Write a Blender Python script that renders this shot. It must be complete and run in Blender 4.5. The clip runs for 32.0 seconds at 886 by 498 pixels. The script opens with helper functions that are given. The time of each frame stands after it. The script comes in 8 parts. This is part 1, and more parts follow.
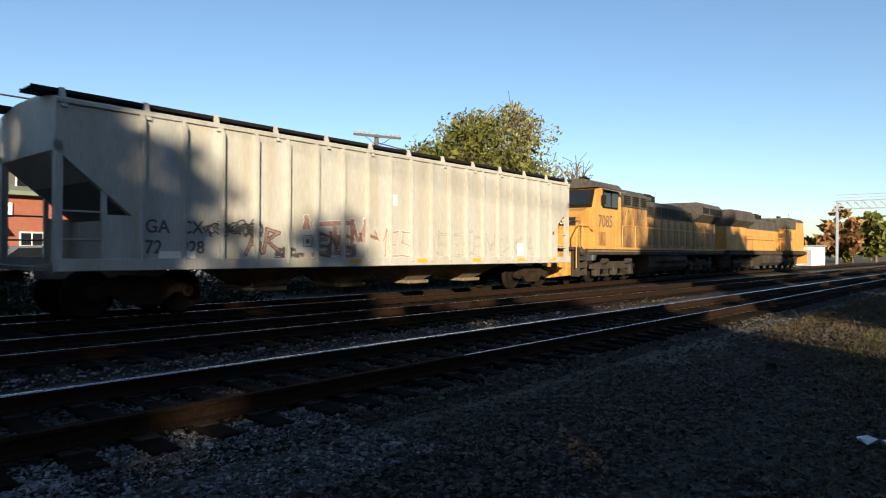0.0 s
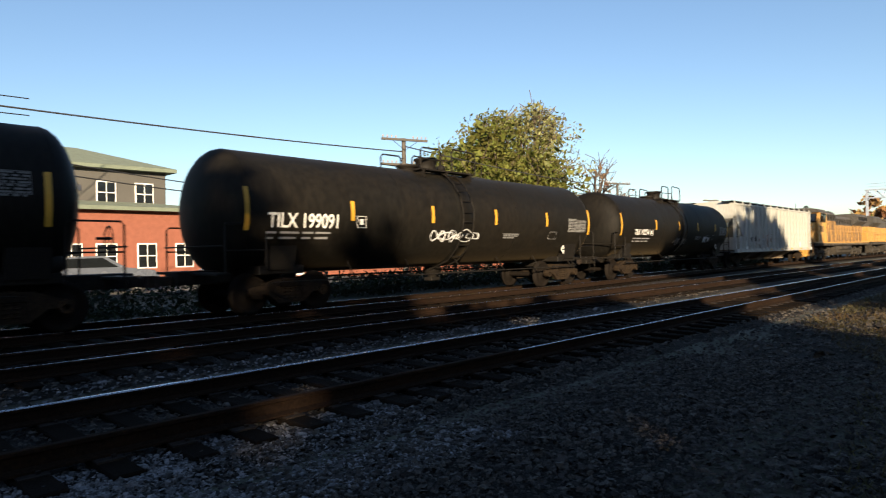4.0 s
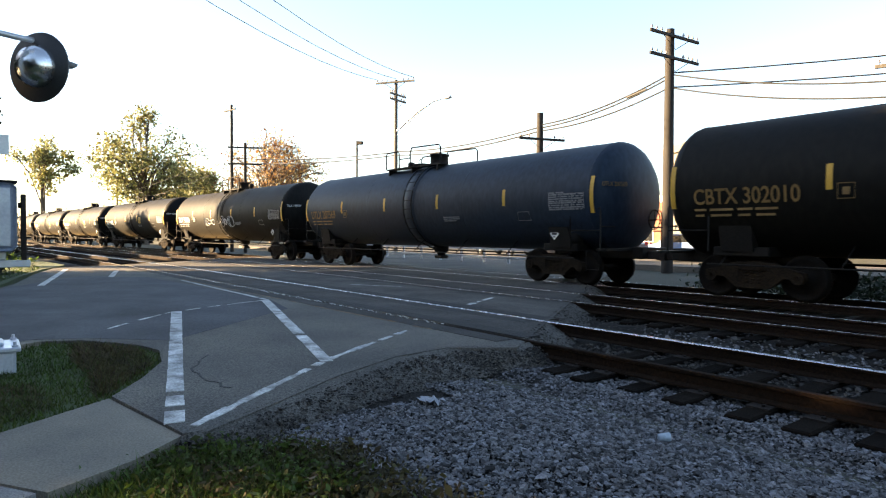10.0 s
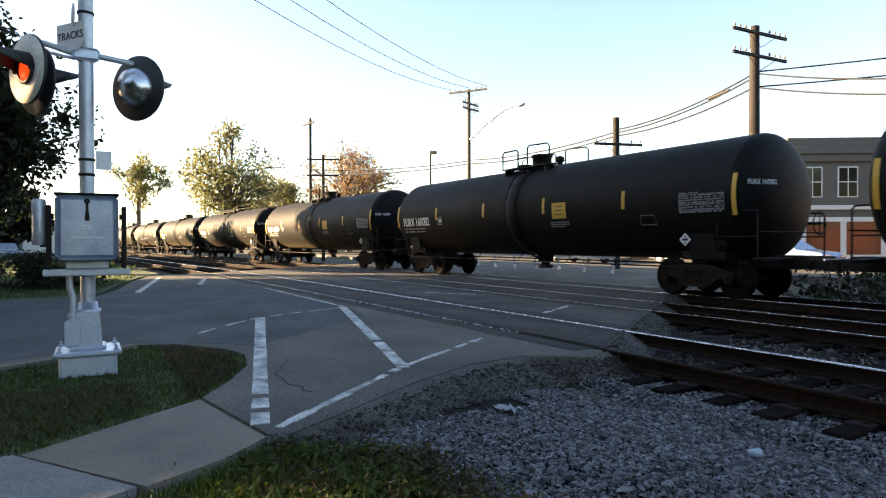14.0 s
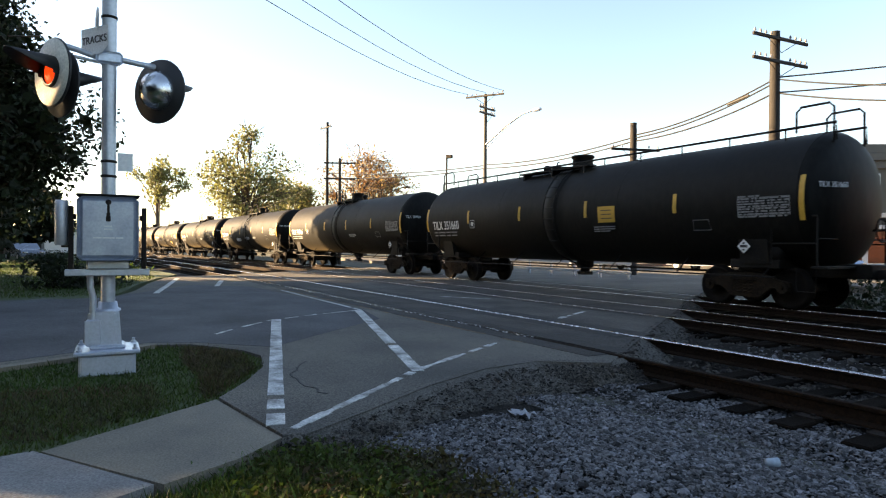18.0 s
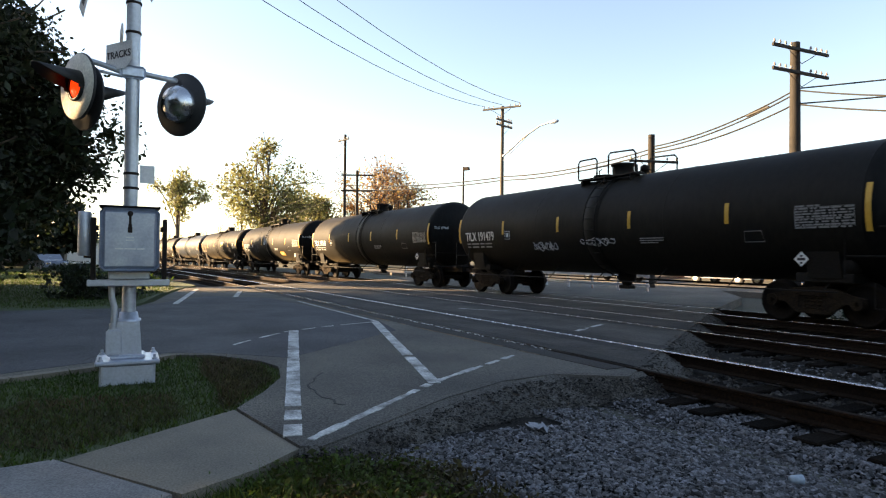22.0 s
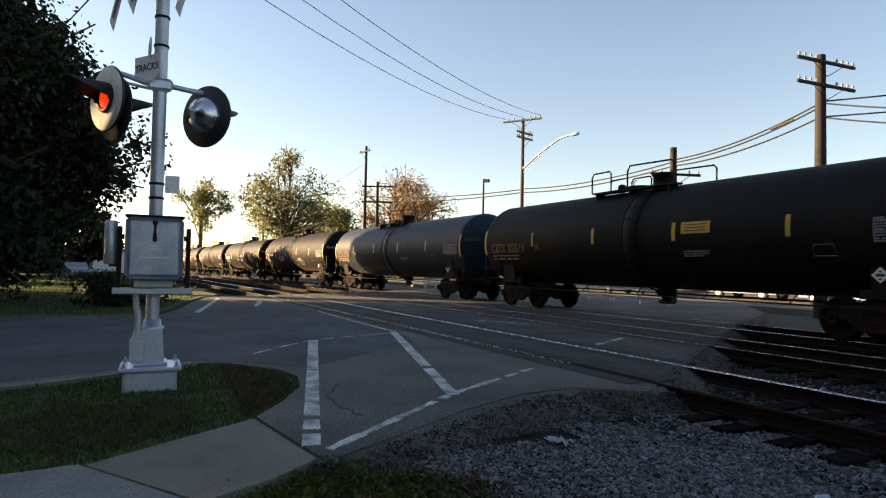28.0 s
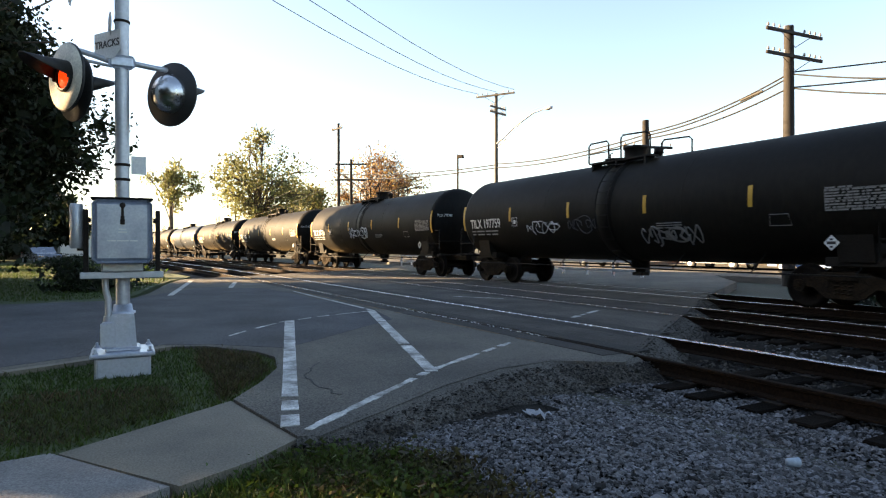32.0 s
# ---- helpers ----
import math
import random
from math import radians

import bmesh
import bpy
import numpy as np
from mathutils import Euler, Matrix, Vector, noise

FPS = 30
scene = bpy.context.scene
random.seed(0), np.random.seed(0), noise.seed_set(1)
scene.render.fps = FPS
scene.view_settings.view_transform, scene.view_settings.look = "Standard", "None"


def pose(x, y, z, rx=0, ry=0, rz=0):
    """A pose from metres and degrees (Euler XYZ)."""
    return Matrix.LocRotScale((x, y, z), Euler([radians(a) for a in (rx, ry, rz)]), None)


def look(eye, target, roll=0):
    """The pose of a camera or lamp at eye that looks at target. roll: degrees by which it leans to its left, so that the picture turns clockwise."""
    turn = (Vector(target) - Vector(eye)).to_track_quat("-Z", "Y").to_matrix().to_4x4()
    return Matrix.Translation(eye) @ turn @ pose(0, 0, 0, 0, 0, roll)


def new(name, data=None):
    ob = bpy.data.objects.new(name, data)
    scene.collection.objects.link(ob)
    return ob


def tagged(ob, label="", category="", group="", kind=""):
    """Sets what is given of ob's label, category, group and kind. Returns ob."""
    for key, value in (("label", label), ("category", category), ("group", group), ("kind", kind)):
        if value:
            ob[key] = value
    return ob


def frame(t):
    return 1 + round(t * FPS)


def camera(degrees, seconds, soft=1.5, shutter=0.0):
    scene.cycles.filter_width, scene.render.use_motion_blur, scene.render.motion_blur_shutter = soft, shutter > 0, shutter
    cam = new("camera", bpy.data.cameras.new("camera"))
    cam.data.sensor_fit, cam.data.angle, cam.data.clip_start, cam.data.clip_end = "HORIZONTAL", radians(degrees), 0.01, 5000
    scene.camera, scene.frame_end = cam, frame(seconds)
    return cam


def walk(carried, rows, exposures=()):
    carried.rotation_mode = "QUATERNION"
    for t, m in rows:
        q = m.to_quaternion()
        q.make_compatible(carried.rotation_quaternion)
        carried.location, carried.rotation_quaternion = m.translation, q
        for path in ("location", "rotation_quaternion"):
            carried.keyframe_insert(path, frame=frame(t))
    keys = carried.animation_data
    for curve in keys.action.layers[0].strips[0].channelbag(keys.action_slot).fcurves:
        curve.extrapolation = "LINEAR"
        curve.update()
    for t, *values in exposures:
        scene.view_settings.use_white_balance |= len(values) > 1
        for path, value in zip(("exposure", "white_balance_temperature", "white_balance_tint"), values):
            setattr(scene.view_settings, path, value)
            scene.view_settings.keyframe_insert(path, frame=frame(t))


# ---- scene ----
cam = camera(70.0, 32.0, soft=1.15, shutter=0.12)
# seconds, place, and the tilt, roll and yaw of the camera
PATH = [
    (0.0, -2.325, -5.396, 1.374, 90.08, -0.51, -47.67),
    (0.5, -2.402, -5.410, 1.368, 90.00, 0.00, -47.27),
    (1.0, -2.469, -5.405, 1.372, 90.14, -0.58, -50.13),
    (1.5, -2.517, -5.365, 1.393, 91.31, -0.98, -54.53),
    (2.0, -2.566, -5.348, 1.420, 91.46, -0.38, -59.62),
    (2.5, -2.639, -5.319, 1.445, 91.24, -0.01, -62.62),
    (4.5, -2.919, -5.321, 1.344, 89.82, 1.24, -33.55),
    (5.0, -2.794, -5.355, 1.385, 88.80, 0.68, -17.23),
    (5.5, -2.639, -5.351, 1.336, 85.82, -0.21, 3.57),
    (6.0, -2.773, -5.557, 1.345, 89.32, 0.51, 15.88),
    (6.5, -2.810, -5.779, 1.371, 87.12, 2.22, 27.72),
    (7.0, -2.838, -5.848, 1.345, 88.96, -0.03, 40.77),
    (7.5, -2.841, -5.830, 1.348, 88.17, 0.74, 45.49),
    (8.0, -2.844, -5.834, 1.349, 88.32, -0.31, 48.49),
    (8.5, -2.848, -5.822, 1.343, 88.31, -0.62, 49.98),
    (9.0, -2.849, -5.831, 1.343, 88.43, -0.34, 51.22),
    (9.5, -2.843, -5.836, 1.346, 88.59, -0.19, 51.70),
    (10.0, -2.841, -5.832, 1.349, 88.62, -0.27, 51.81),
    (10.5, -2.843, -5.844, 1.350, 89.34, -0.23, 53.49),
    (11.0, -2.839, -5.847, 1.347, 89.72, -0.58, 54.32),
    (11.5, -2.846, -5.853, 1.345, 89.57, -0.30, 55.92),
    (12.0, -2.848, -5.849, 1.342, 89.35, 0.08, 56.87),
    (12.5, -2.844, -5.852, 1.342, 89.33, -0.07, 57.51),
    (13.0, -2.842, -5.852, 1.341, 89.59, 0.00, 57.99),
    (13.5, -2.844, -5.857, 1.341, 89.44, -0.09, 58.09),
    (14.0, -2.846, -5.855, 1.341, 89.36, 0.10, 58.42),
    (14.5, -2.842, -5.857, 1.339, 89.16, -0.15, 58.73),
    (16.5, -2.843, -5.858, 1.337, 89.29, -0.42, 59.22),
    (17.0, -2.846, -5.860, 1.337, 89.48, -0.68, 59.41),
    (17.5, -2.846, -5.864, 1.337, 89.81, -0.46, 59.62),
    (18.0, -2.840, -5.865, 1.337, 89.74, -0.46, 59.80),
    (18.5, -2.843, -5.863, 1.336, 89.67, -0.42, 59.94),
    (19.0, -2.841, -5.866, 1.336, 89.64, -0.54, 60.14),
    (19.5, -2.842, -5.866, 1.338, 89.77, -0.47, 60.58),
    (20.0, -2.846, -5.867, 1.341, 90.09, -0.66, 60.88),
    (20.5, -2.840, -5.865, 1.339, 90.32, 0.24, 61.02),
    (21.0, -2.839, -5.871, 1.335, 90.78, -0.20, 61.02),
    (21.5, -2.839, -5.870, 1.333, 90.75, -0.55, 61.14),
    (22.0, -2.844, -5.870, 1.335, 90.80, -0.61, 61.30),
    (22.5, -2.843, -5.869, 1.335, 91.04, -0.66, 61.50),
    (23.0, -2.841, -5.871, 1.336, 91.19, -0.75, 61.69),
    (23.5, -2.840, -5.878, 1.334, 91.18, -0.94, 62.00),
    (24.0, -2.835, -5.870, 1.335, 91.52, -0.70, 62.35),
    (24.5, -2.838, -5.874, 1.336, 91.71, -0.61, 62.24),
    (25.0, -2.839, -5.874, 1.337, 91.83, -0.60, 62.49),
    (25.5, -2.839, -5.876, 1.339, 91.91, -0.64, 62.59),
    (26.0, -2.843, -5.878, 1.341, 91.98, -0.77, 62.67),
    (26.5, -2.845, -5.881, 1.337, 92.01, -1.11, 62.84),
    (28.5, -2.832, -5.876, 1.333, 91.70, -1.05, 63.13),
    (29.0, -2.831, -5.875, 1.336, 91.66, -0.39, 63.18),
    (29.5, -2.831, -5.872, 1.328, 91.69, -0.08, 63.28),
    (30.0, -2.838, -5.869, 1.334, 91.47, -0.04, 62.80),
    (30.5, -2.844, -5.862, 1.335, 90.30, 0.37, 62.70),
    (31.0, -2.848, -5.864, 1.334, 89.90, 0.53, 61.90),
    (31.5, -2.857, -5.868, 1.336, 89.62, -0.16, 61.15),
    (32.0, -2.868, -5.860, 1.334, 89.74, 0.08, 60.86),
]
EXPOSURES = [(0, 1.55, 5900, 10), (4.5, 1.7, 6300, 12), (5.0, 2.3, 6750, 14), (5.5, 3.0, 6850, 14), (6.0, 3.72, 6650, 13), (7.0, 3.98, 6650, 13),
             (8.0, 3.55, 6950, 14), (9.0, 3.4, 7350, 14), (13.0, 3.2, 7450, 15), (19.0, 3.1, 7650, 15), (22.0, 2.95, 7900, 17), (24.0, 2.5, 8000, 18), (26.0, 2.35, 7900, 18), (29.5, 2.35, 7900, 18),
             (30.5, 2.6, 7900, 17), (31.5, 3.05, 7700, 15), (32.0, 3.1, 7700, 15)]
walk(cam, [(t, pose(x, y, z, a, b, c)) for t, x, y, z, a, b, c in PATH], EXPOSURES)

# ---- light: a low warm sun from behind the camera, and a clear sky ----
SUN_ELEVATION, SUN_AZIMUTH = 15.0, 222.0
world = bpy.data.worlds.new("sky")
scene.world = world
world.use_nodes = True
wn = world.node_tree.nodes
sky = wn.new("ShaderNodeTexSky")
sky.sky_type, sky.sun_disc = "NISHITA", False
sky.sun_elevation, sky.sun_rotation = radians(SUN_ELEVATION), radians(SUN_AZIMUTH)
sky.air_density, sky.dust_density, sky.ozone_density = 1.0, 0.45, 1.8
wn["Background"].inputs["Strength"].default_value = 0.055
world.node_tree.links.new(sky.outputs[0], wn["Background"].inputs[0])
sun = new("sun", bpy.data.lights.new("sun", "SUN"))
sun.data.energy, sun.data.angle, sun.data.color = 5.0, radians(0.6), (1.0, 0.77, 0.48)
sa, se = radians(SUN_AZIMUTH), radians(SUN_ELEVATION)
SUN_DIR = Vector((math.sin(sa) * math.cos(se), math.cos(sa) * math.cos(se), math.sin(se)))
sun.matrix_world = look(SUN_DIR * 100, (0, 0, 0))


# ---- materials ----
def material(name, colour, rough=0.7, metal=0.0, spread=0.25, scale=3.0, fine=40.0, bump=0.15, second=None, mix=0.5, random_value=0.0,
             emit=0.0, spec=0.5, island=False, coat=0.0, streak=None):
    """A surface with broad stains (scale), fine grain (fine) and relief; second: a colour that shows in patches."""
    m = bpy.data.materials.new(name)
    m.use_nodes = True
    t = m.node_tree
    n, link = t.nodes, t.links.new
    b = n["Principled BSDF"]
    b.inputs["Metallic"].default_value = metal
    b.inputs["Specular IOR Level"].default_value = spec
    b.inputs["Coat Weight"].default_value = coat
    geo = n.new("ShaderNodeTexCoord")
    at = geo.outputs["Object"]
    if streak:
        mp = n.new("ShaderNodeMapping")
        mp.inputs["Scale"].default_value = streak
        link(at, mp.inputs[0])
        at = mp.outputs[0]
    big, small = n.new("ShaderNodeTexNoise"), n.new("ShaderNodeTexNoise")
    for x, s, d in ((big, scale, 5), (small, fine, 3)):
        x.inputs["Scale"].default_value, x.inputs["Detail"].default_value = s, d
        link(at, x.inputs["Vector"])
    ramp = n.new("ShaderNodeValToRGB")
    ramp.color_ramp.elements[0].position = 0.5 - 0.28 * (1.01 - mix) - 0.12
    ramp.color_ramp.elements[1].position = 0.5 + 0.28 * (1.01 - mix) + 0.12
    dark = second or tuple(c * (1 - spread) for c in colour)
    ramp.color_ramp.elements[0].color, ramp.color_ramp.elements[1].color = (*colour, 1), (*dark, 1)
    link(big.outputs["Fac"], ramp.inputs[0])
    mul = n.new("ShaderNodeMixRGB")
    mul.blend_type, mul.inputs[0].default_value = "MULTIPLY", 1.0
    grain = n.new("ShaderNodeMapRange")
    grain.inputs["From Min"].default_value, grain.inputs["From Max"].default_value = 0.34, 0.66
    grain.inputs["To Min"].default_value, grain.inputs["To Max"].default_value = 1 - spread, 1 + spread
    link(small.outputs["Fac"], grain.inputs[0])
    link(ramp.outputs[0], mul.inputs[1])
    link(grain.outputs[0], mul.inputs[2])
    out = mul.outputs[0]
    if random_value:
        if island:
            rnd = n.new("ShaderNodeNewGeometry").outputs["Random Per Island"]
        else:
            rnd = n.new("ShaderNodeObjectInfo").outputs["Random"]
        hsv = n.new("ShaderNodeHueSaturation")
        mr = n.new("ShaderNodeMapRange")
        mr.inputs["To Min"].default_value, mr.inputs["To Max"].default_value = 1 - random_value, 1 + random_value
        link(rnd, mr.inputs[0])
        link(mr.outputs[0], hsv.inputs["Value"])
        link(out, hsv.inputs["Color"])
        if island:
            mh = n.new("ShaderNodeMapRange")
            mh.inputs["To Min"].default_value, mh.inputs["To Max"].default_value = 0.475, 0.525
            link(rnd, mh.inputs[0])
            link(mh.outputs[0], hsv.inputs["Hue"])
        out = hsv.outputs[0]
    link(out, b.inputs["Base Color"])
    rr = n.new("ShaderNodeMapRange")
    rr.inputs["To Min"].default_value, rr.inputs["To Max"].default_value = max(0.03, rough - 0.15), min(1, rough + 0.15)
    link(big.outputs["Fac"], rr.inputs[0])
    link(rr.outputs[0], b.inputs["Roughness"])
    if bump:
        bp = n.new("ShaderNodeBump")
        bp.inputs["Strength"].default_value, bp.inputs["Distance"].default_value = bump, 0.02
        link(small.outputs["Fac"], bp.inputs["Height"])
        link(bp.outputs[0], b.inputs["Normal"])
    if emit:
        b.inputs["Emission Color"].default_value, b.inputs["Emission Strength"].default_value = (*colour, 1), emit
    return m


def leaf_material(name, colour, second):
    m = material(name, colour, 0.6, 0, 0.2, 0.6, 6, 0, second, 0.5, 0.45, island=True, spec=0.3)
    b = m.node_tree.nodes["Principled BSDF"]
    b.inputs["Transmission Weight"].default_value = 0.0
    tr = m.node_tree.nodes.new("ShaderNodeBsdfTranslucent")
    ad = m.node_tree.nodes.new("ShaderNodeMixShader")
    ad.inputs[0].default_value = 0.35
    src = b.inputs["Base Color"].links[0].from_socket
    link = m.node_tree.links.new
    link(src, tr.inputs["Color"])
    link(b.outputs[0], ad.inputs[1])
    link(tr.outputs[0], ad.inputs[2])
    link(ad.outputs[0], m.node_tree.nodes["Material Output"].inputs[0])
    return m


M = {
    "dirt": material("dirt", (0.035, 0.030, 0.020), 0.95, 0, 0.4, 0.5, 30, 0.5, (0.018, 0.024, 0.009), 0.4),
    "lawn": material("lawn", (0.022, 0.042, 0.008), 0.95, 0, 0.4, 0.8, 60, 0.6, (0.040, 0.056, 0.011), 0.4),
    "ballast": material("ballast", (0.06, 0.058, 0.058), 0.9, 0, 0.55, 1.2, 45, 1.0, (0.04, 0.036, 0.03), 0.5),
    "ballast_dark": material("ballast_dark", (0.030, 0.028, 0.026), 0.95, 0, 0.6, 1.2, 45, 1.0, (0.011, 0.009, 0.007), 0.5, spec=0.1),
    "stone": material("stone", (0.122, 0.124, 0.136), 0.75, 0, 0.3, 8, 60, 0.3, (0.062, 0.056, 0.052), 0.5, 0.9, island=True, spec=0.35),
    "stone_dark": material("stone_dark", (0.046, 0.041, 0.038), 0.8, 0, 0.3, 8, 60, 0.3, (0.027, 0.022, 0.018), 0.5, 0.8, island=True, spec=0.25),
    "asphalt": material("asphalt", (0.135, 0.122, 0.102), 0.88, 0, 0.5, 0.55, 60, 0.7, (0.062, 0.060, 0.056), 0.6, spec=0.25),
    "asphalt_new": material("asphalt_new", (0.078, 0.084, 0.094), 0.88, 0, 0.45, 0.8, 60, 0.6, (0.050, 0.050, 0.052), 0.5, spec=0.25),
    "rail_strip": material("rail_strip", (0.030, 0.027, 0.025), 0.85, 0, 0.4, 1.5, 60, 0.5, (0.028, 0.026, 0.024), 0.5, spec=0.3),
    "rust_dirt": material("rust_dirt", (0.21, 0.14, 0.08), 0.95, 0, 0.4, 2, 40, 0.4, (0.08, 0.065, 0.05), 0.6, spec=0.15),
    "apron": material("apron", (0.125, 0.115, 0.10), 0.9, 0, 0.55, 1.2, 55, 1.0, (0.06, 0.056, 0.05), 0.5, spec=0.2),
    "asphalt_old": material("asphalt_old", (0.085, 0.078, 0.068), 0.9, 0, 0.5, 0.9, 40, 0.6, (0.040, 0.037, 0.034), 0.65, 0.2, spec=0.2),
    "tar": material("tar", (0.028, 0.027, 0.025), 0.8, 0, 0.4, 2, 60, 0.8),
    "concrete": material("concrete", (0.180, 0.155, 0.115), 0.85, 0, 0.25, 1.6, 70, 0.2, (0.115, 0.104, 0.085), 0.5),
    "concrete_grey": material("concrete_grey", (0.20, 0.195, 0.185), 0.88, 0, 0.3, 2.2, 80, 0.2, (0.13, 0.125, 0.12), 0.55),
    "road_paint": material("road_paint", (0.60, 0.60, 0.58), 0.8, 0, 0.28, 4.0, 45, 0.3, (0.16, 0.155, 0.145), 0.8),
    "rail_side": material("rail_side", (0.016, 0.0088, 0.005), 0.85, 0, 0.4, 3, 40, 0.3, (0.012, 0.0075, 0.005), 0.5, spec=0.07),
    "rail_top": material("rail_top", (0.80, 0.80, 0.83), 0.26, 1.0, 0.1, 8, 80, 0.03),
    "tie": material("tie", (0.0055, 0.0042, 0.0032), 1.0, 0, 0.4, 2.5, 30, 0.5, (0.011, 0.008, 0.006), 0.5, 0.35, streak=(6, 1, 6), spec=0.04),
    "iron": material("iron", (0.022, 0.015, 0.011), 0.8, 0.1, 0.4, 4, 40, 0.3, spec=0.3),
    "tank_black": material("tank_black", (0.0050, 0.0050, 0.0044), 0.60, 0, 0.3, 0.7, 9, 0.03, (0.0078, 0.0064, 0.0046), 0.6, 0.25, spec=0.11, streak=(1, 1, 0.4)),
    "tank_blue": material("tank_blue", (0.0100, 0.021, 0.038), 0.5, 0, 0.2, 0.5, 10, 0.03, (0.019, 0.026, 0.035), 0.5, spec=0.14, streak=(1, 1, 0.4)),
    "tank_green": material("tank_green", (0.0042, 0.0044, 0.0040), 0.60, 0, 0.3, 0.7, 9, 0.03, (0.0078, 0.0066, 0.0048), 0.6, spec=0.11, streak=(1, 1, 0.4)),
    "black_steel": material("black_steel", (0.006, 0.0055, 0.005), 0.65, 0, 0.4, 3, 30, 0.1, (0.011, 0.009, 0.007), 0.4, spec=0.15),
    "truck_steel": material("truck_steel", (0.026, 0.018, 0.011), 0.9, 0, 0.4, 3, 30, 0.2, (0.011, 0.008, 0.006), 0.4, spec=0.08),
    "wheel_steel": material("wheel_steel", (0.008, 0.006, 0.0046), 0.8, 0, 0.3, 4, 30, 0.15, spec=0.1),
    "wheel_tread": material("wheel_tread", (0.5, 0.5, 0.5), 0.25, 1.0, 0.1, 5, 30, 0.05),
    "yellow": material("yellow", (0.50, 0.27, 0.022), 0.55, 0, 0.12, 5, 40, 0.05),
    "white": material("white", (0.68, 0.68, 0.66), 0.6, 0, 0.15, 4, 50, 0.05, (0.5, 0.5, 0.48), 0.4),
    "stencil_grey": material("stencil_grey", (0.17, 0.17, 0.17), 0.6, 0, 0.2, 4, 50, 0.02),
    "letter_yellow": material("letter_yellow", (0.163, 0.091, 0.021), 0.6, 0, 0.15, 4, 50, 0.02),
    "spray": material("spray", (0.55, 0.56, 0.57), 0.6, 0, 0.3, 2, 30, 0.02, (0.30, 0.31, 0.32), 0.6),
    "spray_red": material("spray_red", (0.20, 0.075, 0.05), 0.6, 0, 0.3, 4, 30, 0.02, (0.26, 0.20, 0.17), 0.6),
    "spray_faint": material("spray_faint", (0.40, 0.41, 0.38), 0.6, 0, 0.3, 2, 30, 0.02, (0.28, 0.29, 0.27), 0.6),
    "chute": material("chute", (0.16, 0.12, 0.075), 0.85, 0, 0.3, 2, 30, 0.1, (0.08, 0.06, 0.04), 0.5),
    "spray_dark": material("spray_dark", (0.06, 0.06, 0.065), 0.6, 0, 0.3, 2, 30, 0.02),
    "hopper": material("hopper", (0.33, 0.352, 0.355), 0.55, 0, 0.10, 0.8, 12, 0.06, (0.26, 0.245, 0.205), 0.45, streak=(3, 1, 0.3)),
    "hopper_panel": material("hopper_panel", (0.27, 0.29, 0.30), 0.6, 0, 0.08, 2, 20, 0.03),
    "spray_green": material("spray_green", (0.15, 0.17, 0.15), 0.6, 0, 0.3, 3, 30, 0.02, (0.30, 0.31, 0.29), 0.7),
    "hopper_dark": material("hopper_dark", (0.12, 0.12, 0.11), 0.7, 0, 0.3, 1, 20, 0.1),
    "loco_yellow": material("loco_yellow", (0.37, 0.20, 0.045), 0.55, 0, 0.3, 1.1, 7, 0.05, (0.055, 0.034, 0.022), 0.75, streak=(1.4, 1, 0.5)),
    "loco_clean": material("loco_clean", (0.42, 0.24, 0.05), 0.5, 0, 0.2, 0.8, 14, 0.05, (0.30, 0.15, 0.04), 0.55),
    "loco_soot": material("loco_soot", (0.060, 0.054, 0.046), 0.75, 0, 0.35, 0.9, 10, 0.08, (0.022, 0.020, 0.018), 0.6, streak=(1, 1, 0.6)),
    "loco_under": material("loco_under", (0.045, 0.038, 0.030), 0.9, 0, 0.4, 1.2, 18, 0.15, (0.016, 0.014, 0.012), 0.6, spec=0.2),
    "loco_grey": material("loco_grey", (0.16, 0.15, 0.14), 0.6, 0, 0.25, 0.8, 14, 0.05),
    "red": material("red", (0.5, 0.04, 0.03), 0.5, 0, 0.1, 3, 30, 0.02),
    "galvanised": material("galvanised", (0.46, 0.49, 0.53), 0.42, 0.55, 0.08, 3, 25, 0.06, (0.38, 0.40, 0.43), 0.5),
    "steel_box": material("steel_box", (0.33, 0.375, 0.45), 0.34, 0.7, 0.10, 5.0, 40, 0.03, (0.22, 0.25, 0.31), 0.55),
    "silver_paint": material("silver_paint", (0.46, 0.51, 0.60), 0.36, 0.55, 0.07, 4.0, 40, 0.03, (0.40, 0.44, 0.50), 0.35),
    "chrome": material("chrome", (0.62, 0.63, 0.64), 0.24, 1.0, 0.05, 4, 30, 0.01),
    "black_paint": material("black_paint", (0.015, 0.015, 0.016), 0.55, 0, 0.3, 3, 40, 0.05),
    # cream that stands in for low sun on the black lamp discs
    "sunlit_disc": material("sunlit_disc", (0.78, 0.73, 0.60), 0.7, 0, 0.15, 4, 40, 0.05, (0.42, 0.39, 0.33), 0.5),
    "glass_dark": material("glass_dark", (0.01, 0.012, 0.014), 0.06, 0, 0.1, 2, 10, 0, spec=0.8),
    "lens": material("lens", (0.30, 0.03, 0.015), 0.15, 0, 0.1, 20, 60, 0.1, spec=0.7),
    "lens_lit": material("lens_lit", (1.0, 0.045, 0.008), 0.5, 0, 0.3, 20, 60, 0.3, emit=0.22, spec=0.2),
    "pole_wood": material("pole_wood", (0.012, 0.0095, 0.008), 0.9, 0, 0.35, 2, 25, 0.3, (0.014, 0.011, 0.009), 0.5, streak=(6, 6, 0.5)),
    "pole_grey": material("pole_grey", (0.075, 0.068, 0.058), 0.9, 0, 0.3, 2, 25, 0.3, (0.05, 0.044, 0.038), 0.5, streak=(6, 6, 0.5)),
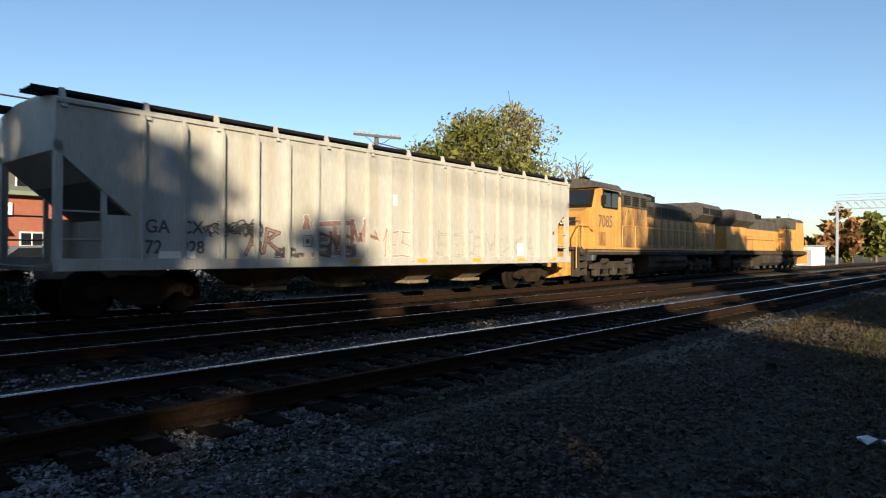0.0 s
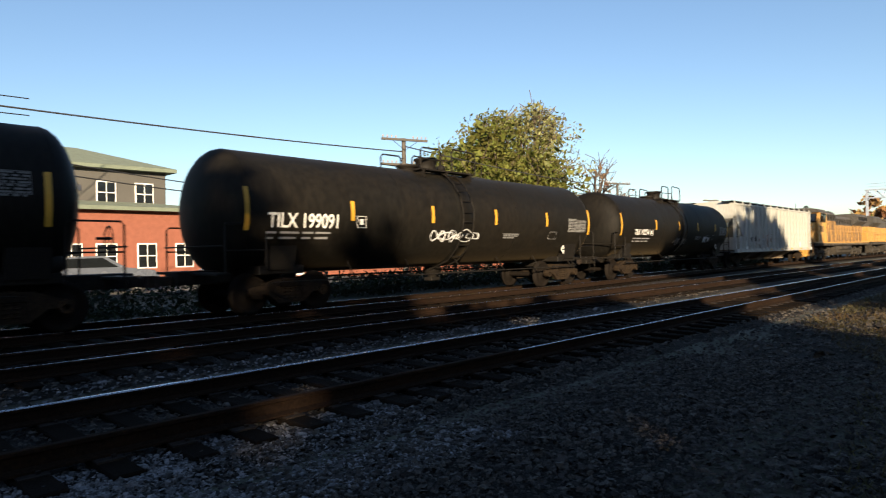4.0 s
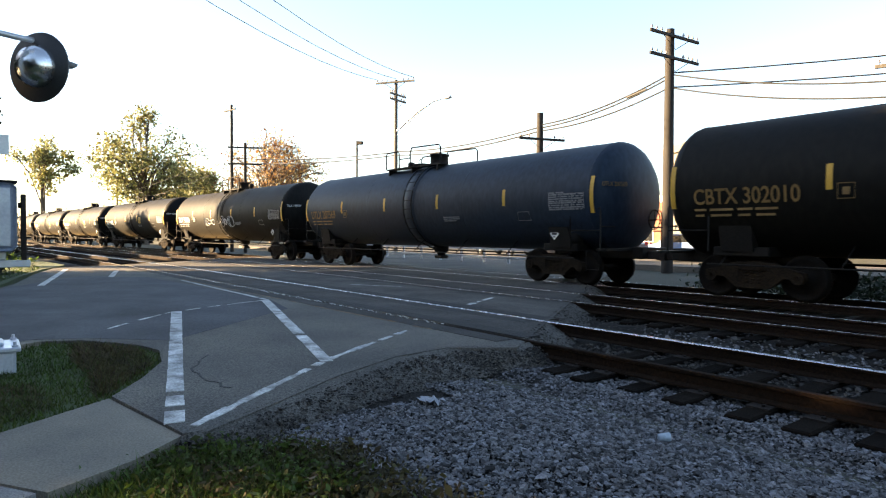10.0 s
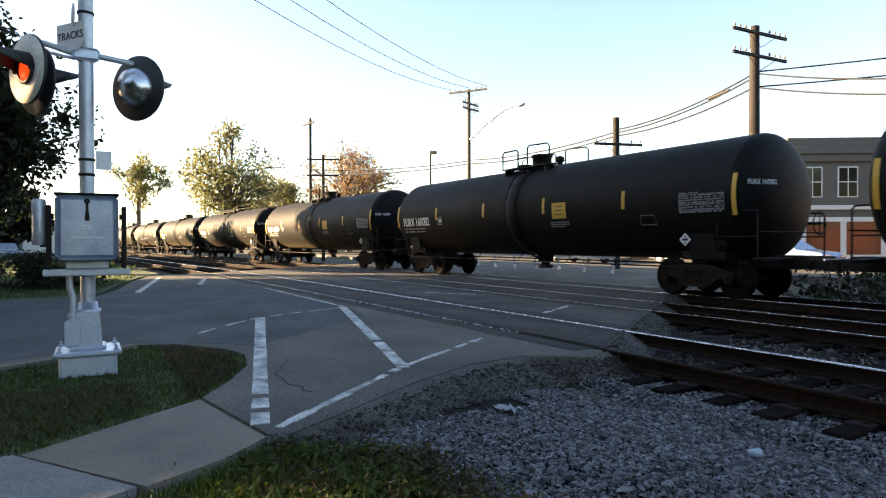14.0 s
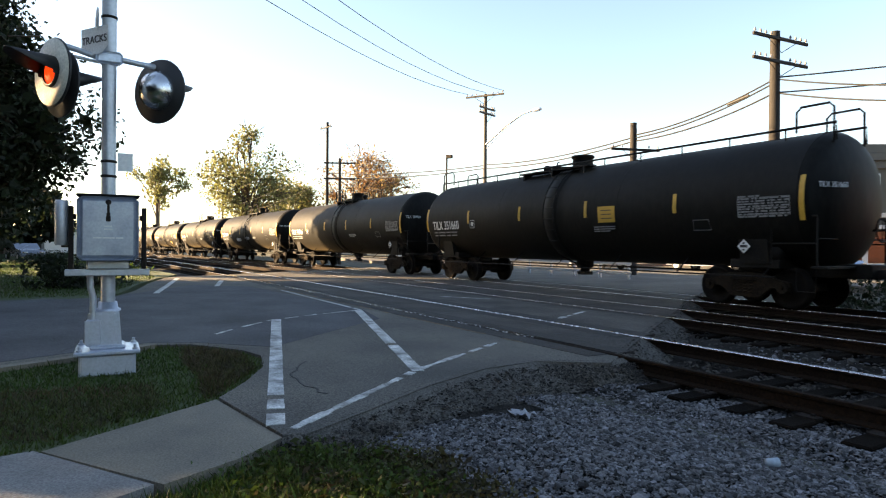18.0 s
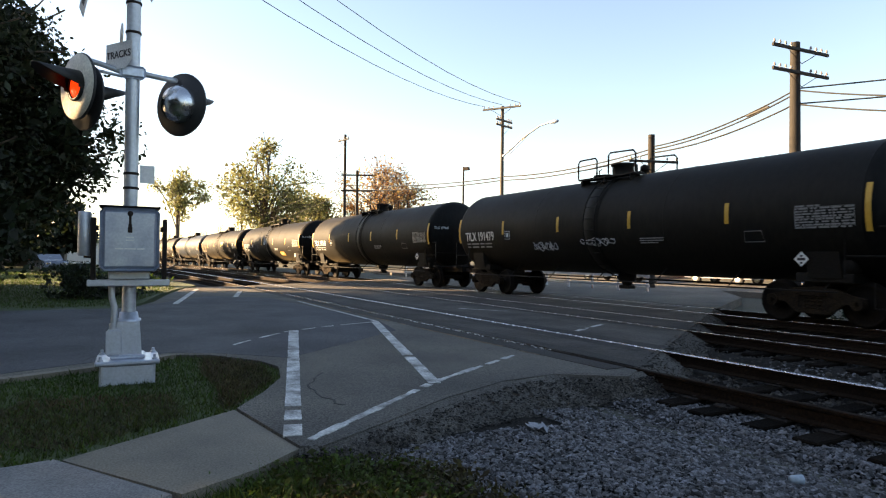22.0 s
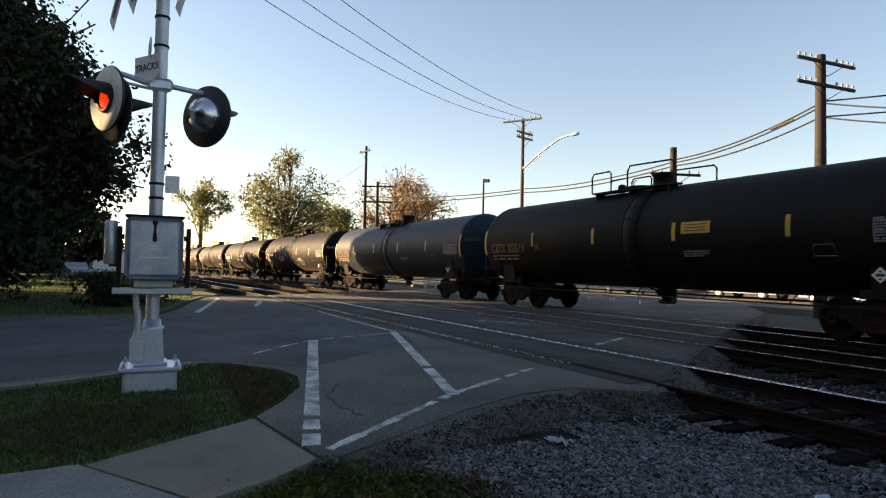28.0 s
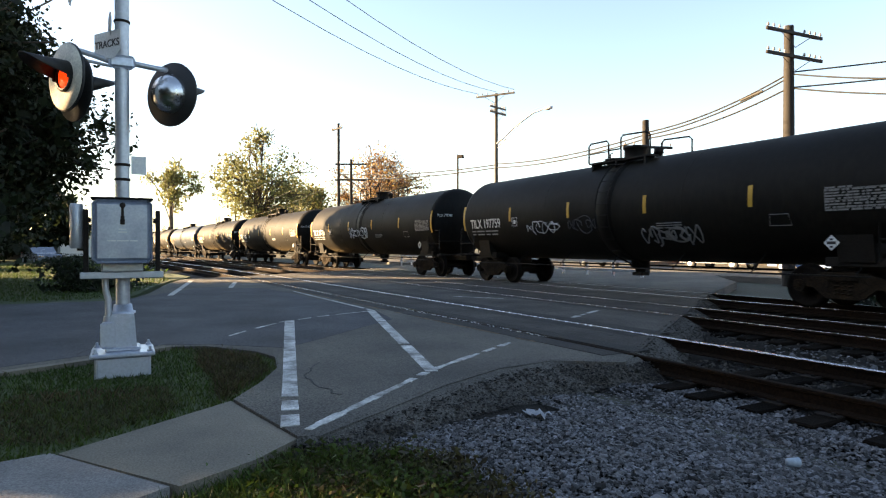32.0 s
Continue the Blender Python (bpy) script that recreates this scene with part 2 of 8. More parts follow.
    "ceramic": material("ceramic", (0.25, 0.22, 0.2), 0.3, 0, 0.1, 5, 30, 0),
    "wire": material("wire", (0.03, 0.03, 0.03), 0.7, 0, 0.2, 3, 30, 0),
    "bark": material("bark", (0.10, 0.075, 0.055), 0.95, 0, 0.4, 3, 20, 0.6, (0.06, 0.045, 0.035), 0.5, streak=(4, 4, 1)),
    "leaf_green": leaf_material("leaf_green", (0.070, 0.092, 0.018), (0.125, 0.112, 0.022)),
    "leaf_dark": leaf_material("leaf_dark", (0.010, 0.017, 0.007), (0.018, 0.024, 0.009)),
    "leaf_yellow": leaf_material("leaf_yellow", (0.21, 0.195, 0.075), (0.14, 0.145, 0.055)),
    "leaf_orange": leaf_material("leaf_orange", (0.25, 0.115, 0.045), (0.18, 0.13, 0.055)),
    "leaf_pine": leaf_material("leaf_pine", (0.018, 0.035, 0.018), (0.03, 0.045, 0.02)),
    "grass": leaf_material("grass", (0.030, 0.066, 0.008), (0.058, 0.074, 0.014)),
    "weed": leaf_material("weed", (0.085, 0.050, 0.022), (0.040, 0.042, 0.014)),
    "brick": material("brick", (0.25, 0.085, 0.05), 0.85, 0, 0.25, 3, 40, 0.2, (0.19, 0.065, 0.04), 0.5, 0.2),
    # cream render set dark: shade on the walls is put into this colour
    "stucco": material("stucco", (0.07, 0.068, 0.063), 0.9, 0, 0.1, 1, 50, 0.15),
    "grey_wall": material("grey_wall", (0.13, 0.12, 0.105), 0.9, 0, 0.15, 1, 40, 0.2),
    "roof_green": material("roof_green", (0.14, 0.17, 0.13), 0.85, 0, 0.2, 2, 30, 0.2),
    "roof_brown": material("roof_brown", (0.16, 0.12, 0.09), 0.9, 0, 0.2, 2, 30, 0.2),
    "trim_white": material("trim_white", (0.72, 0.71, 0.68), 0.6, 0, 0.08, 2, 30, 0.05),
    "awning_red": material("awning_red", (0.36, 0.03, 0.03), 0.8, 0, 0.1, 2, 30, 0.1),
    "car_white": material("car_white", (0.72, 0.73, 0.75), 0.25, 0, 0.05, 1, 20, 0, coat=0.6),
    "car_blue": material("car_blue", (0.10, 0.17, 0.32), 0.25, 0, 0.05, 1, 20, 0, coat=0.6),
    "car_grey": material("car_grey", (0.14, 0.16, 0.20), 0.25, 0.3, 0.05, 1, 20, 0, coat=0.6),
    "rubber": material("rubber", (0.02, 0.02, 0.02), 0.85, 0, 0.2, 5, 40, 0.1),
    "bag_white": material("bag_white", (0.60, 0.62, 0.66), 0.4, 0, 0.1, 6, 40, 0.1),
    "plastic_clear": material("plastic_clear", (0.32, 0.40, 0.47), 0.2, 0, 0.1, 6, 40, 0.05),
    "paper": material("paper", (0.27, 0.28, 0.30), 0.7, 0, 0.1, 6, 40, 0.1),
    "teal": material("teal", (0.08, 0.40, 0.36), 0.5, 0, 0.1, 6, 40, 0.1),
}

for name in ("tank_black", "tank_green", "tank_blue"):          # road dust on the paint
    dusty = M[name].node_tree.nodes["Principled BSDF"].inputs
    dusty["Sheen Weight"].default_value, dusty["Sheen Roughness"].default_value = 0.038, 0.3
    dusty["Sheen Tint"].default_value = (1.0, 0.76, 0.44, 1)


# ---- mesh tools ----
class Geo:
    """Points and faces of one mesh."""

    def __init__(self):
        self.v, self.f, self.s, self.m = [], [], [], []

    def add(self, verts, faces, smooth=False, slot=0):
        n = len(self.v)
        self.v.extend(tuple(p) for p in verts)
        self.f.extend(tuple(i + n for i in q) for q in faces)
        self.s.extend([smooth] * len(faces))
        self.m.extend([slot] * len(faces))
        return self

    def box(self, x0, x1, y0, y1, z0, z1, c=0.0, turn=None, slot=0):
        if c <= 0:
            p = [(x, y, z) for z in (z0, z1) for y in (y0, y1) for x in (x0, x1)]
            q = [(0, 2, 3, 1), (4, 5, 7, 6), (0, 1, 5, 4), (2, 6, 7, 3), (0, 4, 6, 2), (1, 3, 7, 5)]
        else:
            lo, hi, p, at = (x0, y0, z0), (x1, y1, z1), [], {}
            for k in range(8):
                s = (k & 1, k >> 1 & 1, k >> 2 & 1)
                for a in range(3):
                    at[k, a] = len(p)
                    p.append(tuple((hi[i] if s[i] else lo[i]) + (0 if i == a else (-c if s[i] else c)) for i in range(3)))
            q = []
            for a in range(3):
                u, w = (a + 1) % 3, (a + 2) % 3
                for side in (0, 1):
                    ks = [(side << a) | (i << u) | (j << w) for i, j in ((0, 0), (1, 0), (1, 1), (0, 1))]
                    ring = [at[k, a] for k in ks]
                    q.append(ring if side else ring[::-1])
                for i in (0, 1):
                    for j in (0, 1):
                        k0 = (i << u) | (j << w)
                        k1 = k0 | (1 << a)
                        ring = [at[k0, u], at[k1, u], at[k1, w], at[k0, w]]
                        q.append(ring if i == j else ring[::-1])
            for k in range(8):
                ring = [at[k, 0], at[k, 1], at[k, 2]]
                q.append(ring if bin(k).count("1") % 2 else ring[::-1])
        if turn:
            p = [turn @ Vector(v) for v in p]
        return self.add(p, q, False, slot)

    def tube(self, p0, p1, r0, r1=None, n=10, caps=True, slot=0):
        p0, p1 = Vector(p0), Vector(p1)
        r1 = r0 if r1 is None else r1
        d = (p1 - p0).normalized()
        u = d.orthogonal().normalized()
        w = d.cross(u)
        ring = [(math.cos(2 * math.pi * i / n), math.sin(2 * math.pi * i / n)) for i in range(n)]
        v = [p0 + (u * a + w * b) * r0 for a, b in ring] + [p1 + (u * a + w * b) * r1 for a, b in ring]
        self.add(v, [(i, (i + 1) % n, n + (i + 1) % n, n + i) for i in range(n)], n > 5, slot)
        if caps:
            self.add(v[:n], [tuple(range(n - 1, -1, -1))], False, slot)
            self.add(v[n:], [tuple(range(n))], False, slot)
        return self

    def pipe(self, pts, r, n=6, closed=False, slot=0):
        pts = [Vector(p) for p in pts]
        k = len(pts)
        v = []
        for i, p in enumerate(pts):
            a = pts[i - 1] if i or closed else p
            b = pts[(i + 1) % k] if i < k - 1 or closed else p
            d = (b - a).normalized()
            ref = Vector((0, 0, 1)) if abs(d.z) < 0.9 else Vector((0, 1, 0))
            u = d.cross(ref).normalized()
            w = d.cross(u)
            v += [p + (u * math.cos(2 * math.pi * j / n) + w * math.sin(2 * math.pi * j / n)) * r for j in range(n)]
        q = [(i % k * n + j, i % k * n + (j + 1) % n, (i + 1) % k * n + (j + 1) % n, (i + 1) % k * n + j)
             for i in range(k if closed else k - 1) for j in range(n)]
        return self.add(v, q, n > 4, slot)

    def lathe(self, profile, axis="x", n=32, at=(0, 0, 0), smooth=True, slot=0):
        """profile: (place along the axis, radius)."""
        v = []
        for h, r in profile:
            for i in range(n):
                a = 2 * math.pi * i / n
                c, s = math.cos(a) * r, math.sin(a) * r
                p = {"x": (h, c, s), "y": (s, h, c), "z": (c, s, h)}[axis]
                v.append((p[0] + at[0], p[1] + at[1], p[2] + at[2]))
        k = len(profile)
        q = [(i * n + j, i * n + (j + 1) % n, (i + 1) * n + (j + 1) % n, (i + 1) * n + j) for i in range(k - 1) for j in range(n)]
        return self.add(v, q, smooth, slot)

    def prism(self, poly, axis, lo, hi, slot=0, turn=None):
        """A closed outline drawn in the two other axes (in their order), pushed from lo to hi along axis."""
        def put(a, b, h):
            return {"x": (h, a, b), "y": (a, h, b), "z": (a, b, h)}[axis]
        n = len(poly)
        v = [put(a, b, lo) for a, b in poly] + [put(a, b, hi) for a, b in poly]
        if turn:
            v = [turn @ Vector(p) for p in v]
        q = [(i, (i + 1) % n, n + (i + 1) % n, n + i) for i in range(n)]
        return self.add(v, q + [tuple(range(n - 1, -1, -1)), tuple(range(n, 2 * n))], False, slot)

    def mesh(self, name, *mats):
        me = bpy.data.meshes.new(name)
        me.from_pydata(self.v, [], self.f)
        me.polygons.foreach_set("use_smooth", self.s)
        me.polygons.foreach_set("material_index", self.m)
        for m in mats:
            me.materials.append(m)
        bm = bmesh.new()
        bm.from_mesh(me)
        bmesh.ops.recalc_face_normals(bm, faces=bm.faces)
        bm.to_mesh(me)
        bm.free()
        return me


def fast_mesh(name, verts, faces, mat, smooth=False):
    """A big mesh from arrays: verts n x 3, faces m x k."""
    me = bpy.data.meshes.new(name)
    k = faces.shape[1]
    me.vertices.add(len(verts))
    me.vertices.foreach_set("co", np.asarray(verts, dtype=np.float32).ravel())
    me.loops.add(faces.size)
    me.loops.foreach_set("vertex_index", faces.astype(np.int32).ravel())
    me.polygons.add(len(faces))
    me.polygons.foreach_set("loop_start", np.arange(0, faces.size, k, dtype=np.int32))
    me.polygons.foreach_set("use_smooth", np.full(len(faces), smooth))
    me.update(calc_edges=True)
    me.materials.append(mat)
    return me


def thing(name, label, category, m=None, group="", kind=""):
    ob = tagged(new(name), label, category, group, kind)
    if m is not None:
        ob.matrix_basis = m
    return ob


def part(name, geo, mat, parent, label="", m=None):
    """Links geo (a Geo or a mesh) as one mesh object under a thing or part."""
    mats = mat if isinstance(mat, (list, tuple)) else [mat]
    data = geo.mesh(name, *mats) if isinstance(geo, Geo) else geo
    ob = new(name, data)
    ob.parent = parent
    if m is not None:
        ob.matrix_basis = m
    if label:
        ob["label"] = label
    return ob


def structure(name, geo, mat, label, category="", m=None):
    mats = mat if isinstance(mat, (list, tuple)) else [mat]
    ob = tagged(new(name, geo.mesh(name, *mats) if isinstance(geo, Geo) else geo), label, category or name, "", "structure")
    if m is not None:
        ob.matrix_basis = m
    return ob


def text_part(name, words, size, mat, parent, m, label="", align="LEFT", narrow=1.0):
    cu = bpy.data.curves.new(name, "FONT")
    cu.body, cu.size, cu.align_x, cu.extrude, cu.offset = words, size, align, 0.002, size * 0.012
    cu.materials.append(mat)
    ob = new(name, cu)
    ob.parent, ob.matrix_basis = parent, m @ Matrix.Diagonal((narrow, 1, 1, 1))
    if label:
        ob["label"] = label
    return ob


rng = np.random.default_rng(7)
rnd = random.Random(11)


# ---- the ground, the tracks and the road ----
RAILS = ((0.0, 1.505), (4.03, 5.535), (7.75, 9.255))     # y of the rails of the three tracks; their tops are z = 0
FAR_W, FAR_E = -420.0, 420.0


def bend(x, track):
    """How far a track swings off its straight line: all go south beyond the road, the far one north to the east."""
    u = min(86.0, max(0.0, -24.0 - x))
    f = min(1.0, max(0.0, (x - 4.0) / 46.0)) if track == 2 else 0.0
    return 2.1 * f * f * (3 - 2 * f) - 0.055 * u * u / (u + 20)


def ground_height(x, y):
    """Broad shape of the ground: ballast shoulder down to the lawn, flat beyond."""
    h = -0.24
    if y < -1.0:
        h += 0.10 * min(1, (-1.0 - y) / 2.5)
    if y > 10.5:
        h += 0.02
    return h


g = Geo()
xs = [-1500, -500, -200, -120] + list(np.arange(-80, 81, 4.0)) + [120, 200, 500, 1500]
ys = [-1500, -400, -120, -60, -40, -25, -15, -9, -7, -5.5, -4.5, -3.5, -2.5, -1.8, -1, 0, 2, 4, 6, 8, 10, 12, 15, 20, 30, 45, 70, 120, 300, 1500]
v = [(x, y, ground_height(x, y) - 0.05 + (0.02 * noise.noise((x * 0.3, y * 0.5, 0)) if abs(x) < 100 and y < -1 else 0)) for y in ys for x in xs]
k = len(xs)
g.add(v, [(j * k + i, j * k + i + 1, (j + 1) * k + i + 1, (j + 1) * k + i) for j in range(len(ys) - 1) for i in range(k - 1)], True)
ground = structure("ground", g, M["dirt"], "patchy dirt and grass ground under the railway", "ground")

# ballast bed: one sheet with a raised bed for each track, uneven
bx = np.concatenate([np.arange(FAR_W, -20, 8.0), np.arange(-20, 20, 0.35), np.arange(20, FAR_E + 1, 8.0)])
by = np.concatenate([[-5.4, -4.4, -3.4], np.arange(-2.6, 13.4, 0.3), [14.0]])
gx, gy = np.meshgrid(bx, by)
gz = np.full(gx.shape, -0.30)
for i, (a, b) in enumerate(RAILS):
    c = (a + b) / 2 + np.array([bend(x, i) for x in bx])[None, :]
    gz = np.maximum(gz, -0.225 - np.clip((np.abs(gy - c) - 1.45) * 0.28, 0, 0.2))
shoulder = np.clip((-gy - 1.2) / 1.5, 0, 1)
gz = np.where(gy < -1.2, np.maximum(gz, -0.27 + 0.10 * shoulder), gz)
gz[gy <= -5.0] = -0.34
gz[gy >= 13.8] = -0.40
gz += (rng.normal(0, 0.010, gz.shape) - 0.018) * (np.abs(gx) < 21)
n1 = len(bx)
idx = np.arange(len(by) * n1).reshape(len(by), n1)
quads = np.stack([idx[:-1, :-1].ravel(), idx[:-1, 1:].ravel(), idx[1:, 1:].ravel(), idx[1:, :-1].ravel()], 1)
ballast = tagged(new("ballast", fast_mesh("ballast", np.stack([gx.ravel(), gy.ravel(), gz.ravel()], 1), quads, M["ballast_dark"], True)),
                 "grey crushed-stone ballast bed under the tracks", "ballast", "", "structure")


def stones(name, label, x0, x1, y0, y1, count, size, z_of, mat, at=None):
    """Loose angular stones, joined: each is a squashed, dented octahedron-like lump."""
    base = np.array([(1, 0, 0), (0.3, 0.95, 0), (-0.8, 0.6, 0), (-0.8, -0.6, 0), (0.3, -0.95, 0), (0.1, 0.1, 0.9), (-0.1, 0, -0.9),
                     (0.6, 0.45, 0.6), (-0.55, 0.1, 0.65), (0.5, -0.5, 0.55)], float)
    tri = np.array([(0, 1, 7), (1, 5, 7), (1, 2, 5), (2, 8, 5), (2, 3, 8), (3, 4, 8), (8, 4, 9), (8, 9, 5), (5, 9, 7), (9, 0, 7), (9, 4, 0)])
    px = rng.uniform(x0, x1, count)
    py = rng.uniform(y0, y1, count)
    if at is not None:
        px, py, count = at[:, 0], at[:, 1], len(at)
    s = size * rng.lognormal(0, 0.35, count)
    ang = rng.uniform(0, 2 * np.pi, count)
    tilt = rng.normal(0, 0.5, count)
    p = base[None] * (1 + rng.normal(0, 0.18, (count, 10, 1)))
    p = p * (s[:, None] * np.stack([np.ones(count), rng.uniform(0.6, 1, count), rng.uniform(0.45, 0.85, count)], 1))[:, None, :]
    c, t = np.cos(tilt)[:, None], np.sin(tilt)[:, None]
    x, y, z = p[..., 0], p[..., 1], p[..., 2]
    y, z = y * c - z * t, y * t + z * c
    c, t = np.cos(ang)[:, None], np.sin(ang)[:, None]
    x, y = x * c - y * t, x * t + y * c
    z = z + ((z_of(px, py) if at is None else at[:, 2]) + s * 0.3)[:, None]
    verts = np.stack([x + px[:, None], y + py[:, None], z], 2).reshape(-1, 3)
    faces = (tri[None] + 10 * np.arange(count)[:, None, None]).reshape(-1, 3)
    return tagged(new(name, fast_mesh(name, verts, faces, mat)), label, "gravel", "", "stuff")


def bed_z(x, y):
    z = np.full(x.shape, -0.30)
    for a, b in RAILS:
        z = np.maximum(z, -0.225 - np.clip((np.abs(y - (a + b) / 2) - 1.45) * 0.28, 0, 0.2))
    return np.where(y < -1.2, np.maximum(z, -0.27 + 0.10 * np.clip((-y - 1.2) / 1.5, 0, 1)), z)


stones("gravel", "loose grey crushed stone beside the near track", -7.5, -0.8, -4.7, -0.5, 88000, 0.0142, bed_z, M["stone"])
stones("gravel", "loose grey crushed stone along the foot of the near rail", -8.1, 1.5, -2.0, -0.1, 26000, 0.0145, bed_z, M["stone"])
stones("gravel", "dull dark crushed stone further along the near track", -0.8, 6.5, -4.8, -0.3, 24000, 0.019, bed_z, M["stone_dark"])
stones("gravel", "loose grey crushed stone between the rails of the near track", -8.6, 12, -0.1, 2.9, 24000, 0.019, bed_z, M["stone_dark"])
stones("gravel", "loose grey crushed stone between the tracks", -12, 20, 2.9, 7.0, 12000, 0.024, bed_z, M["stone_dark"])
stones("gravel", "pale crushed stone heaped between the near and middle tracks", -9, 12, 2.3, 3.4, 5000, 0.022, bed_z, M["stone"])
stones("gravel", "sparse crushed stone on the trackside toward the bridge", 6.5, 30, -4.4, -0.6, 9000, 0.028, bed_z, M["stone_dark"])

# rails: foot, web and head in one profile, polished on top
foot, web, head, hh = 0.07, 0.010, 0.036, 0.172
side = [(-foot, -hh), (foot, -hh), (foot, -hh + 0.018), (web, -hh + 0.04), (web, -0.045), (head, -0.034), (head, -0.006), (head - 0.008, -0.0005)]
profile = side + [(-a, b) for a, b in side[::-1] if (a, b) not in ((-foot, -hh), (foot, -hh))]
TRACK_NAMES = ("near", "middle", "far")
tracks = []


def rail_run(y, outline, x0, x1, track):
    """A rail outline swept along its track from x0 to x1."""
    xs_ = [x0] + [x for x in [-200.0, -140.0] + [-110.0 + 5 * k for k in range(18)] + [4 + 2.0 * k for k in range(24)] if x0 < x < x1] + [x1]
    n = len(outline)
    g = Geo()
    g.add([(x, y + bend(x, track) + a, b) for x in xs_ for a, b in outline],
          [(r * n + c, r * n + (c + 1) % n, (r + 1) * n + (c + 1) % n, (r + 1) * n + c) for r in range(len(xs_) - 1) for c in range(n)]
          + [tuple(range(n)), tuple(range((len(xs_) - 1) * n, len(xs_) * n))])
    return g


for i, pair in enumerate(RAILS):
    tr = thing("railway_track", "railway track of rusty steel rails on dark timber ties", "track", None, "railway tracks", "structure")
    tracks.append(tr)
    for y in pair:
        r = rail_run(y, profile, FAR_W, FAR_E, i)
        worn = ((-0.037, -0.010), (-0.033, -0.003), (-0.02, 0.0010), (0.0, 0.0018), (0.014, 0.0012), (0.018, -0.003)) if i == 0 else \
            ((-0.016, -0.008), (-0.012, 0.0008), (0.0, 0.0016), (0.010, 0.0008), (0.013, -0.008))
        top = rail_run(y, worn, FAR_W, FAR_E, i)
        rail = part("rail", r, M["rail_side"], tr, "rusty brown steel rail with a polished head")
        if not y:
            top = Geo().prism([(a, b) for a, b in ((-0.036, -0.012), (-0.034, -0.004), (-0.026, 0.0006), (-0.022, 0.0006), (-0.022, -0.012))], "x", 4.0, FAR_E)
        part("running_surface", top, M["rail_top"], rail, "bright polished rail head")
        if not y:
            for a in (-0.034, 0.020):
                part("running_surface", rail_run(0.0, [(a, -0.012), (a, 0.0006), (a + 0.014, 0.0006), (a + 0.014, -0.012)], -90.0, -10.2, 0), M["rail_top"], rail, "thin bright line on the worn rail head")

# road: asphalt sheet across the tracks, with slots for the rails
ROAD_LINE = lambda y: -8.0 - 0.663 * (y + 0.8)
verge = [(-7.29, -4.58), (-8.64, -4.76), (-9.2, -4.4), (-9.9, -4.05), (-10.6, -3.9), (-11.1, -4.0), (-11.9, -4.5), (-12.1, -5.0), (-11.5, -5.9),
         (-11.1, -6.7), (-10.4, -9.0), (-9.6, -14.0), (-9.0, -60.0)]
far_side = [(-22.0, -60.0), (-21.0, -14.0), (-20.6, -9.0), (-20.4, -7.4), (-21.0, -6.5), (-20.4, -5.6), (-21.2, -4.9), (-22.8, -4.4), (-26.9, -3.6),
            (-30.4, -2.7), (-31.3, -2.0), (-32.0, -0.1)]
near_poly = [(ROAD_LINE(-0.05), -0.05), (-8.24, -0.45), (-8.74, -1.13), (-8.66, -1.9), (-8.19, -2.9), (-7.64, -3.75), (-7.22, -4.44)] + verge + far_side
road = thing("road", "worn grey asphalt road crossing the tracks at an angle", "road", None, "", "structure")


def slab(poly, z0, z1):
    return Geo().prism(poly, "z", z0, z1)


part("pavement_panel", slab(near_poly, -0.32, -0.012), M["asphalt"], road)
FL = lambda y: -32.0 - 0.663 * (y + 0.1)
cuts = [0.05, 1.505 - 0.1, 1.505 + 0.05, 4.03 - 0.05, 4.03 + 0.09, 5.535 - 0.09, 5.535 + 0.05, 7.75 - 0.05, 7.75 + 0.09, 9.255 - 0.09]
cuts[0] = 0.12
for a, b in zip(cuts[::2], cuts[1::2]):
    part("crossing_panel", slab([(ROAD_LINE(a), a), (ROAD_LINE(b), b), (FL(b), b), (FL(a), a)], -0.3, -0.008 + 0.003 * rnd.random()), M["asphalt_old"], road,
         "weathered asphalt between the rails")
far_poly = [(ROAD_LINE(9.305), 9.305), (FL(9.305), 9.305), (-46, 16), (-70, 19), (-70, 27), (-62, 30), (-75, 90), (-62, 90), (-40, 34), (-33, 27), (20, 27), (20, 19), (-22, 19), (-18, 15)]
part("pavement_panel", slab(far_poly, -0.32, -0.012), M["asphalt"], road)
# ragged apron where the pavement breaks down to the ballast
rim = [(-8.40, -0.075), (-8.34, -0.42), (-8.80, -1.15), (-8.72, -1.9), (-8.25, -2.9), (-7.70, -3.75), (-7.27, -4.42), (-7.20, -4.62)]
APRON = []
for i in range(61):
    q = i / 60 * (len(rim) - 1)
    j = min(int(q), len(rim) - 2)
    f = q - j
    rim_at = Vector(rim[j]).lerp(Vector(rim[j + 1]), f)
    w = 0.16 + 0.58 * math.sin(math.pi * min(1, 0.12 + i / 66)) + 0.16 * noise.noise((i * 0.3, 0, 3))
    APRON.append((rim_at, w))


def apron_point(i, f):
    p, w = APRON[i]
    n_ = Vector((0.86, 0.35)) if i < 48 else Vector((0.8, 0.2))
    out = p + n_ * (w * f)
    z = -0.0065 - 0.012 * min(1, f * 6) - 0.25 * f ** 1.35 + 0.02 * noise.noise((out.x * 5, out.y * 5, 0)) * min(1, 4 * f)
    return (out.x, out.y, z)


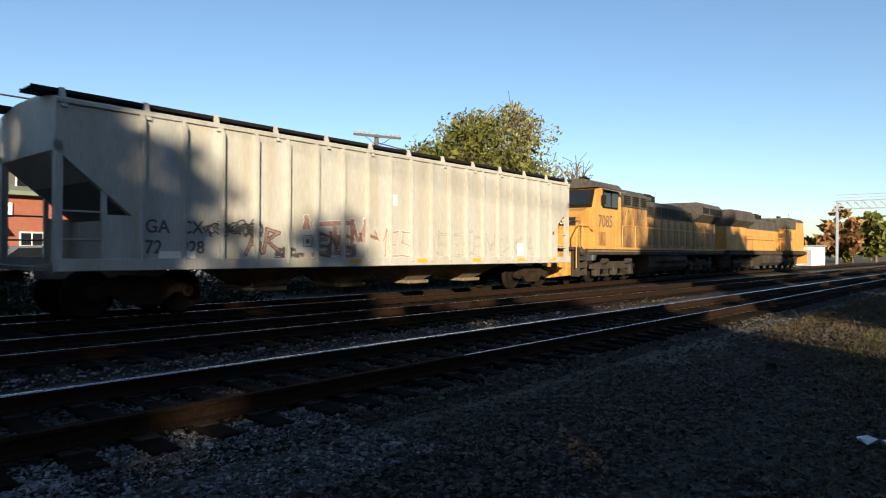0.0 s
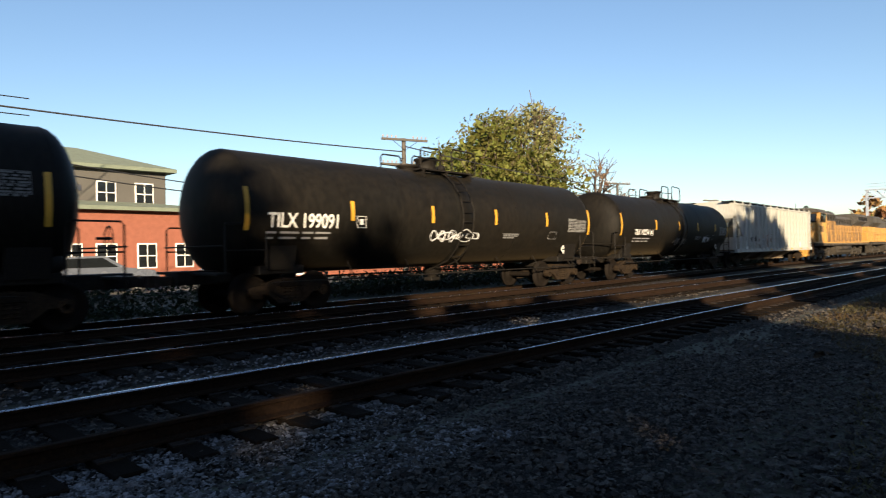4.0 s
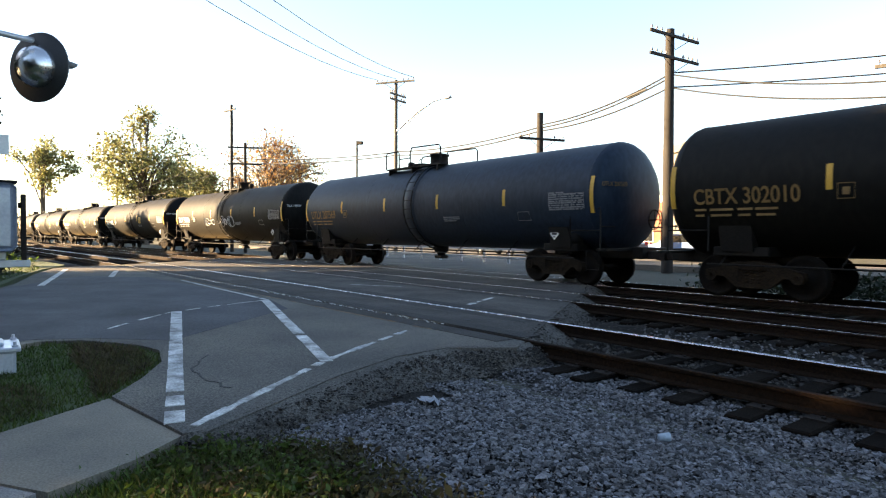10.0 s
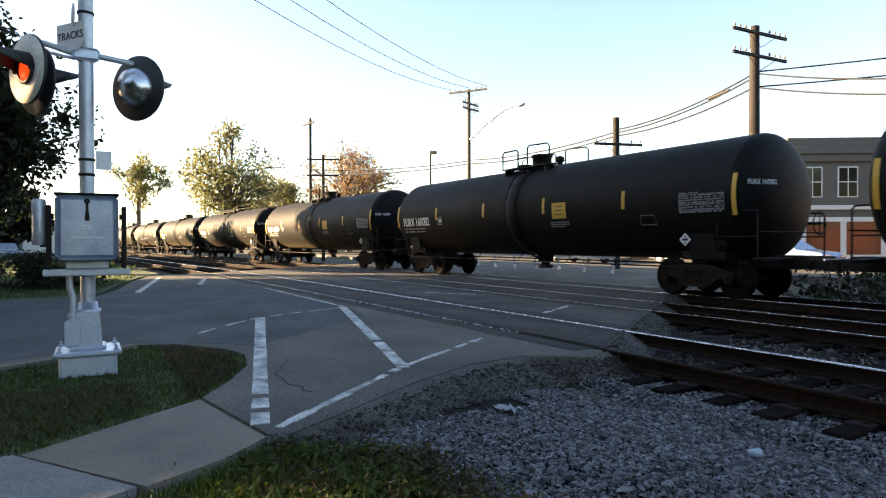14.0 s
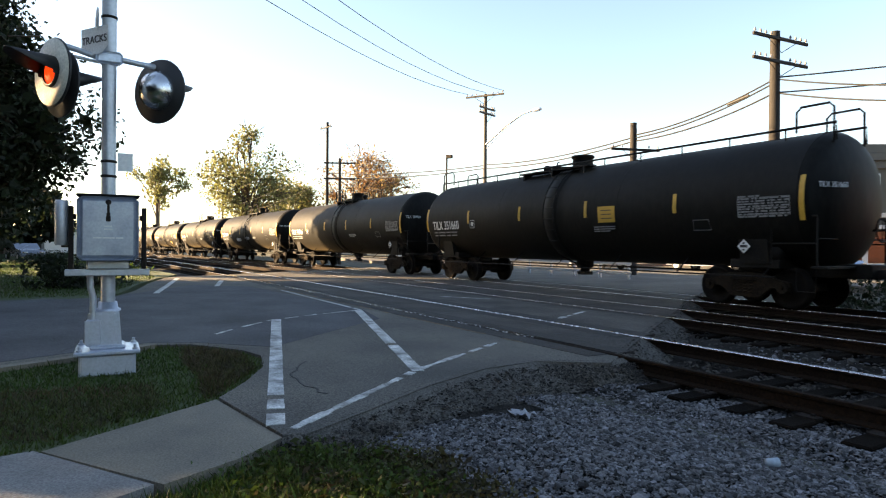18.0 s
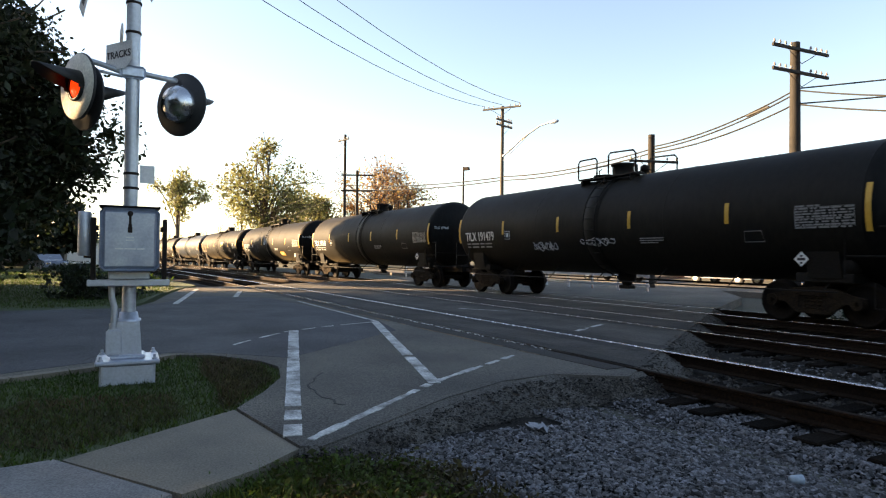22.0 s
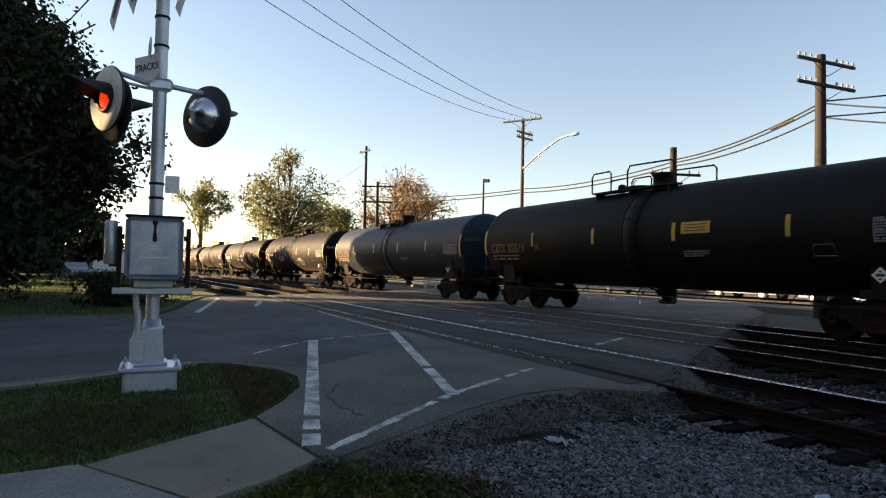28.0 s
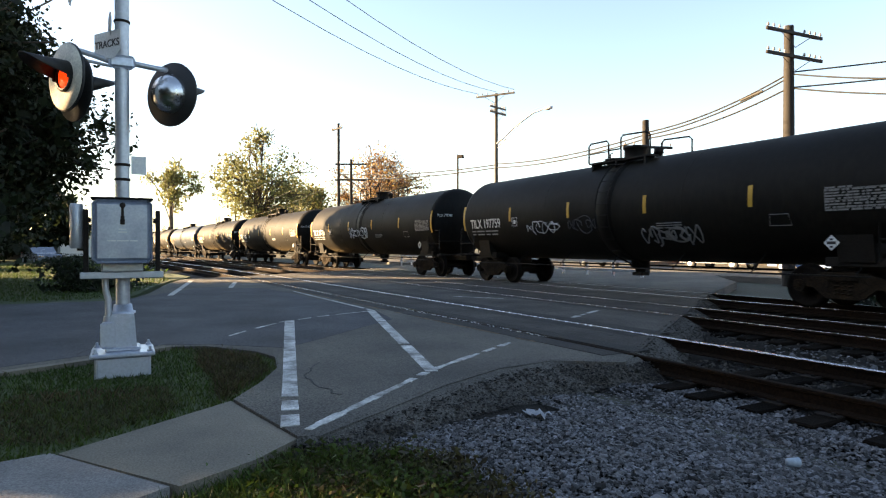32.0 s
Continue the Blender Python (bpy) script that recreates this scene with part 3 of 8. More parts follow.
ap = Geo()
AC = 9
ap.add([apron_point(i, c / AC) for i in range(61) for c in range(AC + 1)],
       [(r * (AC + 1) + c, r * (AC + 1) + c + 1, (r + 1) * (AC + 1) + c + 1, (r + 1) * (AC + 1) + c) for r in range(60) for c in range(AC)], True)
part("tar_edge", ap, M["apron"], road, "crumbling dark tar edge of the pavement")
crumbs = []
for k in range(9000):
    i_, f_ = rnd.randrange(60), rnd.uniform(0.12, 1.1) ** 0.75
    crumbs.append(tuple(Vector(apron_point(i_, f_)).lerp(Vector(apron_point(i_ + 1, f_)), rnd.random())))
crumbs = np.array(crumbs)
crumbs[:, 0] += rng.uniform(-0.06, 0.06, len(crumbs))
crumbs[:, 1] += rng.uniform(-0.06, 0.06, len(crumbs))
stones("gravel", "tar-dark crumbs and chippings on the broken road edge", 0, 1, 0, 1, len(crumbs), 0.011, bed_z, M["stone_dark"], crumbs)
es = Geo()
pts = []
for i in range(61):
    y = 0.06 + 9.7 * i / 60
    x = ROAD_LINE(y)
    pts.append([(x - 0.10 + 0.05 * noise.noise((i, 7, 0)), y, -0.0105), (x + 0.05 + 0.04 * noise.noise((i, 3, 0)), y + 0.03, -0.03), (x + 0.26 + 0.10 * noise.noise((i * 0.8, 4, 0)), y + 0.12, -0.14),
                (x + 0.48 + 0.16 * noise.noise((i * 0.9, 8, 0)), y + 0.2, -0.27)])
es.add([q for row in pts for q in row], [(r * 4 + c, r * 4 + c + 1, r * 4 + c + 5, r * 4 + c + 4) for r in range(60) for c in range(3)], True)
es_crumbs = []
for k in range(3500):
    r_, c_, f_ = rnd.randrange(60), rnd.choice((0, 1, 1, 2, 2, 2)), rnd.random()
    es_crumbs.append(Vector(pts[r_][c_]).lerp(Vector(pts[r_][c_ + 1]), f_).lerp(Vector(pts[r_ + 1][c_]).lerp(Vector(pts[r_ + 1][c_ + 1]), f_), rnd.random()))
es_crumbs = np.array([tuple(c_) for c_ in es_crumbs])
stones("gravel", "dark chippings on the broken edge between the rails", 0, 1, 0, 1, len(es_crumbs), 0.013, bed_z, M["stone_dark"], es_crumbs)
part("tar_edge", es, M["apron"], road, "crumbling dark tar edge beside the ballast")
for pr in RAILS:
    for y in pr:
        for a, b in ((y - 0.40, y - 0.06), (y + (0.12 if not y else 0.06), y + 0.42)):
            st = Geo()
            x0 = ROAD_LINE(y) - 0.15
            while x0 > -31:
                w = rnd.uniform(1.6, 3.2)
                st.prism([(x0, a + rnd.uniform(-0.03, 0.03)), (x0, b + rnd.uniform(-0.0, 0.02)), (x0 - w, b + rnd.uniform(-0.0, 0.02)), (x0 - w, a + rnd.uniform(-0.03, 0.03))], "z", -0.05, -0.0035 - 0.002 * rnd.random())
                x0 -= w + 0.02
            part("rail_strip", st, M["rail_strip"], road, "dark worn strip along the rail")
spots = Geo()
for k in range(60):
    x, y = rnd.uniform(-26, -9), rnd.choice([c + rnd.uniform(-0.9, 0.9) for c in (0.75, 4.78)])
    if x < ROAD_LINE(y) - 0.3:
        r = rnd.uniform(0.03, 0.07)
        spots.prism([(x + r * 1.6 * math.cos(q), y + r * math.sin(q)) for q in [i * 1.047 for i in range(6)]], "z", -0.03, -0.0028)
tagged(part("tar_spot", spots, M["tar"], road, "dark tar spots"), kind="stuff")
for path in (((-8.3, -3.9), (-9.2, -3.95), (-10.1, -3.5)), ((-12.0, -6.0), (-14.5, -5.2), (-17.0, -5.5), (-19.8, -4.6))):
    cr = []
    for (xa, ya), (xb, yb) in zip(path, path[1:]):
        for i in range(6):
            f = i / 6
            cr.append((xa + (xb - xa) * f + rnd.uniform(-0.04, 0.04), ya + (yb - ya) * f + rnd.uniform(-0.04, 0.04)))
    ck = Geo()
    for (xa, ya), (xb, yb) in zip(cr, cr[1:]):
        w = rnd.uniform(0.004, 0.012)
        ck.prism([(xa, ya - w), (xb, yb - w), (xb, yb + w), (xa, ya + w)], "z", -0.02, -0.0075)
    part("crack", ck, M["tar"], road, "tarred crack in the asphalt")
for y, w in ((-0.23, 0.07), (-0.40, 0.035)):
    dl = Geo()
    x = -10.0
    while x > -22:
        d = rnd.uniform(0.3, 0.9)
        e = [rnd.uniform(-0.02, 0.02) for k in range(4)]
        dl.prism([(x, y - w + e[0]), (x, y + w + e[1]), (x - d, y + w + e[2]), (x - d, y - w + e[3])], "z", -0.05, -0.0062)
        x -= d + rnd.choice((0.0, 0.0, 0.25, 0.5))
    part("dirt_strip", dl, M["rust_dirt"], road, "rust-brown dirt along the near rail")["kind"] = "stuff"
# newer dark lane in the middle of the near approach
lane = [(-12.3, -5.0), (-12.0, -4.4), (-11.2, -3.6), (-13.5, -1.0), (-15.2, -0.62), (-23.5, -1.0), (-25.0, -2.6), (-20.6, -5.2), (-20.7, -8.0), (-20.6, -30), (-10.2, -30), (-11.2, -7.2)]
part("lane", slab(lane, -0.05, -0.0085), M["asphalt_new"], road, "darker resurfaced asphalt lane")


def stripe(p, q, w0, w1=None, name="road_marking", z=-0.009, wear=0.03):
    p, q = Vector((*p, 0)), Vector((*q, 0))
    d = (q - p).normalized()
    side = Vector((-d.y, d.x, 0))
    n = max(2, int((q - p).length / 0.16))
    w1 = w1 or w0
    gm = Geo()
    for i in range(n):
        if rnd.random() < wear:
            continue
        a, b = p + (q - p) * (i / n), p + (q - p) * ((i + 0.992) / n)
        wa = (w0 + (w1 - w0) * i / n) * ((0.94 + 0.08 * rnd.random()) if wear < 0.05 else rnd.uniform(0.5, 1.15)) / 2
        x = [a - side * wa, b - side * wa, b + side * wa, a + side * wa]
        gm.prism([(c.x, c.y) for c in x], "z", z - 0.01, z + 0.001 * rnd.random() + 0.003)
    return part(name, gm, M["road_paint"], road, "worn white painted road line")


EDGE_LINE = ((-15.12, -0.68), (-14.69, -1.8), (-14.14, -2.83), (-13.3, -3.6), (-12.45, -4.25))
stripe((-7.55, -4.56), (-14.2, -2.72), 0.14, 0.17)
stripe((-8.86, -2.66), (-15.1, -0.76), 0.14, 0.17)
stripe((-7.40, -4.47), (-8.93, -2.62), 0.085, wear=0.25)
stripe((-8.93, -2.62), (-10.09, -0.78), 0.085, wear=0.18)
stripe((-21.6, -3.96), (-29.4, -2.39), 0.16)
stripe((-24.2, -1.88), (-27.5, -1.1), 0.16)
for a_, b_ in zip(EDGE_LINE, EDGE_LINE[1:]):
    stripe(a_, b_, 0.05, wear=0.3)
stripe((-15.2, -0.7), (-21.5, -0.55), 0.06)
stripe((-12.05, 2.05), (-12.8, 3.37), 0.12, wear=0.3)
stripe((-17.5, 2.6), (-15.8, 3.6), 0.10, wear=0.4)

# concrete pad, footway and kerb by the signal
pad = thing("pavement", "pale concrete footway slabs beside the crossing", "pavement", None, "", "structure")
for poly, mat_ in (([(-8.66, -4.78), (-7.29, -4.585), (-6.98, -4.95), (-6.74, -5.42), (-7.74, -6.05)], "concrete"),
                   ([(-7.79, -6.10), (-6.77, -5.47), (-6.62, -5.75), (-6.5, -6.6), (-6.3, -9.0), (-7.6, -9.0), (-7.75, -6.3)], "concrete_grey")):
    part("paving_slab", slab(poly, -0.3, -0.034 + 0.010 * rnd.random()), M[mat_], pad, "tan concrete slab" if mat_ == "concrete" else "newer grey concrete slab")
kerb = Geo()
for a, b in zip(verge[7:], verge[8:]):
    d = (Vector(b) - Vector(a)).normalized() * 0.14
    kerb.prism([a, b, (b[0] - d.y * 1, b[1] + d.x), (a[0] - d.y, a[1] + d.x)], "z", -0.3, 0.004)
structure("kerb", kerb, M["concrete"], "low concrete kerb along the verge", "kerb")
# lawn island round the signal
isl = [(-8.66, -4.77)] + verge[2:11] + [(-9.4, -9.0), (-7.62, -9.0), (-7.77, -6.3), (-7.78, -6.09)]
structure("verge", slab(isl, -0.3, -0.05), M["lawn"], "grass verge round the crossing signal", "verge")
lawn_near = [(-7.24, -4.62), (-6.8, -4.65), (-5.9, -4.45), (-5.0, -5.0), (-3.6, -5.3), (-3.6, -30), (-6.2, -30), (-6.26, -9), (-6.46, -6.6), (-6.58, -5.75), (-6.70, -5.42), (-6.94, -4.94)]
structure("lawn", slab(lawn_near, -0.4, -0.10), M["lawn"], "shaded lawn beside the gravel", "lawn")
lawn_east = [(-3.55, -5.3), (-1.0, -5.5), (2, -5.35), (5, -5.15), (9, -5.25), (14, -5.6), (30, -5.2), (60, -5.6), (60, -30), (-3.55, -30)]
structure("lawn", slab(lawn_east, -0.4, -0.165), M["lawn"], "shaded lawn running along the tracks", "lawn")
lawn_west = [(-33.5, -1.9), (-31.4, -2.5), (-30.4, -3.0), (-26.9, -3.9), (-22.8, -4.7), (-21.4, -5.1), (-20.7, -5.7), (-21.2, -6.5), (-20.7, -7.4), (-20.9, -9.0), (-21.3, -14), (-22.3, -60), (-160, -60), (-160, -7.0), (-110, -6.6), (-60, -3.9)]
structure("lawn", slab(lawn_west, -0.4, -0.03), M["lawn"], "lawn with bands of low sun across the road", "lawn")


def blades(name, label, poly, count, h, z, mat, lean=0.5, width=0.008):
    px, py = zip(*poly)
    out = []
    from_x, to_x, from_y, to_y = min(px), max(px), min(py), max(py)
    n = len(poly)
    while len(out) < count:
        x, y = rnd.uniform(from_x, to_x), rnd.uniform(from_y, to_y)
        c = False
        for i in range(n):
            (xa, ya), (xb, yb) = poly[i], poly[i - 1]
            if (ya > y) != (yb > y) and x < (xb - xa) * (y - ya) / (yb - ya) + xa:
                c = not c
        if c:
            out.append((x, y))
    p = np.array(out)
    a = rng.uniform(0, 2 * np.pi, count)
    hh_ = h * rng.lognormal(0, 0.3, count)
    w = width * rng.uniform(0.7, 1.4, count)
    ln = rng.normal(0, lean, (count, 2)) * hh_[:, None]
    zz = np.full(count, z - 0.01)
    v0 = np.stack([p[:, 0] - w * np.cos(a), p[:, 1] - w * np.sin(a), zz], 1)
    v1 = np.stack([p[:, 0] + w * np.cos(a), p[:, 1] + w * np.sin(a), zz], 1)
    v2 = np.stack([p[:, 0] + ln[:, 0], p[:, 1] + ln[:, 1], zz + hh_], 1)
    faces = np.arange(3 * count).reshape(-1, 3)
    return tagged(new(name, fast_mesh(name, np.stack([v0, v1, v2], 1).reshape(-1, 3), faces, mat)), label, "grass", "", "stuff")


blades("grass", "short green grass on the verge by the signal", isl, 24000, 0.042, -0.05, M["grass"])
blades("grass", "tufted green grass beside the footway", [(-7.2, -4.66), (-6.8, -4.7), (-5.4, -4.6), (-4.6, -5.2), (-4.4, -6.2), (-6.4, -6.2), (-6.6, -5.75), (-6.9, -5.0)], 11000, 0.06, -0.10, M["grass"])
blades("weeds", "brown dying weeds at the edge of the gravel", [(-7.15, -4.5), (-6.7, -3.95), (-5.4, -3.9), (-4.0, -4.6), (-4.2, -5.2), (-5.6, -4.9), (-7.1, -4.75)], 16000, 0.06, -0.15, M["weed"], 0.8, 0.006)
blades("weeds", "brown dead grass scattered over the verge", [(-8.7, -4.85), (-9.9, -4.15), (-11.0, -4.05), (-11.8, -4.6), (-10.9, -4.75), (-9.8, -4.75)], 6500, 0.055, -0.05, M["weed"], 0.9)
blades("weeds", "yellowing patches in the verge grass", [(-8.0, -6.0), (-8.6, -5.2), (-9.6, -5.2), (-9.9, -6.4), (-8.6, -7.2)], 3500, 0.05, -0.05, M["weed"], 0.9)
blades("weeds", "low green weeds in the gravel edge", [(-7.15, -4.5), (-6.5, -4.2), (-5.6, -4.4), (-5.0, -5.0), (-6.2, -5.0), (-7.1, -4.75)], 5000, 0.08, -0.15, M["grass"], 0.7, 0.007)
blades("grass", "lawn grass across the road", [(-21.5, -5.6), (-23, -4.9), (-31, -3.0), (-60, -2.6), (-60, -14), (-22, -14)], 60000, 0.055, -0.03, M["grass"], 0.5, 0.014)
blades("grass", "shaded lawn grass by the pine tree", [(-1.0, -5.6), (2, -5.4), (5, -5.2), (9, -5.3), (14, -5.7), (36, -5.4), (36, -14), (2, -13)], 40000, 0.06, -0.165, M["grass"], 0.6, 0.02)
blades("weeds", "dry weeds and leaf litter beside the tracks", [(-2.0, -5.6), (2, -4.2), (10, -3.2), (26, -3.6), (26, -9), (4, -9)], 30000, 0.05, -0.15, M["weed"], 0.8, 0.006)
blades("weeds", "golden dry weeds on the trackside slope", [(4.5, -4.9), (7.5, -3.2), (11, -1.6), (22, -1.4), (30, -2.4), (30, -6), (9, -5.6)], 15000, 0.07, -0.17, M["weed"], 0.9, 0.010)
blades("grass", "green tufts among the trackside weeds", [(-1, -5.6), (4.5, -4.6), (9, -3.4), (16, -3.0), (30, -3.4), (30, -6), (9, -6.2), (1, -6.4)], 16000, 0.07, -0.18, M["grass"], 0.8, 0.008)


# ---- the train ----
TRAIN_Y = (RAILS[2][0] + RAILS[2][1]) / 2
WHEEL_R = 0.457
# seconds, place of the coupling behind the hopper
TRAIN = [(0.0, 1.1), (1.0, 9.2), (2.0, 17.7), (3.2, 29.0), (4.5, 42.0), (5.5, 51.95), (6.5, 61.9), (7.5, 71.7), (9.0, 86.15), (10.5, 100.65),
         (13.0, 124.8), (16.0, 153.45), (19.0, 181.9), (21.0, 200.75), (23.0, 219.45), (26.0, 247.6), (29.5, 279.35), (32.0, 302.35)]


def train_place(t):
    """The coupling's place: a smooth curve through TRAIN."""
    ts, ps = zip(*TRAIN)
    speed = np.gradient(np.array(ps), np.array(ts))
    k = min(len(ts) - 2, max(0, int(np.searchsorted(ts, t, "right")) - 1))
    w = ts[k + 1] - ts[k]
    u = (t - ts[k]) / w
    return float(ps[k] * (1 + 2 * u) * (1 - u) ** 2 + ps[k + 1] * u * u * (3 - 2 * u) + w * u * (1 - u) * (speed[k] * (1 - u) - speed[k + 1] * u))


def on_track(x):
    """Pose of a car whose middle is at x on the far track, its trucks 6 m before and behind."""
    a, b = bend(x - 6, 2), bend(x + 6, 2)
    return x, TRAIN_Y + (a + b) / 2, math.degrees(math.atan2(b - a, 12))


spinners = {x: [] for x in (0.9, -0.9, 1.85, 0.0, -1.85)}       # place along its truck: the wheelsets there
cache = {}


def shared(key, make, *mats):
    if key not in cache:
        cache[key] = make().mesh(key, *mats)
    return cache[key]


def wheelset_geo():
    g = Geo()
    g.tube((0, -0.98, 0), (0, 0.98, 0), 0.085, n=10)
    for s in (-1, 1):
        prof = [(0.63, 0.09), (0.64, 0.16), (0.69, 0.20), (0.685, 0.36), (0.67, 0.38), (0.665, 0.49), (0.70, 0.485), (0.705, WHEEL_R), (0.80, WHEEL_R - 0.006), (0.805, 0.40),
                (0.78, 0.37), (0.765, 0.19), (0.80, 0.16), (0.81, 0.09)]
        g.lathe([(s * h, r) for h, r in prof], "y", 28)
        for i in range(3):
            a = 2 * math.pi * i / 3
            g.tube((0.05 * math.cos(a), s * 0.97, 0.05 * math.sin(a)), (0.05 * math.cos(a), s * 1.0, 0.05 * math.sin(a)), 0.018, n=6)
    return g


def sideframe_geo():
    g = Geo()
    outer = [(-1.05, 0.50), (-1.03, 0.60), (-0.75, 0.66), (-0.42, 0.78), (0.42, 0.78), (0.75, 0.66), (1.03, 0.60), (1.05, 0.50), (0.80, 0.47),
             (0.62, 0.46), (0.34, 0.24), (-0.34, 0.24), (-0.62, 0.46), (-0.80, 0.47)]
    g.prism(outer, "y", -0.06, 0.06)
    for s in (-1, 1):
        g.tube((s * 0.9, -0.10, 0.49), (s * 0.9, 0.09, 0.49), 0.13, n=12)
        g.prism([(s * 0.30, 0.36), (s * 0.52, 0.52), (s * 0.36, 0.66), (s * 0.30, 0.66)], "y", -0.075, -0.058, 0)
        for i in range(3):
            g.tube((s * 0.9, -0.12, 0.49), (s * 0.9, -0.1, 0.49), 0.05, n=8)
    for i in (-1, 0, 1):
        g.pipe([(i * 0.14 + 0.055 * math.cos(a), -0.03 + 0.055 * math.sin(a), 0.30 + 0.30 * a / 25.2) for a in [k * 0.8 for k in range(32)]], 0.016, 4)
    g.box(-0.30, 0.30, -0.085, 0.085, 0.60, 0.72, 0.02)
    return g


def add_truck(parent, x, kind="truck"):
    tr = part(kind, shared("bolster", lambda: Geo().box(-0.2, 0.2, -1.0, 1.0, 0.46, 0.80, 0.03).tube((0, 0, 0.75), (0, 0, 0.98), 0.22, n=16)
                           .tube((-0.55, -0.6, 0.36), (0.55, -0.6, 0.36), 0.025, n=6).box(-0.62, -0.56, -0.8, 0.8, 0.32, 0.42), M["truck_steel"]), M["truck_steel"], parent,
              "four-wheel freight truck of brown cast steel", pose(x, 0, 0))
    for s in (-1, 1):
        part("sideframe", shared("sideframe", sideframe_geo, M["truck_steel"]), M["truck_steel"], tr, "", pose(0, s * 1.0, 0, 0, 0, 0 if s < 0 else 180))
        w = part("wheelset", shared("wheelset", wheelset_geo, M["wheel_steel"]), M["wheel_steel"], tr, "", pose(s * 0.9, 0, WHEEL_R + 0.002))
        spinners[s * 0.9].append(w)
    return tr


def on_tank(R, zc, z, lift=0.006):
    """y of the near side of a tank at height z."""
    return -math.sqrt(max(0.01, (R + lift) ** 2 - (z - zc) ** 2))


def patch_on_tank(x0, x1, z0, z1, R, zc, lift=0.008, n=3, xs=None):
    """A thin sheet bent over the tank's near side."""
    g = Geo()
    v = []
    for k in range(n + 1):
        z = z0 + (z1 - z0) * k / n
        for off in (lift, lift - 0.006):
            for x in (x0, x1):
                v.append((x, on_tank(R, zc, z, off), z))
    q = []
    for k in range(n):
        a, b = 4 * k, 4 * k + 4
        q += [(a, a + 1, b + 1, b), (a, b, b + 2, a + 2), (a + 1, a + 3, b + 3, b + 1)]
    q += [(0, 2, 3, 1), (4 * n, 4 * n + 1, 4 * n + 3, 4 * n + 2)]
    return g.add(v, q)


def scribble(seed, x0, z0, w, h, n, R, zc, r=0.022, step=12):
    """Looping sprayed lines on the near side of a tank."""
    rn = random.Random(seed)
    g = Geo()
    for i in range(n):
        cx = x0 + w * (i + 0.5) / n
        rx, rz = w / n * rn.uniform(0.45, 1.3), h * rn.uniform(0.15, 0.5)
        a0, turns = rn.uniform(0, 6.28), rn.uniform(0.7, 1.5)
        pts = []
        for k in range(step + 1):
            a = a0 + turns * 6.28 * k / step
            x = cx + rx * math.cos(a) + 0.05 * rn.uniform(-1, 1)
            z = z0 + h * 0.5 + rz * math.sin(a * (1 if i % 3 else 2)) + 0.04 * rn.uniform(-1, 1)
            pts.append((x, on_tank(R, zc, z, 0.004) if R else -1.59, z))
        sm = [pts[0]]
        for p, q in zip(pts, pts[1:]):
            sm += [tuple((3 * a + b) / 4 for a, b in zip(p, q)), tuple((a + 3 * b) / 4 for a, b in zip(p, q))]
        g.pipe(sm, r * rn.uniform(0.7, 1.2), 4)
    return g


def tank_geo(T, R, zc):
    n = 8
    cap = 0.62
    prof = [(-T / 2 + cap * (1 - math.cos(math.pi / 2 * k / n)), R * math.sin(math.pi / 2 * k / n)) for k in range(n + 1)]
    prof[0] = (prof[0][0], 0.001)
    e = T / 2 - cap
    prof = prof + [(-e + 0.05, R), (-e + 0.3, R), (e - 0.3, R), (e - 0.05, R)] + [(-x, r) for x, r in prof[::-1]]
    return Geo().lathe(prof, "x", 56, (0, 0, zc))


TEXT = lambda x, y, z: pose(x, y, z, 90, 0, 0)


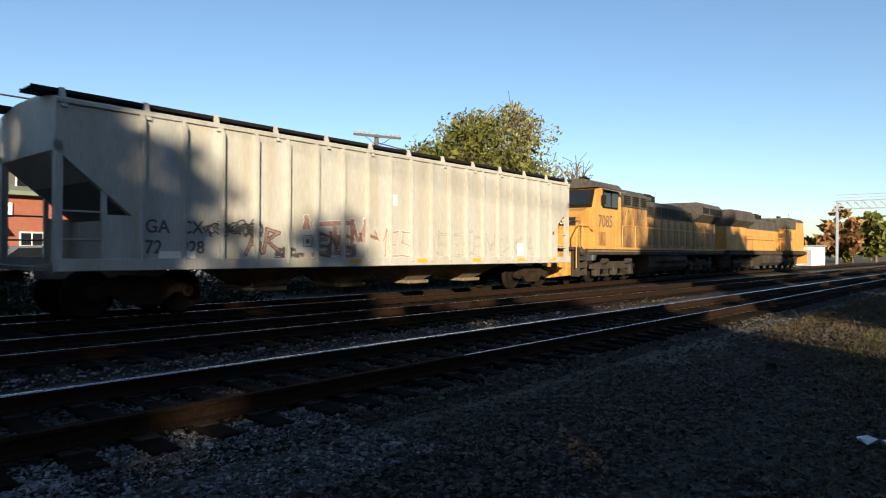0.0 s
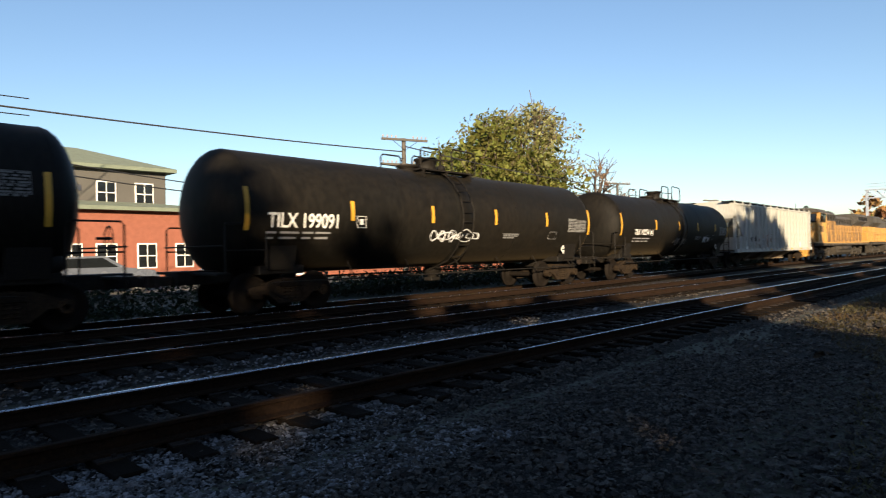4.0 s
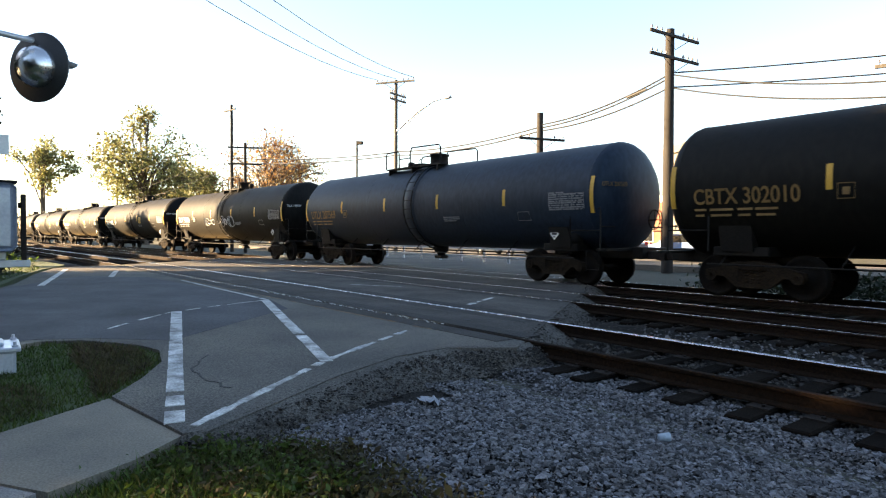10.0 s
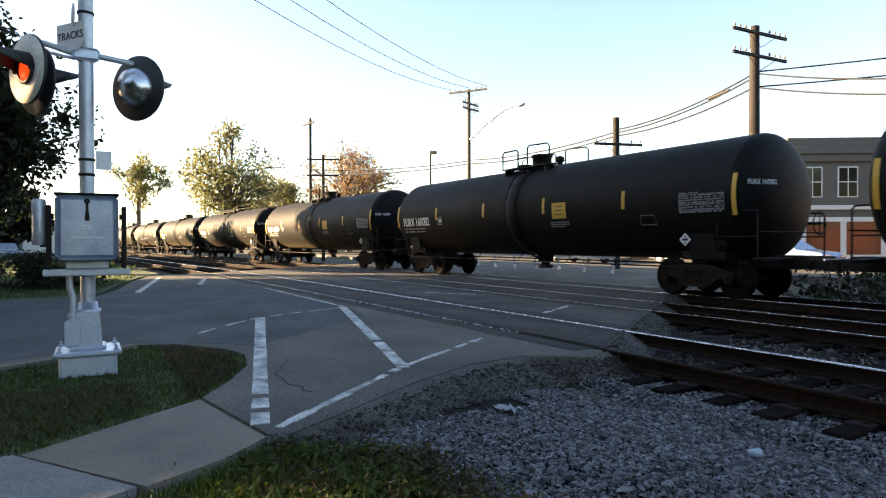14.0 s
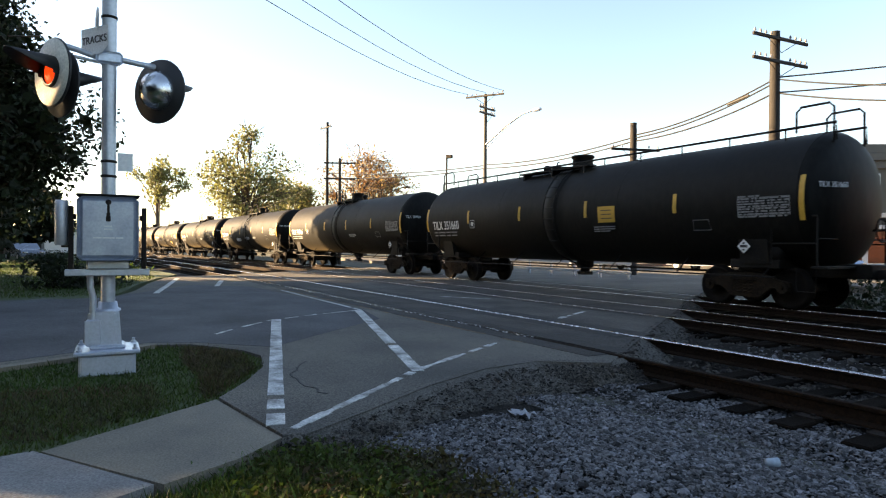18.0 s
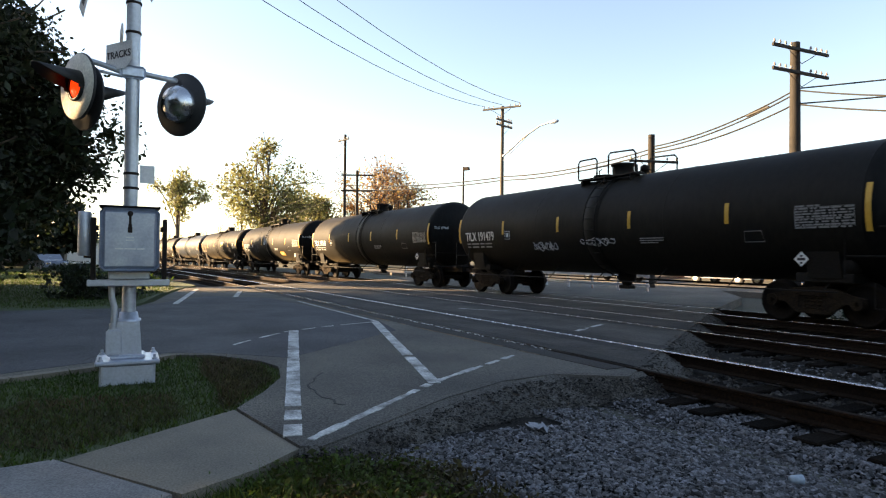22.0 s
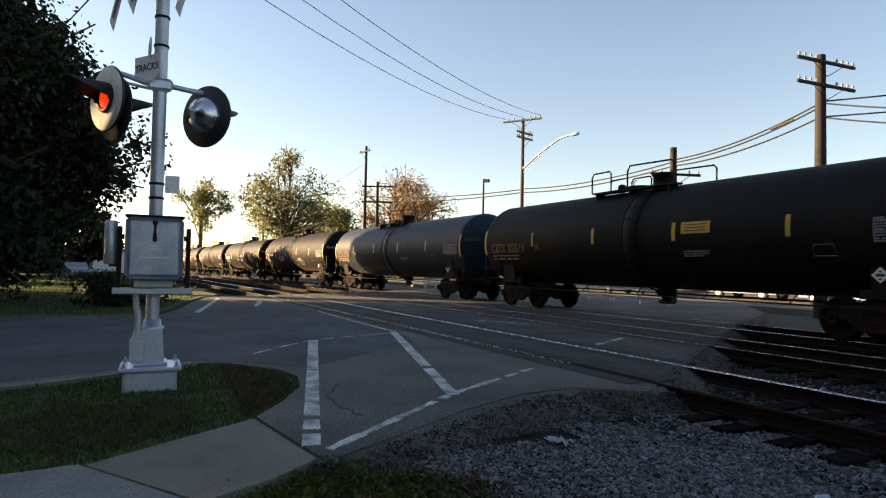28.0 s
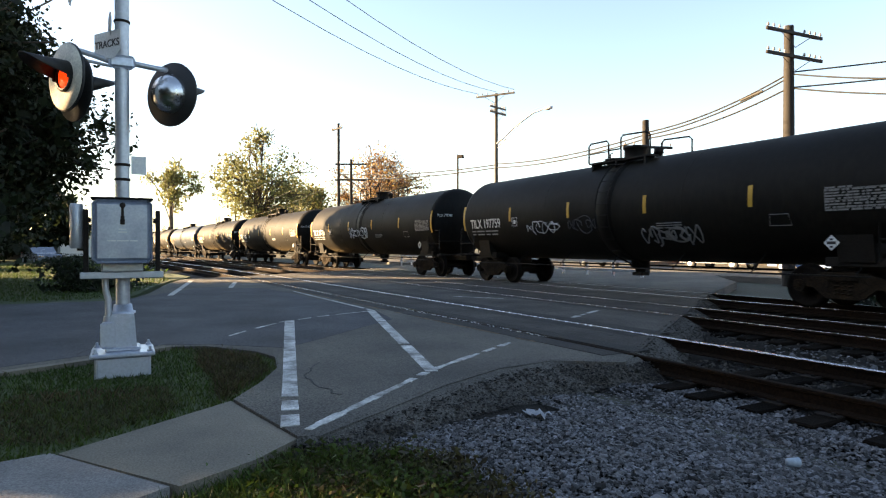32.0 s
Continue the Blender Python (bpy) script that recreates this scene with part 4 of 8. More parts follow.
def tank_car(name, L, tank_mat, mark, mark_mat="white", long_rail=False, yellow_label=None, tags=(), label="", R=1.5, dz=-0.22, gap=1.85, ends=0.5, mark_at=0.5, size=0.47, short=0.24, strip_at=None, panel=0.1):
    zc = 0.89 + R
    T = L - (1.3 if tank_mat in (M["tank_blue"], M["tank_green"]) else gap)
    X0 = T / 2 - ends
    car = thing("tank_car", label or "black railway tank car with yellow reflective strips", "tank car", pose(-500, TRAIN_Y, 0), "tank cars of the train")
    key = f"{L}{R}{T:.2f}"
    tank = part("tank", shared("tank" + key, lambda: tank_geo(T, R, zc), tank_mat), tank_mat, car)
    tank.material_slots[0].link = "OBJECT"
    tank.material_slots[0].material = tank_mat
    B = M["black_steel"]
    for s in (-1, 1):
        def sill():
            g = Geo()
            x0, x1 = L / 2 - 3.4, L / 2 - 0.42
            g.box(x0, x1, -0.32, 0.32, 0.72, 1.02, 0.02)
            g.box(x0 + 0.3, x0 + 1.5, -1.1, 1.1, 0.90, 1.10, 0.02)
            g.prism([(-1.15, 1.0), (-1.25, 1.55), (-0.9, 1.10), (0.9, 1.10), (1.25, 1.55), (1.15, 1.0)], "x", x0 + 0.6, x0 + 1.3)
            g.box(x1 - 0.62, x1 - 0.3, -1.42, 1.42, 0.93, 0.99, 0.01)
            return g
        sl = part("sill", shared("sill" + key, sill, B), B, car, "", pose(0, 0, 0, 0, 0, 0 if s > 0 else 180))

        def coupler():
            g = Geo().box(-0.75, -0.1, -0.09, 0.09, 0.72, 0.92, 0.02)
            g.prism([(-0.1, -0.16), (0.06, -0.19), (0.10, -0.05), (0.02, 0.0), (0.08, 0.10), (0.02, 0.20), (-0.1, 0.16)], "z", 0.70, 0.94)
            return g
        part("coupler", shared("coupler", coupler, M["iron"]), M["iron"], car, "", pose(s * (L / 2 - 0.02), 0, 0, 0, 0, 0 if s > 0 else 180))

        def endrail():
            g = Geo()
            x = L / 2 - 0.95
            for y in (-1.35, 1.35):
                g.pipe([(x, y, 0.96), (x, y, 1.95), (x - 0.04, y * 0.97, 2.02), (x - 0.9, y, 2.02), (x - 0.98, y, 1.95), (x - 0.98, y, 1.0)], 0.022, 6)
                g.pipe([(x, y, 1.45), (x - 0.98, y, 1.45)], 0.018, 5)
            g.pipe([(x + 0.04, -1.35, 1.55), (x + 0.04, 1.35, 1.55)], 0.02, 6)
            g.pipe([(x, -1.40, 0.95), (x, -1.40, 0.45), (x - 0.4, -1.40, 0.45), (x - 0.4, -1.40, 0.95)], 0.018, 5)
            return g
        part("end_handrail", shared("endrail" + key, endrail, B), B, car, "", pose(0, 0, 0, 0, 0, 0 if s > 0 else 180))
        add_truck(car, s * (L / 2 - 2.75))
        if s > 0:
            part("brake_wheel", shared("brake_wheel", lambda: Geo().pipe([(0, 0.26 * math.cos(a), 0.26 * math.sin(a)) for a in [k * math.pi / 8 for k in range(16)]], 0.018, 6, True)
                                       .tube((0, -0.25, 0), (0, 0.25, 0), 0.012, n=5).tube((0, 0, -0.25), (0, 0, 0.25), 0.012, n=5).tube((-0.25, 0, 0), (0.05, 0, 0), 0.03, n=8), B), B, car, "", pose(L / 2 - 0.62, 0.5, 1.75))

    def hoop():
        g = Geo()
        for a in range(1):
            g.lathe([(-0.30, R + 0.002), (-0.29, R + 0.010), (0.29, R + 0.010), (0.30, R + 0.002)], "x", 40, (0, 0, zc))
        return g
    for x in (-T / 6, T / 6, -T / 2 + 0.62, T / 2 - 0.62):
        wr = part("weld_seam", shared("weld" + key, lambda: Geo().lathe([(-0.02, R - 0.002), (-0.012, R + 0.005), (0.012, R + 0.005), (0.02, R - 0.002)], "x", 48, (0, 0, zc)), B), B, car, "", pose(x, 0, 0))
        wr.material_slots[0].link = "OBJECT"
        wr.material_slots[0].material = tank_mat
    sp = part("saddle_band", shared("hoop" + key, hoop, B), B, car, "")
    sp.material_slots[0].link = "OBJECT"
    sp.material_slots[0].material = tank_mat
    top = zc + R
    compact = not long_rail and tank_mat is M["tank_black"] and gap < 2.5
    TOP = pose(-0.75 if compact else -0.9, 0, 0)
    kind_key = key + ("c" if compact else "")

    def ladder():
        g = Geo()
        for x in (-0.24, 0.24):
            g.pipe([(x, on_tank(R, zc, z, 0.09), z) for z in np.linspace(0.78, zc, 6)] +
                   [(x, -math.cos(a) * (R + 0.09), zc + math.sin(a) * (R + 0.09)) for a in np.linspace(0.15, 1.25, 7)], 0.022, 5)
        for z in np.arange(0.85, zc, 0.34):
            g.tube((-0.24, on_tank(R, zc, z, 0.09), z), (0.24, on_tank(R, zc, z, 0.09), z), 0.014, n=5)
        for a in np.linspace(0.1, 1.2, 6):
            y, z = -math.cos(a) * (R + 0.09), zc + math.sin(a) * (R + 0.09)
            g.tube((-0.24, y, z), (0.24, y, z), 0.014, n=5)
        return g
    part("ladder", shared("ladder" + key, ladder, B), B, car)

    def platform():
        g = Geo()
        for y0, y1 in ((-0.85, -0.5), (0.5, 0.85)):
            g.box(-0.55 if compact else -1.5, 1.9, y0, y1, top - 0.06, top - 0.01)
            for x in (-0.4, 0.6, 1.7) if compact else (-1.3, 0.2, 1.7):
                g.box(x - 0.03, x + 0.03, y0, y1, top - 0.32, top - 0.06)
        return g
    part("platform", shared("platform" + kind_key, platform, B), B, car, "", TOP)

    def rails():
        g = Geo()
        y = 0
        if compact:
            g.pipe([(-0.55, y, top - 0.02), (-0.55, y, top + 0.50), (-0.47, y, top + 0.58), (0.22, y, top + 0.58), (0.30, y, top + 0.50), (0.30, y, top - 0.02)], 0.026, 6)
            g.pipe([(0.8, y, top - 0.02), (0.8, y, top + 0.58), (0.88, y, top + 0.66), (1.8, y, top + 0.62), (1.9, y, top + 0.52), (1.9, y, top - 0.02)], 0.026, 6)
            g.pipe([(0.30, y, top + 0.28), (0.8, y, top + 0.28)], 0.02, 5)
            g.pipe([(-0.55, y, top + 0.26), (0.30, y, top + 0.26)], 0.016, 5)
        else:
            g.pipe([(-1.5, y, top - 0.02), (-1.5, y, top + 0.50), (-1.42, y, top + 0.60), (-0.7, y, top + 0.60), (-0.62, y, top + 0.52), (-0.62, y, top - 0.02)], 0.026, 6)
            g.pipe([(0.1, y, top - 0.02), (0.1, y, top + 0.5), (0.2, y, top + 0.66), (1.8, y, top + 0.62), (1.9, y, top + 0.52), (1.9, y, top - 0.02)], 0.026, 6)
            g.pipe([(-0.62, y, top + 0.30), (0.1, y, top + 0.30)], 0.02, 5)
        return g
    if not long_rail:
        for s in (-1, 1):
            part("handrail", shared("rails" + kind_key, rails, B), B, car, "", TOP @ pose(0, s * 0.85, 0))
    else:
        def longrail():
            g = Geo()
            for y in (0,):
                g.pipe([(-T / 2 + 0.3, y, top - 0.25), (-T / 2 + 0.3, y, top + 0.12), (T / 2 - 0.3, y, top + 0.12), (T / 2 - 0.3, y, top - 0.25)], 0.03, 6)
                for x in np.arange(-T / 2 + 1.5, T / 2 - 1, 1.4):
                    g.tube((x, y, top - 0.2), (x, y, top + 0.12), 0.018, n=5)
                for s in (-1, 1):
                    x = s * (T / 2 - 0.35)
                    g.pipe([(x, y, top - 0.3), (x, y, top + 0.45), (x - s * 0.1, y, top + 0.55), (x - s * 0.7, y, top + 0.55), (x - s * 0.8, y, top + 0.45), (x - s * 0.8, y, top)], 0.026, 6)
            return g
        for s in (-1, 1):
            part("handrail", shared("longrail" + key, longrail, B), B, car, "", pose(0, s * 0.6, 0))

    def dome():
        g = Geo()
        c = 0.55 if compact else 0.75
        g.lathe([(top - 0.08, 0.42), (top + 0.03, 0.42), (top + 0.035, 0.34), (top + 0.07, 0.33), (top + 0.34, 0.33), (top + 0.36, 0.37), (top + 0.42, 0.37), (top + 0.44, 0.33), (top + 0.46, 0.001)], "z", 24, (c, 0, 0))
        return g
    part("valve_housing", shared("dome" + kind_key, dome, B), B, car, "", TOP)

    def hatch():
        g = Geo().lathe([(top - 0.06, 0.28), (top + 0.08, 0.28), (top + 0.10, 0.36), (top + 0.15, 0.36), (top + 0.17, 0.2), (top + 0.2, 0.001)], "z", 20, (-0.25, 0, 0))
        g.pipe([(-0.52, 0, top + 0.12), (-0.52, 0, top + 0.34), (-0.40, 0, top + 0.36)], 0.02, 5)
        return g
    part("manway_hatch", shared("hatch" + key, hatch, B), B, car, "", TOP)
    part("relief_valve", shared("relief" + kind_key, lambda: Geo().lathe([(top - 0.06, 0.09), (top + 0.12, 0.09), (top + 0.13, 0.14), (top + 0.26, 0.14), (top + 0.30, 0.10), (top + 0.33, 0.001)], "z", 14, (1.35 if compact else -1.15, 0.1, 0)), B), B, car, "", TOP)

    def under():
        g = Geo()
        g.pipe([(-T / 2 + 1.2, -1.25, 0.72), (T / 2 - 1.2, -1.25, 0.72)], 0.022, 6)
        g.pipe([(-T / 2 + 1.2, 0.55, 0.74), (T / 2 - 1.2, 0.55, 0.74)], 0.03, 6)
        for x in np.linspace(-T / 2 + 1.5, T / 2 - 1.5, 7):
            g.tube((x, -1.25, 0.72), (x + 0.1, on_tank(R, zc, 1.15), 1.15), 0.016, n=5)
        g.lathe([(0.52, 0.14), (0.66, 0.16), (0.70, 0.26), (0.95, 0.28)], "z", 14)
        g.box(-0.2, 0.2, -0.16, 0.16, 0.45, 0.56, 0.02)
        return g
    part("brake_pipework", shared("under" + key, under, B), B, car)
    part("air_reservoir", shared("reservoir", lambda: Geo().lathe([(-0.45, 0.001), (-0.43, 0.13), (-0.36, 0.2), (0.36, 0.2), (0.43, 0.13), (0.45, 0.001)], "x", 18), B), B, car, "", pose(L / 2 - 2.3, -0.95, 1.25))
    # conspicuity strips
    for i in range(6):
        x = strip_at[i] if strip_at else -X0 + 2 * X0 * i / 5
        end = i in (0, 5)
        h0, h1 = (zc - 0.46, zc + 0.48) if end else (zc + 0.05 - short, zc + 0.05 + short)
        mesh_key = ("strip_long" if end else f"strip_short{short}") + str(R)
        part("reflective_strip", shared(mesh_key, lambda: patch_on_tank(-0.055, 0.055, h0, h1, R, zc, 0.010, 5), M["yellow"]), M["yellow"], car, "yellow reflective strip", pose(x, 0, 0))
    # markings
    W = M[mark_mat]
    tilt = math.asin(-dz / R)
    up = Vector((0, -math.sin(tilt), math.cos(tilt)))
    foot_ = Vector((-X0 + mark_at, on_tank(R, zc, zc + dz, 0.016), zc + dz)) - up * (0.35 * size)
    text_part("lettering", mark, size, W, car, pose(*foot_, 90 + math.degrees(tilt), 0, 0), "", "LEFT", 0.80 if len(mark) > 9 else 0.86)
    text_part("lettering", mark, 0.16, W, car, pose(T / 2 - 0.135, -1.0, zc + 0.22, 90, 0, 69.7), "", "CENTER", 0.8)
    part("mark_frame", shared("markframe" + mark_mat + str(R), lambda: Geo().pipe([(x, 0, z) for x, z in ((-0.14, -0.14), (0.14, -0.14), (0.14, 0.14), (-0.14, 0.14))], 0.011, 4, True)
                                .box(-0.06, 0.06, -0.006, 0.004, -0.07, 0.07), W), W, car, "", pose(-X0 + 2 * X0 / 5 + 0.28, on_tank(R, zc, zc + dz, 0.012), zc + dz))
    small = Geo()
    for i, z in enumerate((zc + dz - 0.28, zc + dz - 0.40)):
        for a, b in ((0, 0.25), (0.35, 0.85), (0.95, 1.25), (1.32, 1.75)):
            y = on_tank(R, zc, z, 0.01)
            small.box(-X0 + mark_at + a, -X0 + mark_at + b - 0.06 * i, y - 0.004, y + 0.02, z - 0.024, z + 0.024)
    tagged(part("data_stencil", small, M["stencil_grey"] if mark_mat == "white" else W, car), kind="stuff")
    def panel_geo():
        pn, rn = Geo(), random.Random(9)
        for i in range(9):
            z = zc + panel - i * 0.056
            y = on_tank(R, zc, z, 0.008)
            if i in (1, 5, 8):
                pn.box(0, 1.2, y - 0.003, y + 0.02, z + 0.022, z + 0.029)
            x = 0.0
            while x < (0.5 if i == 0 else 1.15):
                w_ = rn.choice((0.05, 0.09, 0.14, 0.2))
                pn.box(x, min(x + w_, 1.2), y - 0.004, y + 0.02, z - 0.016, z + 0.016)
                x += w_ + rn.choice((0.025, 0.03, 0.06))
        for x in (0, 0.44, 0.8, 1.195):
            for i in range(8):
                z = zc + panel - 0.06 - i * 0.05
                y = on_tank(R, zc, z, 0.008)
                pn.box(x, x + 0.007, y - 0.003, y + 0.02, z - 0.026, z + 0.026)
        return pn
    tagged(part("test_data_panel", shared(f"panel{R}{panel}", panel_geo, M["stencil_grey"]), M["stencil_grey"], car, "block of white stencilled data", pose(X0 - 1.45, 0, 0)), kind="stuff")
    fr = Geo().pipe([(x, on_tank(R, zc, z, 0.003), z) for x, z in ((0, zc - 0.62), (0.50, zc - 0.62), (0.46, zc - 0.38), (0.04, zc - 0.38))], 0.010, 4, True)
    mid = Geo()
    for i in range(3):
        z = zc - 0.42 - i * 0.06
        y = on_tank(R, zc, z, 0.008)
        for a, b in ((0, 0.2), (0.24, 0.5), (0.53, 0.8 - 0.2 * (i == 2))):
            mid.box(a, b, y - 0.004, y + 0.02, z - 0.014, z + 0.014)
    tagged(part("data_stencil", mid, M["stencil_grey"], car, "", pose(1.9, 0, -0.05)), kind="stuff")
    part("card_holder", fr, M["stencil_grey"], car, "", pose(X0 - 2.7, 0, 0))
    y = on_tank(R, zc, zc - 1.0, 0.10)
    pl = part("placard", shared("placard" + str(R), lambda: Geo().prism([(0, -0.16), (0.16, 0), (0, 0.16), (-0.16, 0)], "y", y - 0.012, y), M["white"]), M["white"], car, "white diamond hazard placard", pose(X0 - 1.45, 0, zc - 1.0))
    part("placard_lines", shared("placard_lines" + str(R), lambda: Geo().box(-0.09, 0.09, y - 0.015, y - 0.0125, -0.03, 0.03).box(-0.03, 0.03, y - 0.015, y - 0.0125, 0.05, 0.09)
                                   .box(-0.03, 0.03, y - 0.015, y - 0.0125, -0.10, -0.06), M["black_paint"]), M["black_paint"], pl)
    if yellow_label:
        a, b, z0, z1 = yellow_label
        yl = part("warning_label", patch_on_tank(a, b, zc + z0, zc + z1, R, zc, 0.009, 3), M["yellow"], car, "yellow rectangular warning label")
        bl = Geo()
        for i in range(3):
            z = zc + z0 + (z1 - z0) * (0.25 + 0.25 * i)
            bl.box(a + 0.12, b - 0.12, on_tank(R, zc, z, 0.012) - 0.002, on_tank(R, zc, z, 0.012) + 0.01, z - 0.012, z + 0.012)
        part("label_lines", bl, M["black_paint"], yl)["kind"] = "stuff"
    for i, (seed, x, z, w, h, n, mat, r) in enumerate(tags):
        part("graffiti", scribble(seed, x, zc + z, w, h, n, R, zc, r), M[mat], car, "looping sprayed graffiti")["kind"] = "stuff"
    return car


# the cars behind the hopper, front to back: length, paint, mark and marks of their own
K, BLU, GRN = M["tank_black"], M["tank_blue"], M["tank_green"]
CARS = [
    (17.3, K, "TILX 198754", "white", {"R": 1.45, "dz": -0.30, "short": 0.22, "strip_at": (-7.2, -3.52, -0.6, 2.1, 4.95, 7.16), "mark_at": 1.35, "size": 0.36, "tags": ((3, 3.3, -0.85, 0.8, 0.5, 4, "spray", 0.012), (4, -1.0, -0.9, 1.6, 0.35, 6, "stencil_grey", 0.014))}),
    (17.3, K, "TILX 199091", "white", {"R": 1.45, "tags": ((5, -1.3, -0.75, 1.8, 0.4, 6, "spray", 0.016),)}),
    (18.3, K, "TLEX 1131", "white", {"R": 1.47, "dz": -0.62, "gap": 2.9, "ends": 0.75, "mark_at": 0.72, "size": 0.34, "panel": 0.5, "short": 0.16}),
    (18.3, K, "TLEX 1113", "white", {"R": 1.47, "dz": -0.62, "gap": 2.9, "ends": 0.75, "mark_at": 0.72, "size": 0.34, "panel": 0.5, "short": 0.16, "tags": ((8, -3.4, -0.85, 2.7, 0.95, 7, "spray", 0.026), (9, 1.2, -0.85, 2.6, 0.8, 8, "spray", 0.024))}),
    (18.3, BLU, "UTLX 207575", "letter_yellow", {"label": "blue-grey railway tank car with yellow lettering", "R": 1.47}),
    (18.3, GRN, "CBTX 302010", "letter_yellow", {"yellow_label": (1.85, 2.75, -0.02, 0.28), "label": "dark railway tank car with a yellow warning label"}),
    (18.3, BLU, "UTLX 207569", "letter_yellow", {"label": "blue-grey railway tank car with faded yellow lettering", "R": 1.47}),
    (18.3, K, "TILX 198924", "white", {"tags": ((14, -2.6, -0.75, 1.5, 0.7, 5, "spray", 0.016), (15, -0.3, -0.75, 1.9, 0.7, 6, "spray", 0.016))}),
    (18.9, K, "FURX 160082", "white", {"yellow_label": (2.0, 2.6, -0.35, 0.12)}),
    (18.3, K, "FURX 160039", "white", {"yellow_label": (2.0, 2.6, -0.35, 0.12)}),
    (18.3, K, "TILX 351660", "white", {"long_rail": True, "gap": 1.4, "yellow_label": (2.1, 2.75, -0.35, 0.1), "label": "black railway tank car with a handrail along its whole top"}),
    (18.3, K, "TILX 194964", "white", {}),
    (18.3, K, "TILX 191479", "white", {"tags": ((21, -2.9, -0.78, 1.1, 0.28, 7, "spray", 0.013), (22, -0.4, -0.68, 1.3, 0.3, 6, "spray", 0.014))}),
    (18.3, K, "TILX 197641", "white", {}),
    (18.3, K, "TILX 197691", "white", {"yellow_label": (2.9, 3.9, -1.0, -0.72), "tags": ((23, -4.0, -0.75, 1.4, 0.6, 5, "spray_dark", 0.016), (24, -0.9, -0.3, 0.8, 0.8, 7, "spray", 0.022))}),
    (18.3, GRN, "CBTX 302019", "letter_yellow", {"yellow_label": (1.85, 2.75, -0.02, 0.28), "label": "dark railway tank car with a yellow warning label"}),
    (18.3, BLU, "UTLX 207601", "letter_yellow", {"label": "blue-grey railway tank car with yellow lettering", "R": 1.47}),
    (18.3, K, "TILX 197759", "white", {"tags": ((31, -3.7, -0.7, 1.6, 0.5, 5, "spray", 0.016), (32, -1.6, -0.7, 1.2, 0.6, 4, "spray_dark", 0.016), (33, 1.4, -1.05, 1.7, 0.55, 7, "stencil_grey", 0.032))}),
    (18.3, K, "TILX 197761", "white", {"tags": ((36, -1.4, -0.7, 2.4, 0.7, 6, "spray", 0.03),)}),
    (18.3, K, "TILX 197802", "white", {}),
    (18.3, K, "TILX 197810", "white", {"yellow_label": (2.0, 2.6, -0.35, 0.12)}),
    (18.3, BLU, "UTLX 207611", "letter_yellow", {"label": "blue-grey railway tank car with yellow lettering", "R": 1.47}),
    (18.3, K, "TILX 197822", "white", {}),
    (18.3, K, "TILX 197830", "white", {}),
    (18.3, K, "TILX 197844", "white", {}),
    (18.3, K, "TILX 197851", "white", {}),
]
train = []       # things and their places behind the hopper's rear coupling
back = 0.0
for L, mat, mark, mark_mat, more in CARS:
    train.append((tank_car("tank_car", L, mat, mark, mark_mat, **more), -(back + L / 2)))
    back += L


